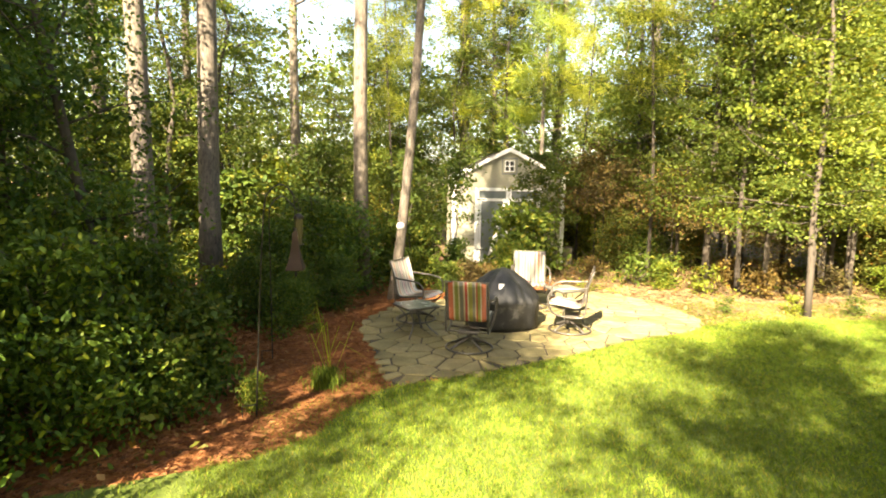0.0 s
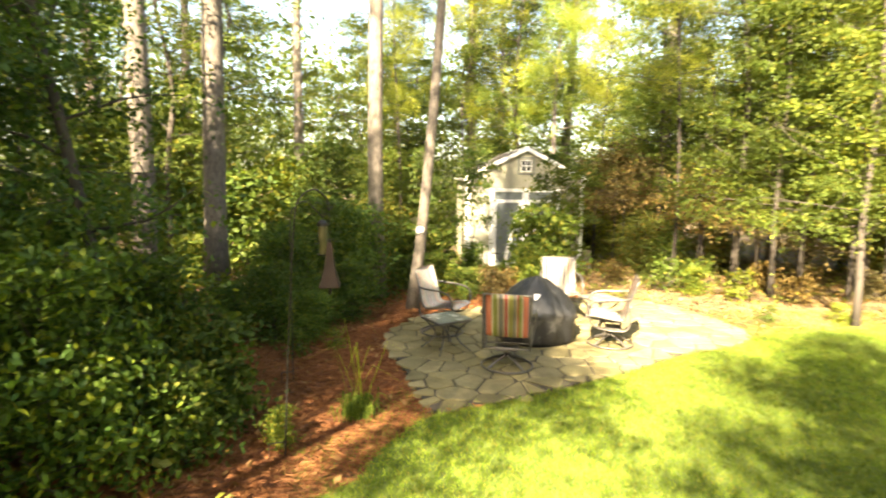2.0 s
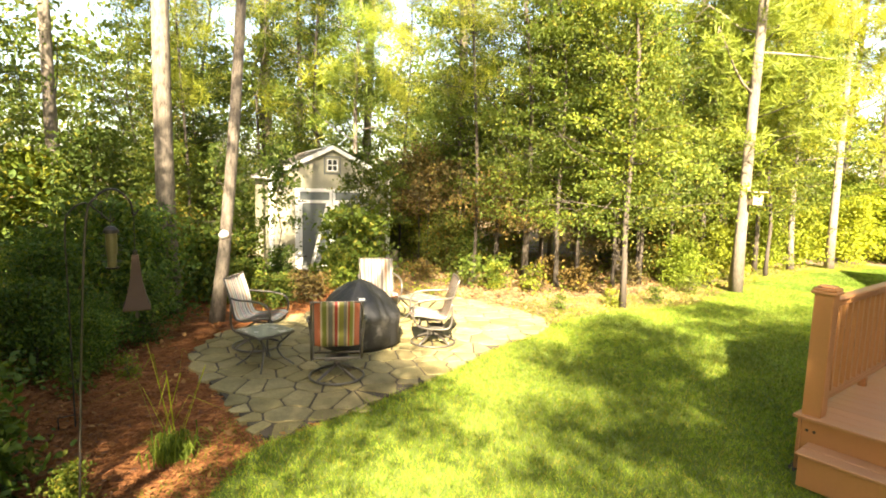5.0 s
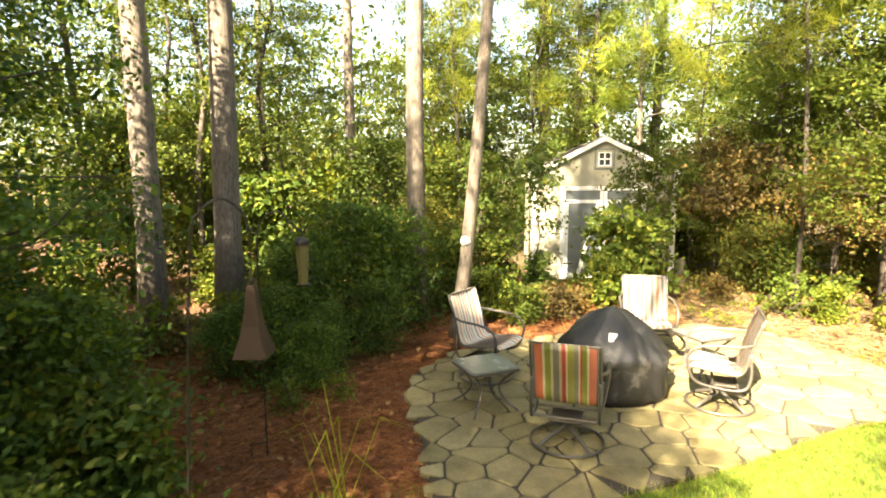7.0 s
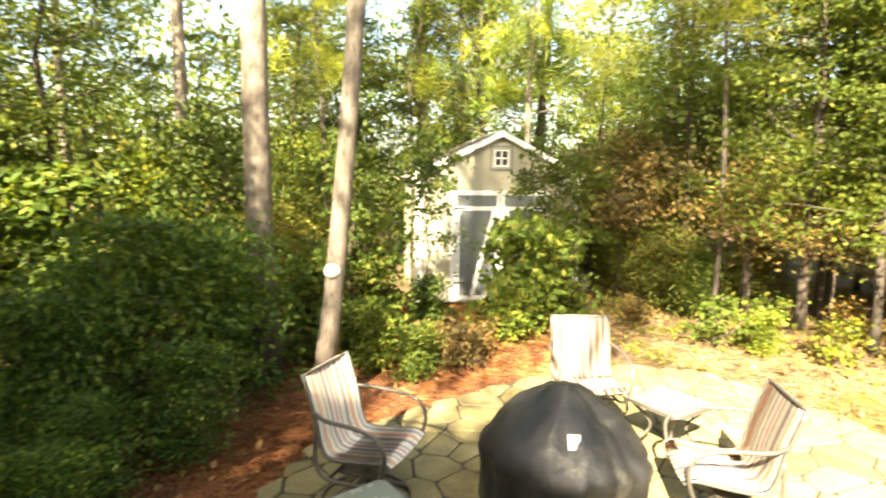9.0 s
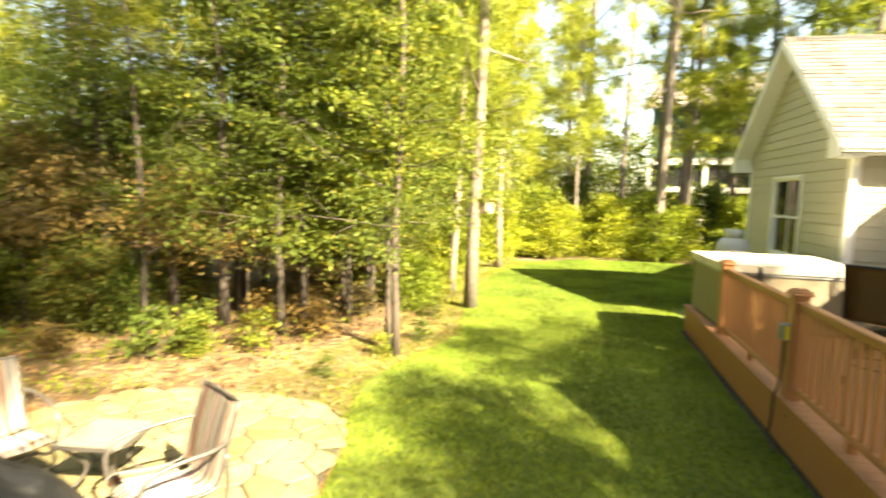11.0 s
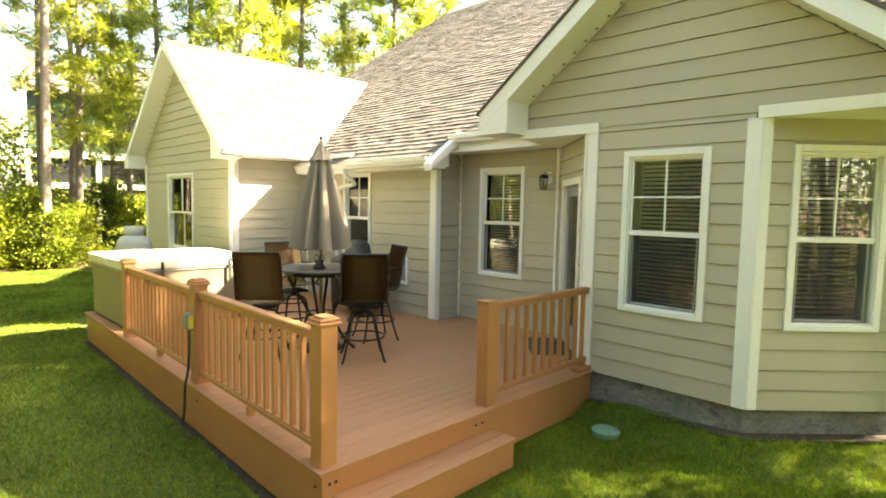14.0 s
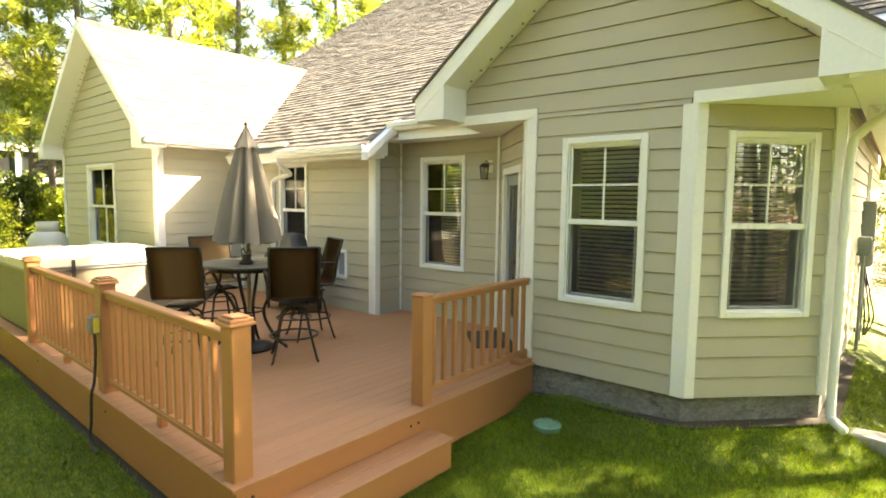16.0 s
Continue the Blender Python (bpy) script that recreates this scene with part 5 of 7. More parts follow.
    return c


def side_table():
    c = thing("side_table", "low square side table with frosted glass top and grey legs", "table", None, "side tables on the patio")
    part("top_frame", prism(rounded(-0.25, 0.25, -0.25, 0.25, 0.05), 0.40, 0.425, None, 0.006), STEEL, c)
    part("glass_top", prism(rounded(-0.23, 0.23, -0.23, 0.23, 0.04), 0.4255, 0.431), SIDEGLASS, c, "frosted greenish glass")
    for x in (-1, 1):
        for y in (-1, 1):
            part("leg", tube(curve(((x * 0.21, y * 0.21, 0.40), (x * 0.10, y * 0.10, 0.24), (x * 0.13, y * 0.13, 0.12), (x * 0.23, y * 0.23, 0.012))), 0.012, 8), STEEL, c, "", None, True)
    return c


FIRE = (1.16, -5.03)
ch = sling_chair(CLOTHSHADE, CLOTHSUN)
ch.matrix_basis = at(2.01, -4.04, PZ, 152)
copy_thing(ch, at(2.32, -5.54, PZ, 46))
copy_thing(ch, at(0.25, -5.97, PZ, -22))
copy_thing(ch, at(0.36, -4.49, PZ, -122))
st = side_table()
st.matrix_basis = at(2.55, -4.77, PZ, 15)
copy_thing(st, at(-0.09, -5.35, PZ, 10))

pit = thing("covered_fire_pit", "dome-shaped kettle grill under a dusty black vinyl cover with painted sheen", "fire pit", at(*FIRE, PZ))
bm = draped(((0.55, 0.004, 2.3), (0.57, 0.06, 2.3), (0.56, 0.18, 2.3), (0.558, 0.30, 2.2), (0.572, 0.38, 2.2), (0.578, 0.42, 2.2), (0.55, 0.475, 2.1), (0.50, 0.54, 2.1), (0.435, 0.615, 2), (0.36, 0.69, 2), (0.28, 0.75, 2), (0.19, 0.805, 2), (0.10, 0.845, 2), (0.04, 0.858, 2)), 120, 1.0, 0.010, 4)
for v in bm.verts:                                              # crumpled cloth
    p = v.co
    p = v.co = Vector((p.x * 0.93, p.y * 0.93, p.z))
    k = 0.036 * noise.noise(p * 4.5) + 0.022 * noise.noise(Vector((p.x * 12, p.y * 12, p.z * 5)))
    out = Vector((p.x, p.y, 0.35 * p.z)).normalized()
    if p.z > 0.02:
        v.co = p + out * k
part("cover", bm, COVER, pit, "", None, True)
part("label", box(-0.04, 0.04, -0.003, 0.003, -0.045, 0.045), PAPER, pit, "small white printed label", Matrix.Translation((0.155, 0.345, 0.64)) @ Matrix.Rotation(radians(-25), 4, "Z") @ Matrix.Rotation(radians(40), 4, "X"))

# ---- shed ----
SHED = at(-1.26, -10.52, -0.43, 165.7)          # its front faces local -y
SW, SD, SH, SA = 1.425, 3.2, 2.19, 2.89        # half width, depth, wall and apex height
shed = thing("garden_shed", "weathered tan garden shed with white trim and grey double doors", "shed", SHED)
bm = bmesh.new()
for pts in ([(-SW, 0, 0), (-SW, 0, SH), (0, 0, SA), (SW, 0, SH), (SW, 0, 0)],):
    slab(pts, (0, 0.05, 0), bm)
part("front_wall", bm, SHEDWALL, shed)
part("back_wall", slab([(-SW, SD, 0), (-SW, SD, SH), (0, SD, SA), (SW, SD, SH), (SW, SD, 0)], (0, -0.05, 0)), SHEDWALL, shed)
for s in (-1, 1):
    part("side_wall", box(*sorted((s * SW, s * (SW - 0.05))), 0.05, SD - 0.05, 0, SH), SHEDWALL, shed)
    part("corner_trim", box(*sorted((s * (SW + 0.012), s * (SW - 0.075))), -0.022, -0.002, 0, SH - 0.02, 0.003), TRIM, shed)
    part("corner_trim", box(*sorted((s * (SW + 0.022), s * (SW + 0.002))), -0.02, 0.07, 0, SH - 0.02, 0.003), TRIM, shed)
    g0 = [(0, -0.07, SA + 0.06), (s * (SW + 0.1), -0.07, SH + 0.01), (s * (SW + 0.1), SD + 0.1, SH + 0.01), (0, SD + 0.1, SA + 0.06)]
    rf = part("roof", slab(g0, (0, 0, -0.05)), TRIM, shed, "grey shingle roof with leaf litter")
    al, upv = Vector((0, 1 if s > 0 else -1, 0)), Vector((-s, 0, (SA + 0.05 - SH) / (SW + 0.1))).normalized()
    org = Vector(g0[1] if s > 0 else g0[2]) + Vector((0, 0, 0.003))
    L = (Vector(g0[0]) - Vector(g0[1])).length
    shingles(org, al, upv, int(L / 0.143), lambda v: [(0.0, SD + 0.17)], rf, lambda p: False, SHEDSHINGLE, rng)
    part("rake_trim", slab([(0, -0.072, SA + 0.055), (s * (SW + 0.1), -0.072, SH + 0.005), (s * (SW + 0.1), -0.072, SH - 0.085), (0, -0.072, SA - 0.04)], (0, -0.025, 0)), TRIM, shed)
part("gable_window_frame", (lambda bm: [box(a, b, -0.03, 0.0, c, d, 0.003, bm) for a, b, c, d in ((-0.17, 0.17, 2.31, 2.35), (-0.17, 0.17, 2.63, 2.67), (-0.17, -0.13, 2.35, 2.63), (0.13, 0.17, 2.35, 2.63))] and bm)(bmesh.new()), SHEDWALL, shed)
bm = bmesh.new()
for q in ((-0.20, -0.132, 2.28, 2.70), (0.132, 0.20, 2.28, 2.70), (-0.132, 0.132, 2.28, 2.348), (-0.132, 0.132, 2.632, 2.70)):
    box(q[0], q[1], -0.016, -0.002, q[2], q[3], 0.003, bm)
part("window_surround", bm, SHEDDOOR, shed, "grey painted surround")
wn2 = part("gable_window", box(-0.13, 0.13, -0.012, -0.004, 2.35, 2.63), DARKGLASS, shed, "small dark four-pane window")
bm = bmesh.new()
for q in ((-0.012, 0.012, 2.37, 2.61), (-0.11, 0.11, 2.478, 2.502), (-0.13, -0.105, 2.35, 2.63), (0.105, 0.13, 2.35, 2.63), (-0.105, 0.105, 2.35, 2.37), (-0.105, 0.105, 2.61, 2.63)):
    box(q[0], q[1], -0.024, -0.013, q[2], q[3], 0, bm)
part("muntin", bm, VINYL, wn2)
bm = bmesh.new()
for q in ((-0.86, -0.76, 0.02, 1.94), (0.76, 0.86, 0.02, 1.94), (-0.76, 0.76, 1.86, 1.94)):
    box(q[0], q[1], -0.03, 0.0, q[2], q[3], 0.003, bm)
part("door_surround", bm, TRIM, shed)
for s in (-1, 1):
    d = part("shed_door", box(*sorted((s * 0.755, s * 0.006)), -0.02, -0.002, 0.05, 1.855), SHEDDOOR, shed, "grey panel door with white braces")
    bm = bmesh.new()
    for q in ((0.006, 0.07, 0.05, 1.855), (0.07, 0.755, 1.60, 1.67), (0.07, 0.755, 0.05, 0.12), (0.70, 0.755, 0.12, 1.60)):
        box(*sorted((s * q[0], s * q[1])), -0.036, -0.021, q[2], q[3], 0, bm)
    part("door_trim", bm, TRIM, d)
    part("brace", slab([(s * 0.07, -0.034, 1.60), (s * 0.14, -0.034, 1.60), (s * 0.52, -0.034, 0.12), (s * 0.44, -0.034, 0.12)], (0, 0.012, 0)), TRIM, d)
    for z in (0.35, 1.635):
        part("hinge", box(*sorted((s * 0.60, s * 0.80)), -0.044, -0.037, z - 0.012, z + 0.012), BLACKMETAL, d)
part("floor_skid", box(-SW + 0.02, SW - 0.02, 0.03, SD - 0.05, -0.03, 0.06), DARKBARK, shed)

# ---- garden ornaments and poles ----
def shepherd_hook(x, y, h, side, label, lean=0.0):
    t = thing("shepherd_hook", label, "garden hook", at(x, y, G - 0.03, side))
    part("rod", tube(curve(((0, 0, 0.0), (lean * 0.5, 0, h * 0.55), (lean, 0, h - 0.12), (lean + 0.05, 0, h + 0.04), (lean + 0.15, 0, h + 0.10), (lean + 0.24, 0, h + 0.03), (0.33 + lean * 0.35, 0, h - 0.06), (0.36 + lean * 0.35, 0, h - 0.03)), 5), 0.007, 6), BLACKMETAL, t)
    part("ground_prong", tube(((-0.12, 0, 0.02), (-0.12, 0, 0.13), (0.0, 0, 0.13)), 0.006, 6), BLACKMETAL, t)
    return t
hook = shepherd_hook(4.46, -4.17, 1.86, 180, "thin black shepherd hook for the bird feeder")
feeder = thing("bird_feeder", "tube bird feeder with yellow seed hanging from a hook", "bird feeder", at(4.13, -4.17, 0))
part("tube", lathe(((0.044, 1.03), (0.046, 1.05), (0.046, 1.21)), 16), SEED, feeder, "clear tube full of yellow seed")
part("lid", lathe(((0.0, 1.21), (0.062, 1.21), (0.058, 1.24), (0.03, 1.268), (0.0, 1.275)), 16), BLACKMETAL, feeder)
part("lower_tube", lathe(((0.036, 0.91), (0.036, 1.03)), 14), SEED, feeder)
part("tray", lathe(((0.0, 0.89), (0.05, 0.895), (0.055, 0.91), (0.0, 0.912)), 14), BLACKMETAL, feeder)
part("hanger", tube(((0, 0, 1.27), (0, 0, 1.40)), 0.004, 5), BLACKMETAL, feeder)
for z in (0.96, 1.02, 1.1):
    part("perch", tube(((-0.08, 0, z), (0.08, 0, z)), 0.004, 5), BLACKMETAL, feeder)
near_hook = shepherd_hook(4.58, -2.55, 2.02, 184, "tall leaning black shepherd hook for the copper bell", 0.11)
bell = thing("copper_bell", "flared brown copper bell hanging from a garden hook", "garden ornament", at(4.21, -2.58, 0))
part("cone", lathe(((0.100, 0.865), (0.112, 0.87), (0.108, 0.885), (0.080, 0.95), (0.058, 1.02), (0.042, 1.10), (0.032, 1.18), (0.026, 1.215), (0.0, 1.22)), 4), COPPER, bell, "", Matrix.Rotation(radians(35), 4, "Z"))
part("finial", lathe(((0.012, 1.215), (0.014, 1.24), (0.0, 1.25)), 10), BLACKMETAL, bell)
part("hanger", tube(((0, 0, 1.245), (0, 0, 1.49)), 0.003, 5), BLACKMETAL, bell)
part("clapper", lathe(((0.0, 0.80), (0.010, 0.805), (0.013, 0.82), (0.004, 0.86), (0.0, 0.87)), 8), BLACKMETAL, bell)
# white globe on the leaning trunk, birdhouse on the pale pine
globe = thing("globe_lamp", "white round globe fixed to a tree trunk", "lamp", at(2.27, -7.16, 0.86))
part("globe", lathe(((0.0, -0.075), (0.042, -0.068), (0.072, -0.027), (0.075, 0.0), (0.061, 0.048), (0.0, 0.075)), 20), VINYL, globe, "", None, True)
part("bracket", tube(((0, 0.0, 0.0), (0.05, -0.22, -0.02)), 0.012, 6), BLACKMETAL, globe)
bh = thing("birdhouse", "small pale wooden birdhouse on a pine trunk", "birdhouse", at(-7.5, -3.6, 1.45, -35))
part("box", box(-0.11, 0.11, -0.10, 0.10, 0.0, 0.26, 0.006), BIRDWOOD, bh)
part("roof", box(-0.15, 0.15, -0.13, 0.18, 0.26, 0.285, 0.004), BIRDWOOD, bh)
part("entrance", lathe(((0.0, 0.0), (0.022, 0.0), (0.022, 0.004), (0.0, 0.004)), 12), CABLE, bh, "dark round entrance", Matrix.Translation((0, 0.104, 0.17)) @ Matrix.Rotation(radians(90), 4, "X"))
stump = thing("tree_stump", "pale cut stump leaning behind the shed corner", "stump", at(-2.95, -10.4, -0.5))
part("wood", lathe(((0.16, 0.0), (0.13, 0.1), (0.12, 0.45), (0.11, 0.47), (0.0, 0.46)), 12), PALEBARK, stump)

# ---- ground ----
LAWN = [(9.0, 14.0), (9.0, -1.2), (4.6, -1.75), (4.05, -2.05), (3.85, -2.42), (3.36, -2.91), (2.9, -2.99), (2.2, -3.10), (1.5, -3.26), (0.92, -3.40), (-0.36, -3.81), (-1.3, -3.95),
        (-1.9, -4.2), (-2.8, -4.35), (-3.6, -4.2), (-4.4, -3.95), (-5.4, -3.7), (-7.0, -3.9), (-9.5, -4.2), (-13.0, -3.9), (-16.0, -3.0), (-17.6, -1.6), (-17.9, 1.0), (-17.6, 6.0), (-17.0, 14.0)]
PATIO = [(3.27, -2.98), (2.5, -3.06), (2.19, -3.12), (1.5, -3.28), (0.92, -3.42), (0.2, -3.65), (-0.36, -3.83), (-1.36, -3.97), (-1.77, -4.15), (-2.1, -4.56), (-2.2, -5.7), (-1.9, -6.7), (-1.2, -7.2), (0.3, -7.2), (1.5, -6.9), (2.6, -6.5), (3.15, -5.8), (3.3, -5.2), (3.27, -4.5), (3.3, -3.3)]


def inside(px, py, poly):
    """Which of the points lie in the outline."""
    r = np.zeros(len(px), bool)
    for (x0, y0), (x1, y1) in zip(poly, poly[1:] + poly[:1]):
        if y0 != y1:
            r ^= ((y0 > py) != (y1 > py)) & (px < (x1 - x0) * (py - y0) / (y1 - y0) + x0)
    return r


def ground_sheet():
    """One sheet to the horizon, finer and a little uneven near the garden."""
    xs = np.concatenate([[-1500, -300, -90, -50], np.linspace(-34, 16, 101), [30, 60, 300, 1500]])
    ys = np.concatenate([[-1500, -300, -90, -50], np.linspace(-30, 20, 101), [40, 90, 300, 1500]])
    X, Y = np.meshgrid(xs, ys)
    near = (np.abs(X + 9) < 26) & (np.abs(Y + 5) < 26)
    Z = np.full(X.shape, -0.50)
    Z += np.where(near, 0.02 * np.sin(X * 1.7 + Y) * np.sin(Y * 1.3 - X * 0.6), 0)
    v = np.stack([X, Y, Z], -1).reshape(-1, 3)
    nx = len(xs)
    i = (np.arange(len(ys) - 1)[:, None] * nx + np.arange(nx - 1)[None]).ravel()
    return v, np.stack([i, i + 1, i + nx + 1, i + nx], -1)


ground = fast_mesh("ground", *ground_sheet(), SOIL)
tagged(ground, "reddish pine straw and leaf litter under the trees", "ground", kind="structure")
part_lawn = tagged(part("lawn", prism(LAWN, G - 0.08, G - 0.012), TURF, None, "green mown lawn dappled with shade"), category="lawn", kind="structure")
G_RNG = np.random.default_rng(11)


def blades(n, area, poly, holes, size, lean, width, z):
    """Upright grass blades, single triangles, thrown over an outline."""
    x0, x1, y0, y1 = area
    p = np.stack([G_RNG.uniform(x0, x1, n), G_RNG.uniform(y0, y1, n)], -1)
    ok = inside(p[:, 0], p[:, 1], poly)
    for h in holes:
        ok &= ~inside(p[:, 0], p[:, 1], h)
    p = p[ok]
    k = len(p)
    a, b = G_RNG.uniform(0, 6.283, k), G_RNG.uniform(0, 6.283, k)
    h, l = size * G_RNG.uniform(0.5, 1.2, k), lean * size * G_RNG.uniform(0.2, 1.0, k)
    v = np.zeros((k, 3, 3))
    v[:, 0] = np.stack([p[:, 0] - width * np.cos(a), p[:, 1] - width * np.sin(a), np.full(k, z)], -1)
    v[:, 1] = np.stack([p[:, 0] + width * np.cos(a), p[:, 1] + width * np.sin(a), np.full(k, z)], -1)
    v[:, 2] = np.stack([p[:, 0] + l * np.cos(b), p[:, 1] + l * np.sin(b), z + h], -1)
    return v.reshape(-1, 3), np.arange(k * 3).reshape(-1, 3)


HOUSE = [(x, y) for x, y in outline]
DECKAREA = [(DX0, 0.02), (0.06, -0.11), (0.32, -0.02), (0.32, 1.64), (0.02, 1.66), (0.02, 3.5), (DX0, 3.5)]
BARE = ([(DX0, deck_edge(DX0) - 0.06), (-5.2, deck_edge(-5.2) - 0.02), (-3.5, deck_edge(-3.5) - 0.05), (-2.0, deck_edge(-2.0) - 0.01), (-0.6, deck_edge(0) - 0.03), (0.05, -0.16), (0.05, -0.10), (DX0, 0.05)],
        [(2.6, 7.2), (3.6, 7.4), (4.2, 9.5), (4.2, 13.5), (2.6, 13.5)])
FOOTLINE = ((0.0, 3.37), (1.59, 3.37), (2.55, 4.36), (2.55, 14.0))


def bank(x, y):
    """How far the ground rises towards the foot of the house."""
    d = np.full(np.shape(x), 9.0)
    for (ax, ay), (bx, by) in zip(FOOTLINE, FOOTLINE[1:]):
        t = np.clip(((x - ax) * (bx - ax) + (y - ay) * (by - ay)) / ((bx - ax) ** 2 + (by - ay) ** 2), 0, 1)
        d = np.minimum(d, np.hypot(x - ax - t * (bx - ax), y - ay - t * (by - ay)))
    f = np.clip(1 - (d - 0.08) / 0.5, 0, 1)
    return 0.19 * np.clip(0.65 + (x - 0.05) / 1.2, 0.65, 1) * f * f * (3 - 2 * f) * np.where(x > 0.05, 1, 0)


def bank_sheet():
    xs, ys = np.linspace(0.06, 3.7, 60), np.linspace(2.35, 13.5, 120)
    X, Y = np.meshgrid(xs, ys)
    R0 = bank(X, Y)
    Z = np.where(R0 > 0.002, G - 0.011 + R0, G - 0.05) + 0.008 * np.sin(X * 9) * np.sin(Y * 7 + X)
    i = (np.arange(119)[:, None] * 60 + np.arange(59)[None]).ravel()
    return np.stack([X, Y, Z], -1).reshape(-1, 3), np.stack([i, i + 1, i + 61, i + 60], -1)


tagged(fast_mesh("lawn_bank", *bank_sheet(), TURF), "grassy bank rising to the foot of the house", "lawn", kind="structure")
FRINGE = [(0.05, 3.38), (0.05, 3.27), (0.8, 3.25), (1.45, 3.23), (1.68, 3.31), (2.54, 4.17), (2.69, 4.45), (2.67, 7.3), (2.5, 7.3), (2.5, 4.4), (1.5, 3.4)]
for pts in (*BARE, FRINGE):
    bm = prism(pts, G - 0.06, G - 0.006)
    if pts is FRINGE:
        for p in bm.verts:
            p.co.z += float(bank(p.co.x, p.co.y)) + 0.012
    tagged(part("soil_strip", bm, JOINT, None, "strip of bare dark earth along the foundation"), category="soil", kind="structure")
for area, n in (((-2.5, 5.0, -4.3, 4.3), 290000), ((-9.0, -2.5, -4.2, 0.2), 110000), ((5.0, 9.0, -2, 6), 20000), ((-18, -9.0, -4.5, 6), 170000), ((2.6, 6.0, 4.3, 9.0), 60000)):
    v, f = blades(n, area, LAWN, (HOUSE, DECKAREA, *BARE, FRINGE), 0.046, 1.1, 0.0038 if area[0] > -10 else 0.008, G - 0.014)
    foot = v.reshape(-1, 3, 3)[:, 0]
    v[:, 2] += np.repeat(bank(foot[:, 0], foot[:, 1]), 3)
    g = fast_mesh("grass", v, f, GRASS)
    tagged(g, "short green lawn grass", "grass", kind="stuff")
v, f = blades(70000, (0.05, 4.2, 0.4, 4.3), LAWN, (HOUSE, DECKAREA, *BARE, FRINGE), 0.066, 1.5, 0.0024, G - 0.014)
foot = v.reshape(-1, 3, 3)[:, 0]
v[:, 2] += np.repeat(bank(foot[:, 0], foot[:, 1]), 3)
tagged(fast_mesh("grass", v, f, SHADEGRASS), "longer grass beside the house, coloured darker for shade", "grass", kind="stuff")
EDGE = [(x, y - 0.12) for x, y in LAWN[1:16]] + [(x, y + 0.12) for x, y in LAWN[1:16]][::-1]
tagged(fast_mesh("grass", *blades(26000, (-6, 5, -4.6, -1), EDGE, (), 0.06, 1.2, 0.0035, -0.49), GRASS), "ragged longer grass along the lawn edge", "grass", kind="stuff")


NEAR_EDGE = [(x, y - 0.5) for x, y in LAWN[9:22]] + [(x, y + 0.05) for x, y in LAWN[9:22]][::-1]
tagged(fast_mesh("grass", *blades(60000, (-16.5, 2, -5.2, -1.5), NEAR_EDGE, (PATIO,), 0.055, 1.3, 0.004, -0.49), GRASS), "grass thinning out into the leaf litter", "grass", kind="stuff")
SCRUFF = [(x, y - (0.75 if x > 2.5 else 1.3)) for x, y in LAWN[2:22]] + [(x, y + 0.1) for x, y in LAWN[2:22]][::-1]
tagged(fast_mesh("grass", *blades(120000, (-16.5, 5, -6.0, -1.5), SCRUFF, (PATIO,), 0.065, 1.4, 0.004, -0.495), LEAFBRIGHT), "thin dry grass fading into the leaf litter", "grass", kind="stuff")


def strewn(n, area, keep, length, width, z, spread):
    """Flat slivers lying about: pine straw."""
    x0, x1, y0, y1 = area
    p = np.stack([G_RNG.uniform(x0, x1, n), G_RNG.uniform(y0, y1, n)], -1)
    p = p[keep(p[:, 0], p[:, 1])]
    k = len(p)
    a = G_RNG.uniform(0, 6.283, k)
    L = length * G_RNG.uniform(0.5, 1.2, k)
    d = np.stack([np.cos(a), np.sin(a)], -1) * L[:, None] / 2
    s = np.stack([-np.sin(a), np.cos(a)], -1) * width
    zz = z + G_RNG.uniform(0, spread, (k, 3))
    v = np.zeros((k, 3, 3))
    v[:, 0, :2], v[:, 1, :2], v[:, 2, :2] = p - d - s, p - d + s, p + d
    v[:, :, 2] = zz
    return v.reshape(-1, 3), np.arange(k * 3).reshape(-1, 3)


off_lawn = lambda x, y: ~inside(x, y, LAWN) & ~inside(x, y, PATIO) & ~inside(x, y, HOUSE)
tagged(fast_mesh("pine_straw", *strewn(60000, (2.6, 6.5, -7.5, -1.2), off_lawn, 0.16, 0.0022, -0.495, 0.035), STRAW), "red-brown pine straw mulch", "mulch", kind="stuff")
tagged(fast_mesh("pine_straw", *strewn(30000, (-1.2, 3, -11, -3.6), off_lawn, 0.16, 0.0018, -0.495, 0.03), STRAW), "pine straw under the trees", "mulch", kind="stuff")
tagged(fast_mesh("dry_needles", *strewn(36000, (-9, -1.0, -11, -3.6), off_lawn, 0.14, 0.0018, -0.495, 0.03), DRYSTRAW), "buff dry needles under the woodland edge", "mulch", kind="stuff")

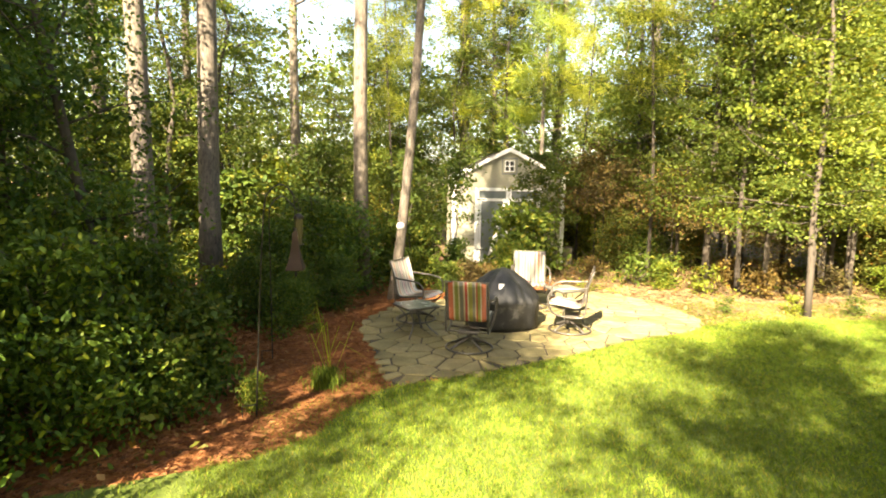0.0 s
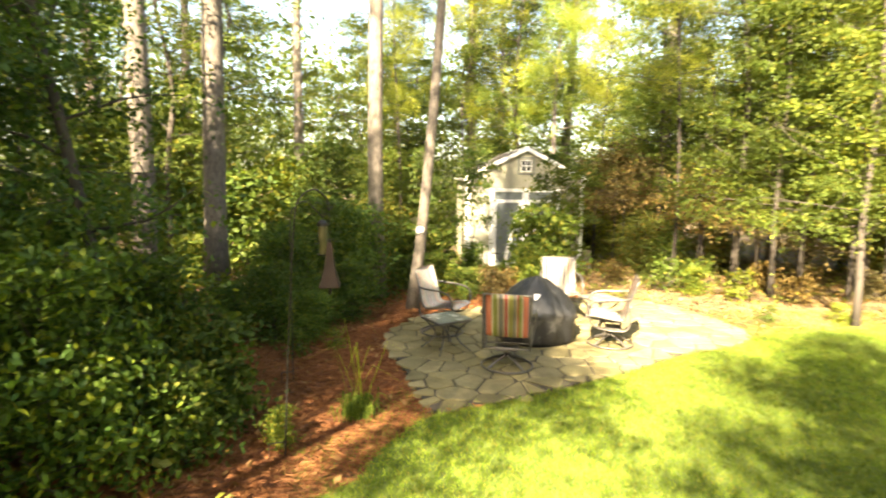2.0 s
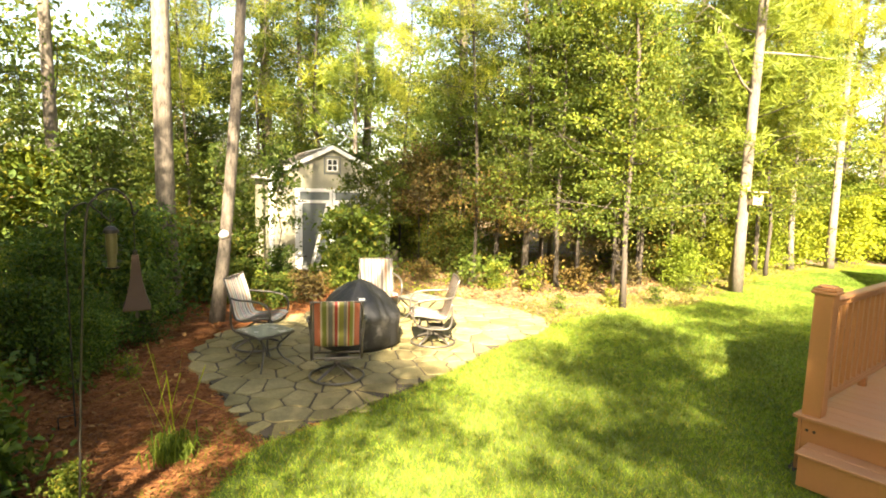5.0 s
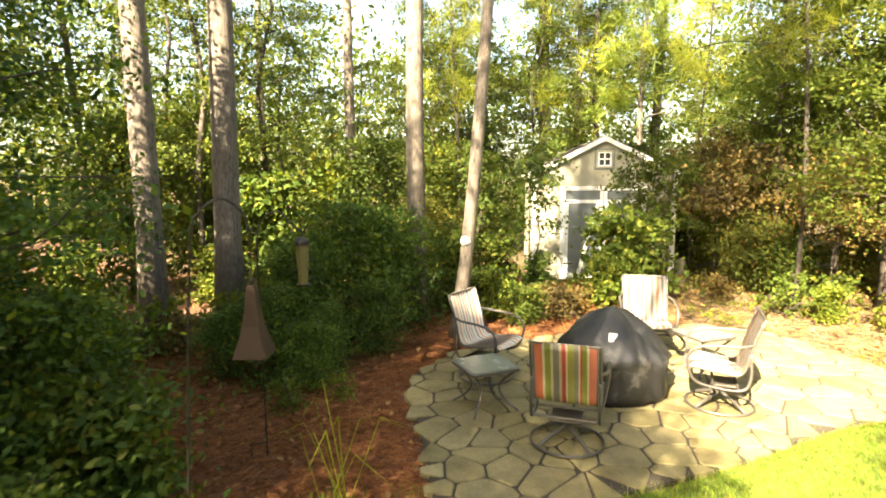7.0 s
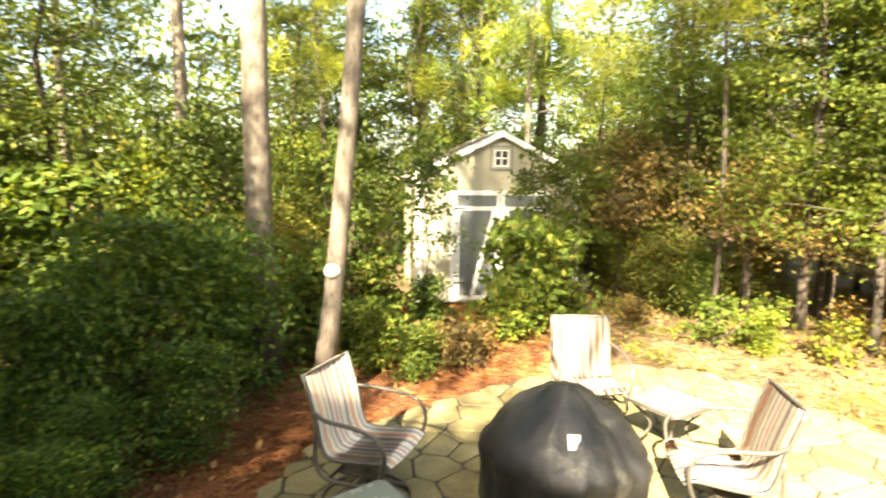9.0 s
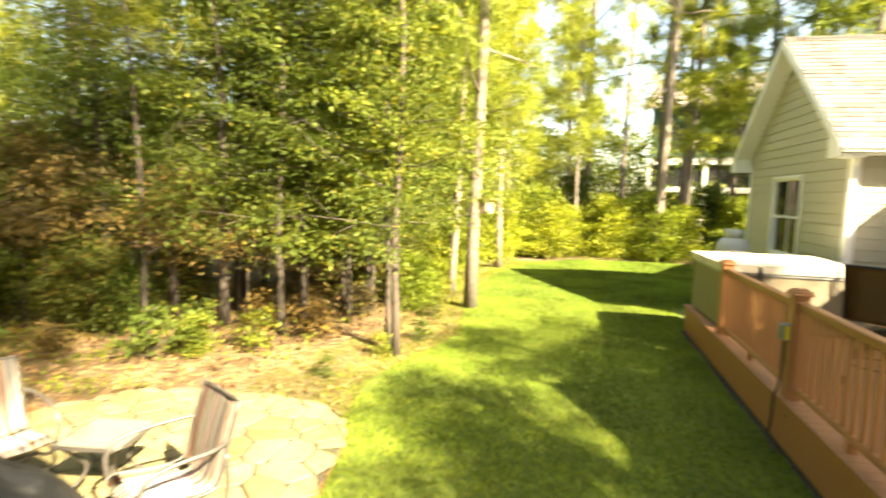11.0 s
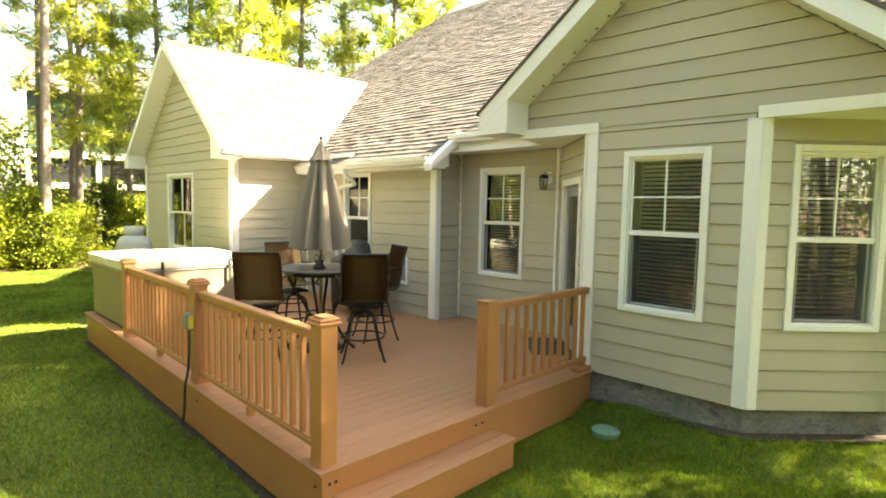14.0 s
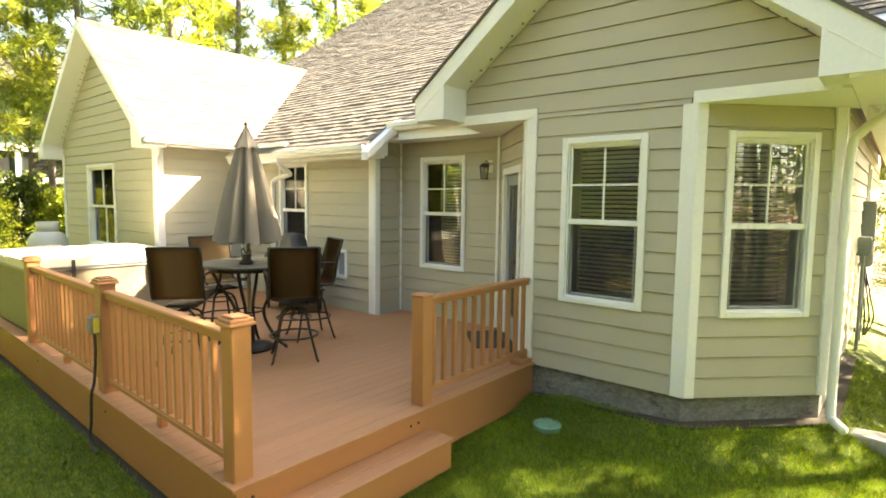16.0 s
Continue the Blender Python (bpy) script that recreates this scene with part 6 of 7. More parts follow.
# patio stones: irregular cells with sunken joints
def flagstones():
    joint = part("patio", prism([(0.66 + (x - 0.66) * 0.975, -4.9 + (y + 4.9) * 0.975) for x, y in PATIO], -0.56, -0.472), JOINT, None, "irregular flagstone patio with dark earthy joints")
    tagged(joint, category="patio", kind="structure")
    r = random.Random(8)
    seeds = []
    x0, x1, y0, y1 = -2.5, 3.5, -7.4, -2.7
    s = 0.30
    ny = int((y1 - y0) / s) + 1
    for j in range(ny):
        for i in range(int((x1 - x0) / s) + 1):
            seeds.append((x0 + (i + 0.5 * (j % 2) + r.uniform(-0.5, 0.5)) * s * 1.1, y0 + (j + r.uniform(-0.5, 0.5)) * s * 0.95))
    arr = np.array(seeds)
    ok = inside(arr[:, 0], arr[:, 1], PATIO)
    for i, (cx, cy) in enumerate(seeds):
        poly = [(cx - 0.6, cy - 0.6), (cx + 0.6, cy - 0.6), (cx + 0.6, cy + 0.6), (cx - 0.6, cy + 0.6)]
        for k, (ox, oy) in enumerate(seeds):
            if k == i or (ox - cx) ** 2 + (oy - cy) ** 2 > 1.4:
                continue
            nx, ny_ = ox - cx, oy - cy
            l = math.hypot(nx, ny_)
            nx, ny_ = nx / l, ny_ / l
            lim = l / 2 - 0.010
            out = []
            for a, b in zip(poly, poly[1:] + poly[:1]):
                da, db = (a[0] - cx) * nx + (a[1] - cy) * ny_ - lim, (b[0] - cx) * nx + (b[1] - cy) * ny_ - lim
                if da <= 0:
                    out.append(a)
                if da * db < 0:
                    t = da / (da - db)
                    out.append((a[0] + (b[0] - a[0]) * t, a[1] + (b[1] - a[1]) * t))
            poly = out
            if len(poly) < 3:
                break
        if len(poly) < 3:
            continue
        if not ok[i]:
            held = [p for p in poly if inside(np.array([p[0]]), np.array([p[1]]), PATIO)[0]]
            if len(held) < 2:
                continue
            cx, cy = sum(p[0] for p in held) / len(held), sum(p[1] for p in held) / len(held)
            if not inside(np.array([cx]), np.array([cy]), PATIO)[0]:
                continue
        cut = []
        for x, y in poly:                                # trim at the patio's edge
            f = 1.0
            while f > 0.2 and not inside(np.array([cx + (x - cx) * f]), np.array([cy + (y - cy) * f]), PATIO)[0]:
                f -= 0.04
            cut.append((cx + (x - cx) * f, cy + (y - cy) * f))
        poly = cut
        q = []
        for a, b in zip(poly, poly[1:] + poly[:1]):     # soften the corners
            q += [(a[0] * 0.9 + b[0] * 0.1, a[1] * 0.9 + b[1] * 0.1), (a[0] * 0.1 + b[0] * 0.9, a[1] * 0.1 + b[1] * 0.9)]
        top = PZ + r.uniform(-0.008, 0.0)
        bm = bmesh.new()
        lo = [bm.verts.new((x, y, -0.5)) for x, y in q]
        mi = [bm.verts.new((x, y, top - 0.012)) for x, y in q]
        hi = [bm.verts.new((cx + (x - cx) * 0.965, cy + (y - cy) * 0.965, top + r.uniform(-0.004, 0.001))) for x, y in q]
        n = len(q)
        for j in range(n):
            bm.faces.new((lo[j], lo[(j + 1) % n], mi[(j + 1) % n], mi[j]))
            bm.faces.new((mi[j], mi[(j + 1) % n], hi[(j + 1) % n], hi[j]))
        bm.faces.new(hi)
        part("flagstone", bm, STONE, joint)


flagstones()

# ---- plants ----
def leaves(centres, size, r, droop=0.25, width=0.30, flat=0.0, oval=False):
    """Folded leaves at the centres, four-cornered or, near the camera, oval with six corners."""
    k = len(centres)
    d = r.normal(size=(k, 3))
    d[:, 2] -= droop
    d /= np.linalg.norm(d, axis=1)[:, None]
    n = r.normal(size=(k, 3))
    n[:, 2] += flat
    s = np.cross(d, n)
    s /= np.linalg.norm(s, axis=1)[:, None] + 1e-6
    L = (size * r.uniform(0.6, 1.25, k))[:, None]
    up = np.cross(s, d)
    if oval:
        v = np.zeros((k, 6, 3))
        v[:, 0], v[:, 3] = centres, centres + d * L - up * L * 0.05
        for i, (along, side) in enumerate(((0.28, 0.85), (0.66, 1.0))):
            v[:, 1 + i] = centres + d * L * along + s * L * width * side + up * L * 0.07
            v[:, 5 - i] = centres + d * L * along - s * L * width * side + up * L * 0.07
        return v.reshape(-1, 3), np.arange(k * 6).reshape(-1, 6)
    v = np.zeros((k, 4, 3))
    v[:, 0] = centres
    v[:, 1] = centres + d * L * 0.45 + s * L * width + up * L * 0.06
    v[:, 2] = centres + d * L
    v[:, 3] = centres + d * L * 0.45 - s * L * width + up * L * 0.06
    return v.reshape(-1, 3), np.arange(k * 4).reshape(-1, 4)


def limbs_of(r, height, base, count, reach, rise, trunk, thick):
    """Limbs with twigs; gives the lines to draw and the spots where leaves gather."""
    lines, spots = [], []
    for i in range(count):
        t = base + (0.97 - base) * (i + r.random()) / count
        p = trunk(t)
        a = i * 2.4 + r.uniform(-0.6, 0.6)
        taper = 1 - ((t - base) / (1 - base)) * 0.65
        L = reach * taper * r.uniform(0.6, 1.15)
        d = np.array([math.cos(a), math.sin(a), rise * r.uniform(0.3, 1.3)])
        d /= np.linalg.norm(d)
        q = [np.array(p)]
        for s in range(4):
            d = d + r.normal(size=3) * 0.18 + np.array([0, 0, 0.05])
            d /= np.linalg.norm(d)
            q.append(q[-1] + d * L / 4)
        lines.append((q, thick * (0.20 * taper + 0.08)))
        for s in range(1, 5):
            for _ in range(2):
                e = r.normal(size=3) * np.array([1, 1, 0.5])
                e /= np.linalg.norm(e)
                tip = q[s] + e * L * 0.30 * r.uniform(0.5, 1.2)
                spots.append(tip)
                if r.random() < 0.4:
                    lines.append(([q[s], q[s] * 0.45 + tip * 0.55 + r.normal(size=3) * 0.03, tip], thick * 0.09))
    return lines, np.array(spots)


def tree(name, label, seed, height, radius, base, count, reach, rise, n, size, spread, bark, leaf, bend=0.25, width=0.30, sides=7, lean=(0, 0), oval=False):
    """A tapered, slightly bent trunk with limbs and a loose crown."""
    r = np.random.default_rng(seed)
    w = r.normal(size=(6, 2)) * bend * 0.3
    w[0] = 0

    def trunk(t):
        i = min(4, int(t * 5))
        f = t * 5 - i
        q = w[i] * (1 - f) + w[i + 1] * f
        return np.array([q[0] * t + lean[0] * t, q[1] * t + lean[1] * t, height * t])
    t = thing(name, label, "tree" if "shrub" not in name else "shrub")
    steps = [trunk(i / 10) for i in range(11)]
    lines, spots = limbs_of(r, height, base, count, reach, rise, trunk, radius)
    bm = tube([tuple(p) for p in steps], [radius * (1.25 if i == 0 else (1 - 0.75 * i / 10)) for i in range(11)], max(sides, 8))
    part("trunk", bm, bark, t, "", None, True)
    bm = bmesh.new()
    for q, th in lines:
        tube([tuple(p) for p in q], [max(0.004, th * (1 - 0.7 * i / (len(q) - 1))) for i in range(len(q))], 5, bm)
    tagged(part("bough", bm, bark, t, "", None, True), kind="stuff")
    full = r.uniform(0.08, 1.0, len(spots)) ** 2.6                # some sprays are thick, some thin
    tilt = r.normal(size=(len(spots), 2)) * 0.25
    pick = r.choice(len(spots), n, p=full / full.sum())
    c = r.normal(size=(n, 3)) * spread * np.array([1.45, 1.45, 0.30])
    c[:, 2] += c[:, 0] * tilt[pick, 0] + c[:, 1] * tilt[pick, 1] - 0.5 * (c[:, 0] ** 2 + c[:, 1] ** 2)
    c += spots[pick]
    v, f = leaves(c, size, r, width=width, flat=0.9, oval=oval)
    fast_mesh("crown", v, f, leaf, t)
    return t


def pine(name, label, seed, height, radius, base, count, reach, tufts, bark=None, lean=(0, 0), per=22, needle=0.27, wide=0.034):
    """A tall bare trunk with tufts of long needles at the ends of its limbs."""
    r = np.random.default_rng(seed)
    t = thing(name, label, "tree")

    def trunk(k):
        return np.array([lean[0] * k + 0.1 * math.sin(k * 5 + seed), lean[1] * k + 0.08 * math.sin(k * 4 + seed * 2), height * k])
    steps = [trunk(i / 12) for i in range(13)]
    bm = tube([tuple(p) for p in steps], [radius * (1.25 if i == 0 else 1 - 0.6 * i / 12) for i in range(13)], 12)
    part("trunk", bm, bark or BARK, t, "", None, True)
    lines, spots = limbs_of(r, height, base, count, reach, 0.35, trunk, radius)
    bm = bmesh.new()
    for q, th in lines:
        tube([tuple(p) for p in q], [max(0.006, th * (1 - 0.7 * i / (len(q) - 1))) for i in range(len(q))], 5, bm)
    tagged(part("bough", bm, bark or BARK, t, "", None, True), kind="stuff")
    sel = spots[r.integers(0, len(spots), tufts)] + r.normal(size=(tufts, 3)) * 0.12
    c = np.repeat(sel, per, axis=0) + r.normal(size=(tufts * per, 3)) * 0.035
    v, f = leaves(c, needle, r, droop=-0.2, width=wide)
    fast_mesh("crown", v, f, NEEDLE, t)
    return t


def put(ob, x, y, z=-0.5, turn=0.0, size=1.0, tilt=0.0):
    return pose(x, y, z, tilt, 0, turn) @ Matrix.Diagonal((size, size, size, 1))


def plant(ob, places, first=True):
    """Sets the first at its place and copies for the rest: (x, y, turn, size)."""
    for i, (x, y, turn, size) in enumerate(places):
        if i == 0 and first:
            ob.matrix_basis = put(ob, x, y, -0.5, turn, size)
        else:
            c = copy_thing(ob, pose(x, y, -0.5, 0, 0, turn))
            c.scale = (size, size, size)


TALL = "tall pine with a straight scaly trunk"
# trunks near the patio, each where it stands
for seed, x, y, rad, h, bark, lean in (
    (1, 2.72, -8.29, 0.15, 17, BARK, (0.1, 0)), (2, 5.47, -7.96, 0.19, 18, BARK, (0.1, 0)), (3, 6.58, -8.01, 0.18, 18, BARK, (0.3, 0)),
    (5, -2.28, -17.26, 0.20, 19, BARK, (0, 0.2)), (8, 6.54, -13.5, 0.12, 18, BARK, (0.2, 0.2)), (6, -7.6, -3.84, 0.12, 16, PALEBARK, (0.4, 0.1)), (7, -14.3, -4.15, 0.11, 17, PALEBARK, (0.2, 0)), (9, -18.6, 1.45, 0.16, 18, PALEBARK, (0.3, 0.1))):
    p = pine("pine_tree", TALL, seed, h, rad, 0.24 if seed in (6, 7) else 0.45, 18, 2.3 if seed in (6, 7) else 2.6, 760 if seed in (6, 7) else 300, bark, lean)
    p.matrix_basis = pose(x, y, -0.5)
p = pine("pine_tree", "slender leaning pine beside the shed", 4, 13, 0.095, 0.5, 12, 1.6, 160, BARK, (-1.3, 0.2))
p.matrix_basis = pose(2.46, -7.3, -0.5)

P1 = pine("pine_tree", TALL, 21, 17, 0.16, 0.40, 18, 2.6, 330)
plant(P1, ((-22.3, 2.0, 0, 1.0), (-25, -1, 80, 1.1), (-20.5, 5.5, 160, 0.9), (-28, 4, 240, 1.05), (-6.5, -12, 40, 1.0), (3.8, -15, 120, 1.0), (8.5, -13, 200, 1.0), (-15, -9, 300, 1.0), (-30, 12, 20, 1.1), (-20, 14, 70, 1.0), (-5.5, -16, 10, 1.0), (-8, 28, 100, 1.1), (-15, 26, 10, 1.0), (-2, 30, 50, 1.1), (4, 28, 170, 1.0)))
P2 = pine("pine_tree", TALL, 22, 15, 0.13, 0.35, 18, 2.4, 330)
plant(P2, ((-24, 8.5, 0, 1.0), (-19.5, 9.5, 50, 1.05), (-27, 1, 100, 1.0), (-12, -13, 150, 1.0), (6.5, -18, 200, 1.0), (-3, -19, 250, 1.0), (12, -9, 0, 1.0), (-22, -6, 90, 1.0), (-26, 18, 150, 1.1), (-12, 27, 60, 1.15), (-19, 20, 20, 1.05)))

P3 = pine("pine_tree", "tall pine with bright yellow-green needle clumps", 23, 15, 0.14, 0.28, 22, 2.5, 420, None, (0, 0), 16, 0.42, 0.06)
plant(P3, ((-15.2, 6.5, 0, 1.0), (-17.5, 10.0, 80, 1.1), (-20.5, 2.8, 160, 1.0), (-19.0, 6.3, 240, 1.1), (-22.5, 11.5, 40, 1.1), (-14.6, 12.5, 120, 1.1), (-17.0, 16.5, 200, 1.15), (-23.5, -2.0, 300, 1.0), (-9.5, 27, 10, 1.1), (-5.0, 29, 90, 1.15), (-12.0, 22.5, 180, 1.1), (-20.5, -4.6, 270, 1.0), (0.5, 30.5, 20, 1.1), (-26.0, 6.0, 130, 1.1)))
BROAD = "slender broadleaf woodland tree with yellow-green leaves"
B1 = tree("broadleaf_tree", BROAD, 31, 7.5, 0.055, 0.22, 22, 1.9, 0.2, 12000, 0.068, 0.17, DARKBARK, LEAFBRIGHT, bend=0.7)
B2 = tree("broadleaf_tree", BROAD, 32, 9.5, 0.07, 0.20, 20, 2.2, 0.25, 12500, 0.075, 0.19, DARKBARK, LEAF, bend=0.9)
B3 = tree("broadleaf_tree", "woodland tree with fresh green leaves", 33, 6.5, 0.05, 0.25, 18, 1.8, 0.2, 11000, 0.068, 0.17, DARKBARK, LEAF, bend=0.7)
R = random.Random(77)


def scatter(n, area, clear):
    out = []
    tries = 0
    while len(out) < n and tries < 4000:
        tries += 1
        x, y = R.uniform(area[0], area[1]), R.uniform(area[2], area[3])
        if any((x - a) ** 2 + (y - b) ** 2 < c * c for a, b, c in clear) or any((x - a) ** 2 + (y - b) ** 2 < 1.0 for a, b, *_ in out):
            continue
        out.append((x, y, R.uniform(0, 360), R.uniform(0.8, 1.2)))
    return out


KEEP = [(0.6, -5, 3.6), (-1.1, -11.4, 3.0), (3.2, -1, 4.2)]
plant(B1, [(-4.05, -4.35, 10, 1.0), (-5.2, -6.3, 60, 0.9)] + scatter(12, (-16, -3.4, -9.5, -5.0), KEEP))
plant(B2, [(-10.6, -5.6, 0, 1.0), (-6.48, -8.23, 70, 0.9)] + scatter(9, (-16, -2.8, -14, -7), KEEP) + [p for p in scatter(9, (2, 12, -17, -9.5), KEEP) if not 2.6 < p[0] < 5.0] + [(-3.3, -15.4, 30, 1.15), (3.6, -17.0, 50, 0.62), (2.3, -16.2, 140, 0.6), (4.4, -15.6, 250, 0.5)] + scatter(7, (-6, 2, -19, -14.2), KEEP) + scatter(2, (-27, -22, -9, 0), KEEP))
plant(B3, [(-4.9, -8.6, 0, 1.0), (-4.3, -4.55, 200, 0.85), (-6.6, -5.6, 40, 0.95), (-10.8, -4.5, 120, 1.0)] + scatter(7, (-14, -3, -10, -5.6), KEEP) + [p for p in scatter(6, (-1.5, 9, -18, -12.5), KEEP) if not 2.0 < p[0] < 5.0])

SHRUB = "dense dark evergreen shrub at the edge of the pine straw"
S1 = tree("shrub", SHRUB, 41, 1.9, 0.03, 0.03, 22, 0.95, 0.6, 6400, 0.074, 0.16, DARKBARK, LEAFDARK, bend=0.3, width=0.24, oval=True)
plant(S1, [(3.9, -7.3, 0, 0.98), (4.5, -6.7, 70, 0.72), (3.2, -7.9, 210, 0.9), (3.5, -6.6, 20, 0.5), (4.1, -6.1, 100, 0.42), (6.3, -5.6, 280, 0.5), (7.3, -4.0, 30, 0.95), (6.4, -3.4, 120, 1.0), (8.2, -2.2, 200, 1.1), (7.2, -1.4, 250, 1.1), (5.7, -3.5, 50, 0.8), (6.0, -2.3, 100, 0.9), (6.7, -0.9, 10, 0.9), (4.4, -7.9, 35, 0.75), (4.65, -5.8, 140, 0.55), (4.2, -5.6, 10, 0.38), (5.15, -6.0, 220, 0.42)])
S2 = tree("shrub", "loose shrub with large fresh green leaves", 42, 1.7, 0.025, 0.05, 20, 0.8, 0.7, 1900, 0.14, 0.15, DARKBARK, LEAFFRESH, bend=0.3, width=0.25, oval=True)
plant(S2, [(-0.7, -8.85, 0, 0.95), (-0.35, -8.45, 200, 0.5), (-1.45, -9.1, 130, 0.85), (1.3, -7.6, 20, 0.34), (1.65, -8.0, 250, 0.42), (1.0, -8.0, 330, 0.3), (0.6, -9.05, 60, 0.5), (1.3, -9.15, 110, 0.7), (-3.9, -8.6, 170, 0.6), (5.45, -3.3, 220, 0.6), (5.3, -2.6, 20, 0.45), (5.1, -3.2, 130, 0.55), (2.1, -8.7, 40, 0.75), (-3.2, -6.9, 10, 0.34), (-0.75, -9.0, 30, 0.42), (1.75, -8.3, 80, 0.45), (2.9, -8.6, 200, 0.7), (5.5, -11.8, 90, 1.3), (6.2, -9.9, 60, 0.6), (4.6, -9.6, 0, 0.6), (7.9, -8.6, 130, 0.7), (9.5, -9.5, 200, 1.1), (4.2, -13.5, 300, 1.5), (4.62, -2.72, 120, 0.2)])
S3 = tree("shrub", "yellowish undergrowth bush at the wood's edge", 43, 1.5, 0.02, 0.03, 20, 0.9, 0.6, 6500, 0.072, 0.16, DARKBARK, LEAFWARM, bend=0.3)
plant(S3, scatter(6, (-15, -7.5, -7.5, -5.6), KEEP) + scatter(7, (-9, -3.4, -10.5, -7.6), KEEP)[:3] + [(8.8, -6.4, 60, 0.9), (2.5, -10.9, 50, 1.1)])
S6 = tree("shrub", "small yellow-green seedling in the leaf litter", 46, 0.55, 0.008, 0.05, 10, 0.32, 0.7, 300, 0.075, 0.07, DARKBARK, LEAFBRIGHT, bend=0.2, oval=True)
plant(S6, [(-3.4, -7.1, 0, 1.2), (-2.9, -4.9, 40, 0.5), (-3.9, -4.5, 130, 0.6), (-4.9, -4.2, 200, 0.6), (-6.6, -4.4, 280, 0.7), (-7.6, -4.5, 300, 1.0), (-2.9, -7.4, 330, 1.2), (-3.7, -6.3, 20, 1.0), (5.6, -7.6, 50, 1.1), (6.2, -7.0, 80, 1.2), (6.9, -6.4, 120, 1.0), (5.1, -8.3, 150, 1.1), (7.4, -7.4, 190, 1.2), (3.9, -5.2, 210, 0.5), (4.4, -5.0, 260, 0.6)])
FE = tree("dead_fern", "low clump of withered orange-brown fern", 48, 0.5, 0.008, 0.05, 12, 0.38, 0.8, 700, 0.07, 0.08, DARKBARK, LEAFRUST, bend=0.2)
plant(FE, ((0.64, -7.8, 0, 1.0), (0.95, -8.15, 80, 0.9), (0.3, -8.1, 160, 0.8), (-2.6, -8.6, 240, 0.8), (-4.6, -5.8, 30, 0.9), (-5.4, -6.4, 110, 1.1), (-4.9, -6.9, 200, 1.0), (-6.3, -5.7, 290, 1.0), (5.9, -7.0, 60, 1.0), (6.6, -6.9, 150, 0.9)))
S4 = tree("shrub", "bushy woodland shrub in fresh green", 44, 3.0, 0.035, 0.04, 28, 1.3, 0.6, 6500, 0.10, 0.18, DARKBARK, LEAF, bend=0.3)
# the last nine copies are unseen, added for window reflections and shade
plant(S4, scatter(4, (-17, -5, -9.5, -7.6), KEEP) + scatter(5, (-24, -21, -7, 11), KEEP) + [(10.5, -8.5, 150, 1.2), (3.4, -11.5, 0, 1.0), (8, -11.0, 40, 1.1), (7.2, -14.0, 200, 1.1), (1.5, -13.8, 200, 1.0), (-3.6, -13.5, 280, 1.0), (-3.9, -11.6, 20, 0.9), (-5.2, -10.2, 70, 1.0), (-2.2, -15.0, 130, 1.1), (0.3, -15.6, 200, 1.1), (-6.0, -12.5, 250, 1.1), (7.0, -12.5, 10, 1.2), (9.8, -3.5, 0, 1.3), (10.8, 0.5, 70, 1.2), (11.5, 4.2, 100, 1.3), (11.2, 7.4, 150, 1.3), (11.6, -6.5, 30, 1.4), (12.4, -1.4, 60, 1.4), (12.0, 11.0, 200, 1.4), (6.4, 10.4, 60, 1.4), (5.3, 8.7, 140, 1.15)])
S5 = tree("shrub", "yellow-green bush at the far end of the lawn, tinted as if sunlit", 45, 2.2, 0.025, 0.03, 24, 1.15, 0.6, 6500, 0.105, 0.17, DARKBARK, LEAFSUN, bend=0.3)
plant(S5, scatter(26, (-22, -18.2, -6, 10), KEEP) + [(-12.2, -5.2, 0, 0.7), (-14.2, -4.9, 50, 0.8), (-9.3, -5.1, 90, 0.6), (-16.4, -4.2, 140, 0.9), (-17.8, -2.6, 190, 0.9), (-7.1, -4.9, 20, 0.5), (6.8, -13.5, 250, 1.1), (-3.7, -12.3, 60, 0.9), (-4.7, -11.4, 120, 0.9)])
RU = tree("dead_sapling", "small dead tree with rusty brown leaves in the woods", 47, 2.9, 0.02, 0.5, 14, 1.45, 0.1, 3000, 0.085, 0.18, DARKBARK, LEAFRUST)
# the last three, low copies stand for brown twigs and shadow under trees
plant(RU, ((-3.5, -9.7, 0, 1.0), (-4.3, -8.0, 110, 0.85), (-3.6, -10.2, 200, 1.1), (-5.6, -6.6, 90, 0.55), (-5.2, -7.4, 250, 0.75), (-6.2, -7.2, 130, 0.7)))
# unseen shade trees by the side of the house, added to dapple the garden
SH = tree("broadleaf_tree", "tall broadleaf tree beside the house", 51, 12, 0.15, 0.38, 16, 2.5, 0.35, 8500, 0.12, 0.24, PALEBARK, LEAF)
plant(SH, ((11.2, 2.6, 0, 1.0), (8.4, 8.9, 100, 0.95), (5.2, 9.7, 200, 1.12), (4.4, 11.6, 20, 1.1), (5.7, 11.2, 60, 0.66), (5.2, 13.4, 130, 0.7), (6.3, 9.4, 250, 0.62), (10.6, -0.4, 300, 0.95), (12.8, 1.6, 150, 1.0), (13.5, 6.0, 20, 0.9), (12.6, -6.0, 70, 0.9), (13.8, -2.5, 110, 0.9), (6.5, 8.2, 40, 0.95)))
# TC2 and TC3 are unseen too: high crowns set to block the sun
TC2 = tree("broadleaf_tree", "unseen tall leaning tree added to shade the woods and shed", 54, 17, 0.085, 0.62, 18, 3.2, 0.3, 5600, 0.15, 0.34, PALEBARK, LEAF, lean=(-2.9, 2.9))
plant(TC2, ((9.0, 1.2, 0, 1.0), (11.6, 2.6, 60, 1.0)))
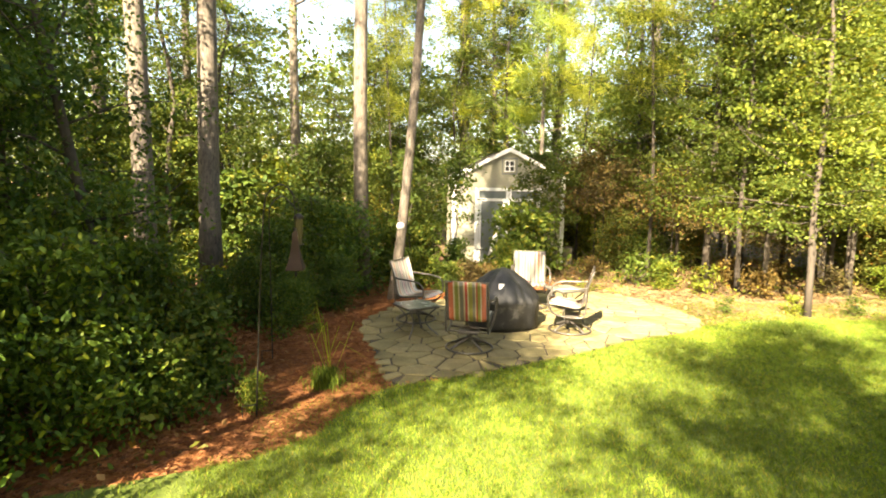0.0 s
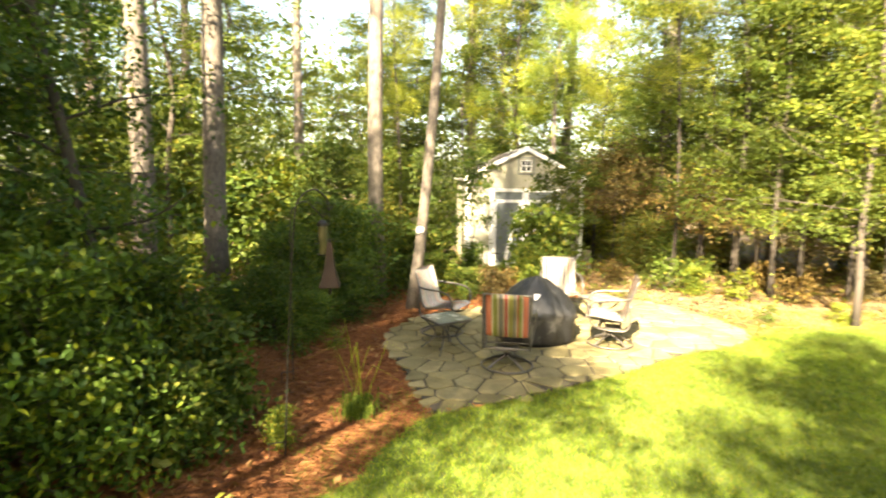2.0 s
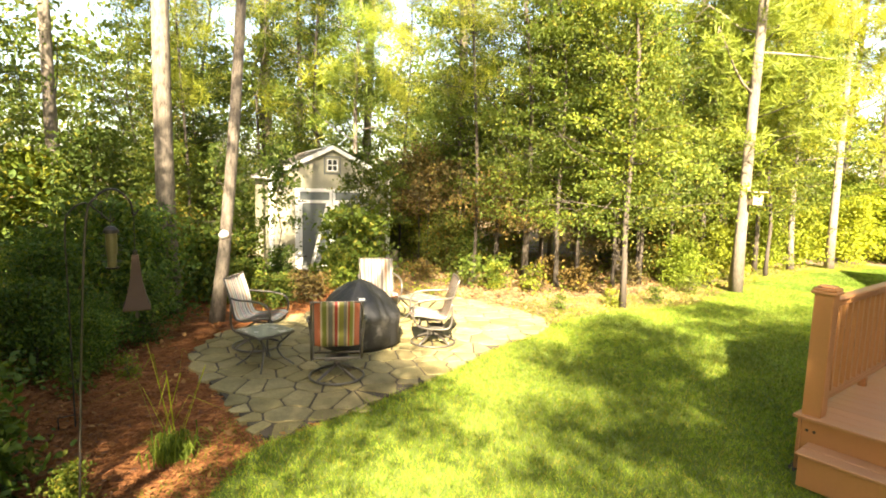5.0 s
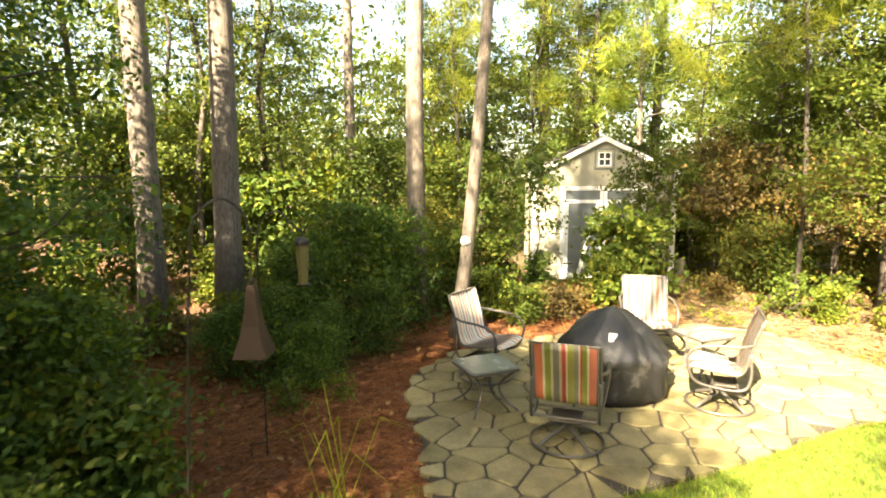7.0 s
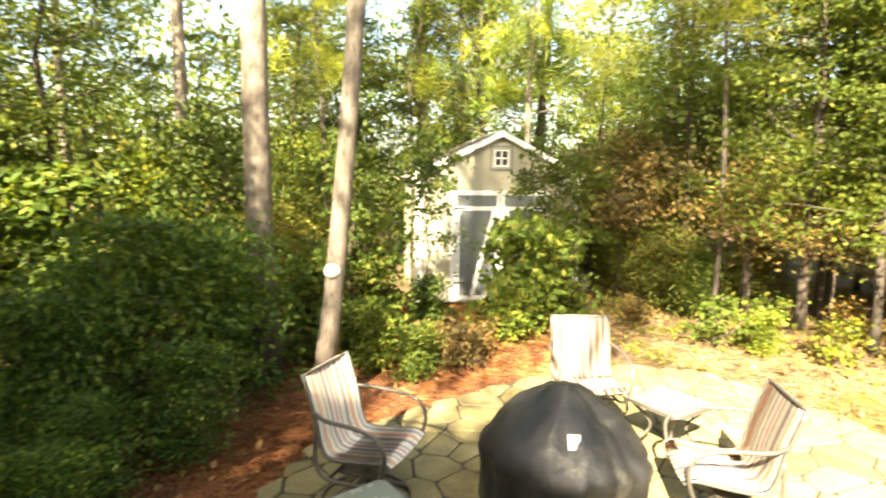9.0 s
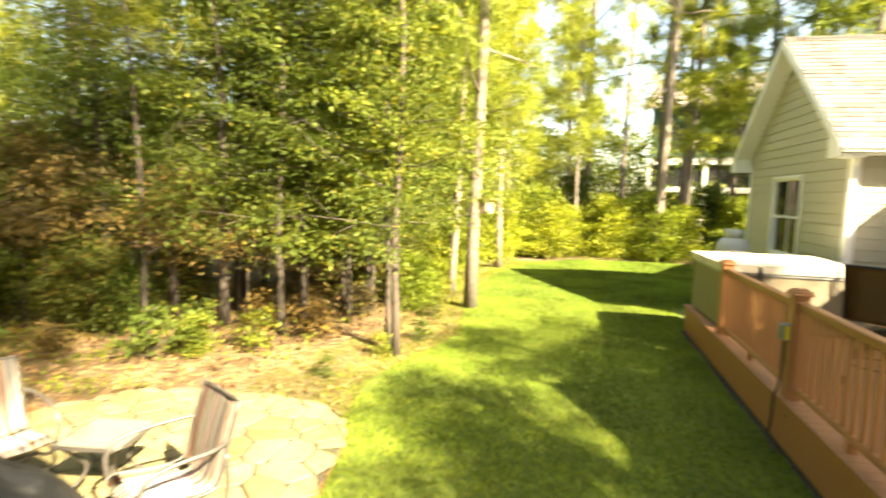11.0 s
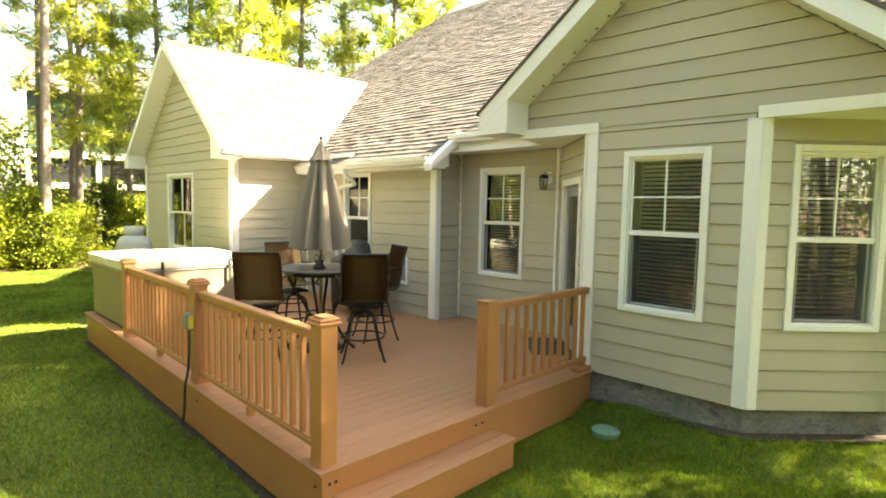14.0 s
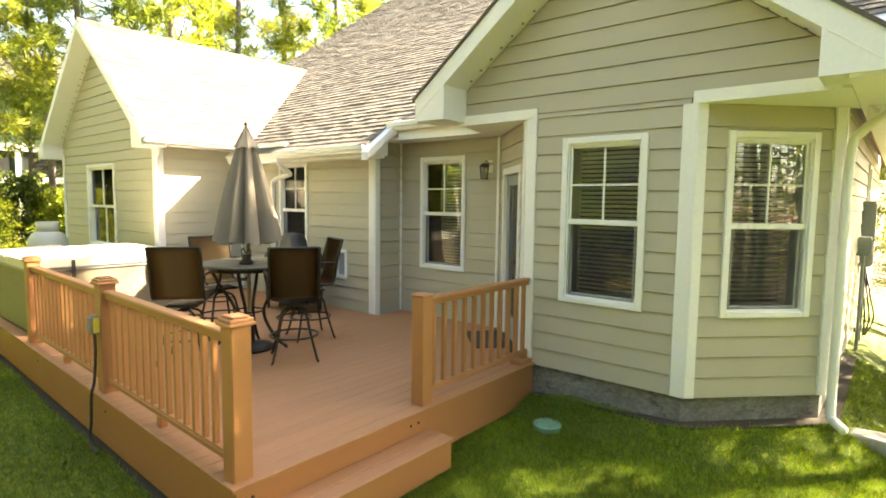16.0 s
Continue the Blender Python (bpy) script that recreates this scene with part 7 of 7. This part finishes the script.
TC3 = tree("broadleaf_tree", "unseen high-crowned tree added to shade patio, straw and shed", 57, 20, 0.07, 0.70, 20, 3.4, 0.2, 5600, 0.17, 0.36, PALEBARK, LEAF)
plant(TC3, ((10.2, 3.9, 120, 1.0), (7.96, 3.0, 0, 0.44), (8.25, 2.75, 130, 0.42), (8.55, 2.6, 80, 0.42), (7.35, 3.35, 200, 0.38), (8.9, 2.1, 300, 0.43), (9.1, 2.9, 220, 0.44), (8.5, 3.35, 50, 0.30), (9.4, 2.5, 150, 0.44), (5.0, 5.3, 100, 0.44)))
DK = tree("broadleaf_tree", "dark-barked broadleaf tree over the shrubs", 52, 8.5, 0.062, 0.16, 26, 1.6, 0.55, 9000, 0.07, 0.19, DARKBARK, LEAFDARK, lean=(1.4, -0.4))
plant(DK, ((5.88, -3.6, 0, 1.0), (7.6, -3.2, 60, 1.1), (7.6, -5.4, 250, 1.1)))
EV = tree("evergreen_tree", "dark evergreen tree leafy down to the ground", 56, 5.2, 0.05, 0.06, 34, 1.25, 0.25, 15000, 0.062, 0.16, DARKBARK, LEAFDARK)
plant(EV, ((7.0, -4.2, 0, 1.0), (7.4, -2.9, 100, 1.15), (8.6, -5.0, 200, 1.1), (3.0, 14.6, 130, 0.8)))
# also out of view, added only to shade the shrubs in front
HC = tree("broadleaf_tree", "unseen high-crowned tree added to shade the near shrubs", 53, 8.0, 0.08, 0.52, 18, 1.5, 0.35, 5400, 0.10, 0.20, DARKBARK, LEAF)
plant(HC, ((9.8, 0.3, 200, 1.1), (9.5, 1.1, 80, 0.9)))
SP = tree("sapling", "thin leafy sapling growing over the shed front", 61, 2.9, 0.02, 0.45, 12, 0.75, 0.2, 1500, 0.085, 0.10, DARKBARK, LEAF)
plant(SP, ((0.55, -9.3, 0, 1.0), (-2.05, -9.4, 120, 1.0), (-1.5, -9.45, 290, 0.95), (1.7, -8.9, 240, 1.0)))


B4 = tree("broadleaf_tree", "small yellow-green tree at the lawn edge, leaves tinted bright for sun", 35, 6.0, 0.05, 0.27, 18, 1.8, 0.2, 10500, 0.068, 0.17, DARKBARK, LEAFBRIGHT, bend=0.6)
plant(B4, ((-5.7, -5.7, 200, 0.85), (-7.5, -5.4, 30, 0.9), (-6.6, -6.2, 0, 1.0), (-9.4, -5.2, 70, 1.0), (-11.6, -5.5, 150, 0.9), (-14.5, -5.6, 220, 1.0), (-18.8, -3.8, 300, 1.0)))
P5 = pine("pine_tree", "young pine with soft bright yellow-green needle clumps", 28, 9.0, 0.08, 0.30, 18, 2.3, 520, None, (0, 0), 22, 0.34, 0.03)
plant(P5, ((-9.0, -4.5, 0, 1.0), (-13.0, -4.7, 110, 1.05), (-21.8, 4.2, 40, 1.1), (-20.0, -1.6, 200, 1.1), (-16.8, 12.2, 280, 1.1), (-3.1, -16.8, 30, 1.3), (-4.2, -14.4, 200, 1.05)))
P4 = pine("pine_tree", "young pine with soft drooping needle boughs over the garden", 29, 8.5, 0.036, 0.42, 16, 2.0, 420, DARKBARK, (0, 0), 26, 0.24, 0.02)
plant(P4, ((-3.6, -10.9, 200, 0.9), (-3.7, -8.3, 0, 1.15), (-6.4, -6.0, 130, 0.95), (1.3, -13.4, 60, 1.1)))


def far_woods():
    """Leaves of the woods behind everything, too far to tell apart."""
    r = np.random.default_rng(91)
    out = []
    # the last, eastern band is unseen and fills the window reflections
    for x0, x1, y0, y1, top, n in ((-40, 22, -36, -20, 8.5, 110000), (-48, -31, -30, 40, 7, 95000), (-30, 12, 34, 46, 7, 10000), (14, 26, -25, 30, 10, 45000)):
        k = 620
        c = np.stack([r.uniform(x0, x1, k), r.uniform(y0, y1, k), top * r.random(k) ** 1.4], -1)
        p = c[r.integers(0, k, n)] + r.normal(size=(n, 3)) * np.array([1.25, 1.25, 0.45])
        p[:, 2] = np.abs(p[:, 2]) - 0.4
        out.append(p)
    p = np.concatenate(out)
    return leaves(p, 0.27, r, width=0.32, flat=0.8)


tagged(fast_mesh("far_woods", *far_woods(), LEAF), "distant mixed woods behind the garden", "woods", kind="stuff")

# fallen leaves and low plants
def scattered_leaves(n, area, keep, size, z, tall):
    r = np.random.default_rng(5)
    x, y = r.uniform(area[0], area[1], n), r.uniform(area[2], area[3], n)
    ok = keep(x, y)
    c = np.stack([x[ok], y[ok], z + tall * r.random(ok.sum()) ** 2], -1)
    return leaves(c, size, r, droop=0.0, width=0.34, flat=2.0)


tagged(fast_mesh("fallen_leaves", *scattered_leaves(9000, (-14, 8, -12, -1.5), off_lawn, 0.07, -0.485, 0.03), LITTER), "brown fallen leaves on the ground", "leaves", kind="stuff")
wild = lambda x, y: off_lawn(x, y) & (y < np.where(x > 3.0, np.where(x > 4.9, -1.8 - 0.0 * x, -8.0), -5.4)) & ~inside(x, y, [(-3, -8.2), (3, -8.2), (4.5, -7), (4.5, -3), (3, -2), (-3, -4)])
tagged(fast_mesh("undergrowth", *scattered_leaves(18000, (-16, 10, -14, -1.8), wild, 0.08, -0.48, 0.3), LEAFWARM), "low mixed undergrowth", "undergrowth", kind="stuff")
weedy = lambda x, y: off_lawn(x, y) & (np.sin(x * 2.1 + 1.3) * np.sin(y * 1.7 + x) > 0.1)
tagged(fast_mesh("weeds", *scattered_leaves(1500, (-3.7, -1.5, -8.3, -6.5), weedy, 0.05, -0.485, 0.11), LEAFSUN), "low yellow-green weeds in patches behind the patio", "weeds", kind="stuff")
tagged(fast_mesh("undergrowth", *scattered_leaves(14000, (-24, -17.8, -8, 12), lambda x, y: off_lawn(x, y), 0.10, -0.48, 0.8), LEAFSUN), "low green undergrowth at the far wood's edge, tinted as if sunlit", "undergrowth", kind="stuff")


def tuft(x, y, n, h, label, seed):
    r = np.random.default_rng(seed)
    a, l = r.uniform(0, 6.283, n), r.uniform(0.3, 1.0, n) * h * 0.8
    z = h * r.uniform(0.4, 1.0, n)
    w = 0.005
    b = np.stack([x + r.normal(size=n) * 0.07, y + r.normal(size=n) * 0.07, np.full(n, -0.49)], -1)
    s = np.stack([-np.sin(a) * w, np.cos(a) * w, np.zeros(n)], -1)
    m1 = b + np.stack([np.cos(a) * l * 0.4, np.sin(a) * l * 0.4, z], -1)
    t = b + np.stack([np.cos(a) * l, np.sin(a) * l, z * 0.7], -1)
    v = np.stack([b - s, b + s, m1 + s, t, m1 - s], 1).reshape(-1, 3)
    i = np.arange(n)[:, None] * 5
    f = np.concatenate([i + np.array((0, 1, 2)), i + np.array((0, 2, 4)), i + np.array((4, 2, 3))])
    return tagged(fast_mesh("grass_tuft", v, f, LEAFSUN), label, "grass tuft")


tuft(3.91, -3.12, 260, 0.24, "yellow-green ornamental grass tuft in the pine straw", 3)
tuft(3.88, -3.4, 12, 0.85, "thin dry grass stalks in the pine straw", 4)

# far green house beyond the trees
fh = thing("far_house", "two-storey dark green house with a pale screened porch behind the trees", "house", at(-33, 8.0, -0.5, 70))
part("wall", box(-5, 5, 0, 8, 3.2, 8.2), GREENHOUSE, fh)
part("lower_wall", box(-5, 5, 2.2, 8, 0, 3.2), GREENHOUSE, fh)
part("roof", slab([(-5.5, -0.6, 8.1), (5.5, -0.6, 8.1), (5.5, 4, 10.5), (-5.5, 4, 10.5)], (0, 0, 0.2)), SHINGLE, fh)
part("porch_band", box(-5.1, 5.1, -0.2, 2.2, 4.6, 5.0), TRIM, fh)
part("porch_band", box(-5.1, 5.1, -0.2, 2.2, 2.9, 3.2), TRIM, fh)
for x in (-5, -1.7, 1.7, 4.8):
    part("porch_post", box(x - 0.1, x + 0.1, -0.15, 0.05, 0.0, 4.6), TRIM, fh)
for x in (-3.4, 0, 3.2):
    part("window", box(x - 0.5, x + 0.5, -0.06, 0.02, 5.6, 7.2), DARKGLASS, fh)
    part("porch_screen", box(x - 1.5, x + 1.4, -0.05, -0.02, 3.25, 4.55), DARKGLASS, fh)
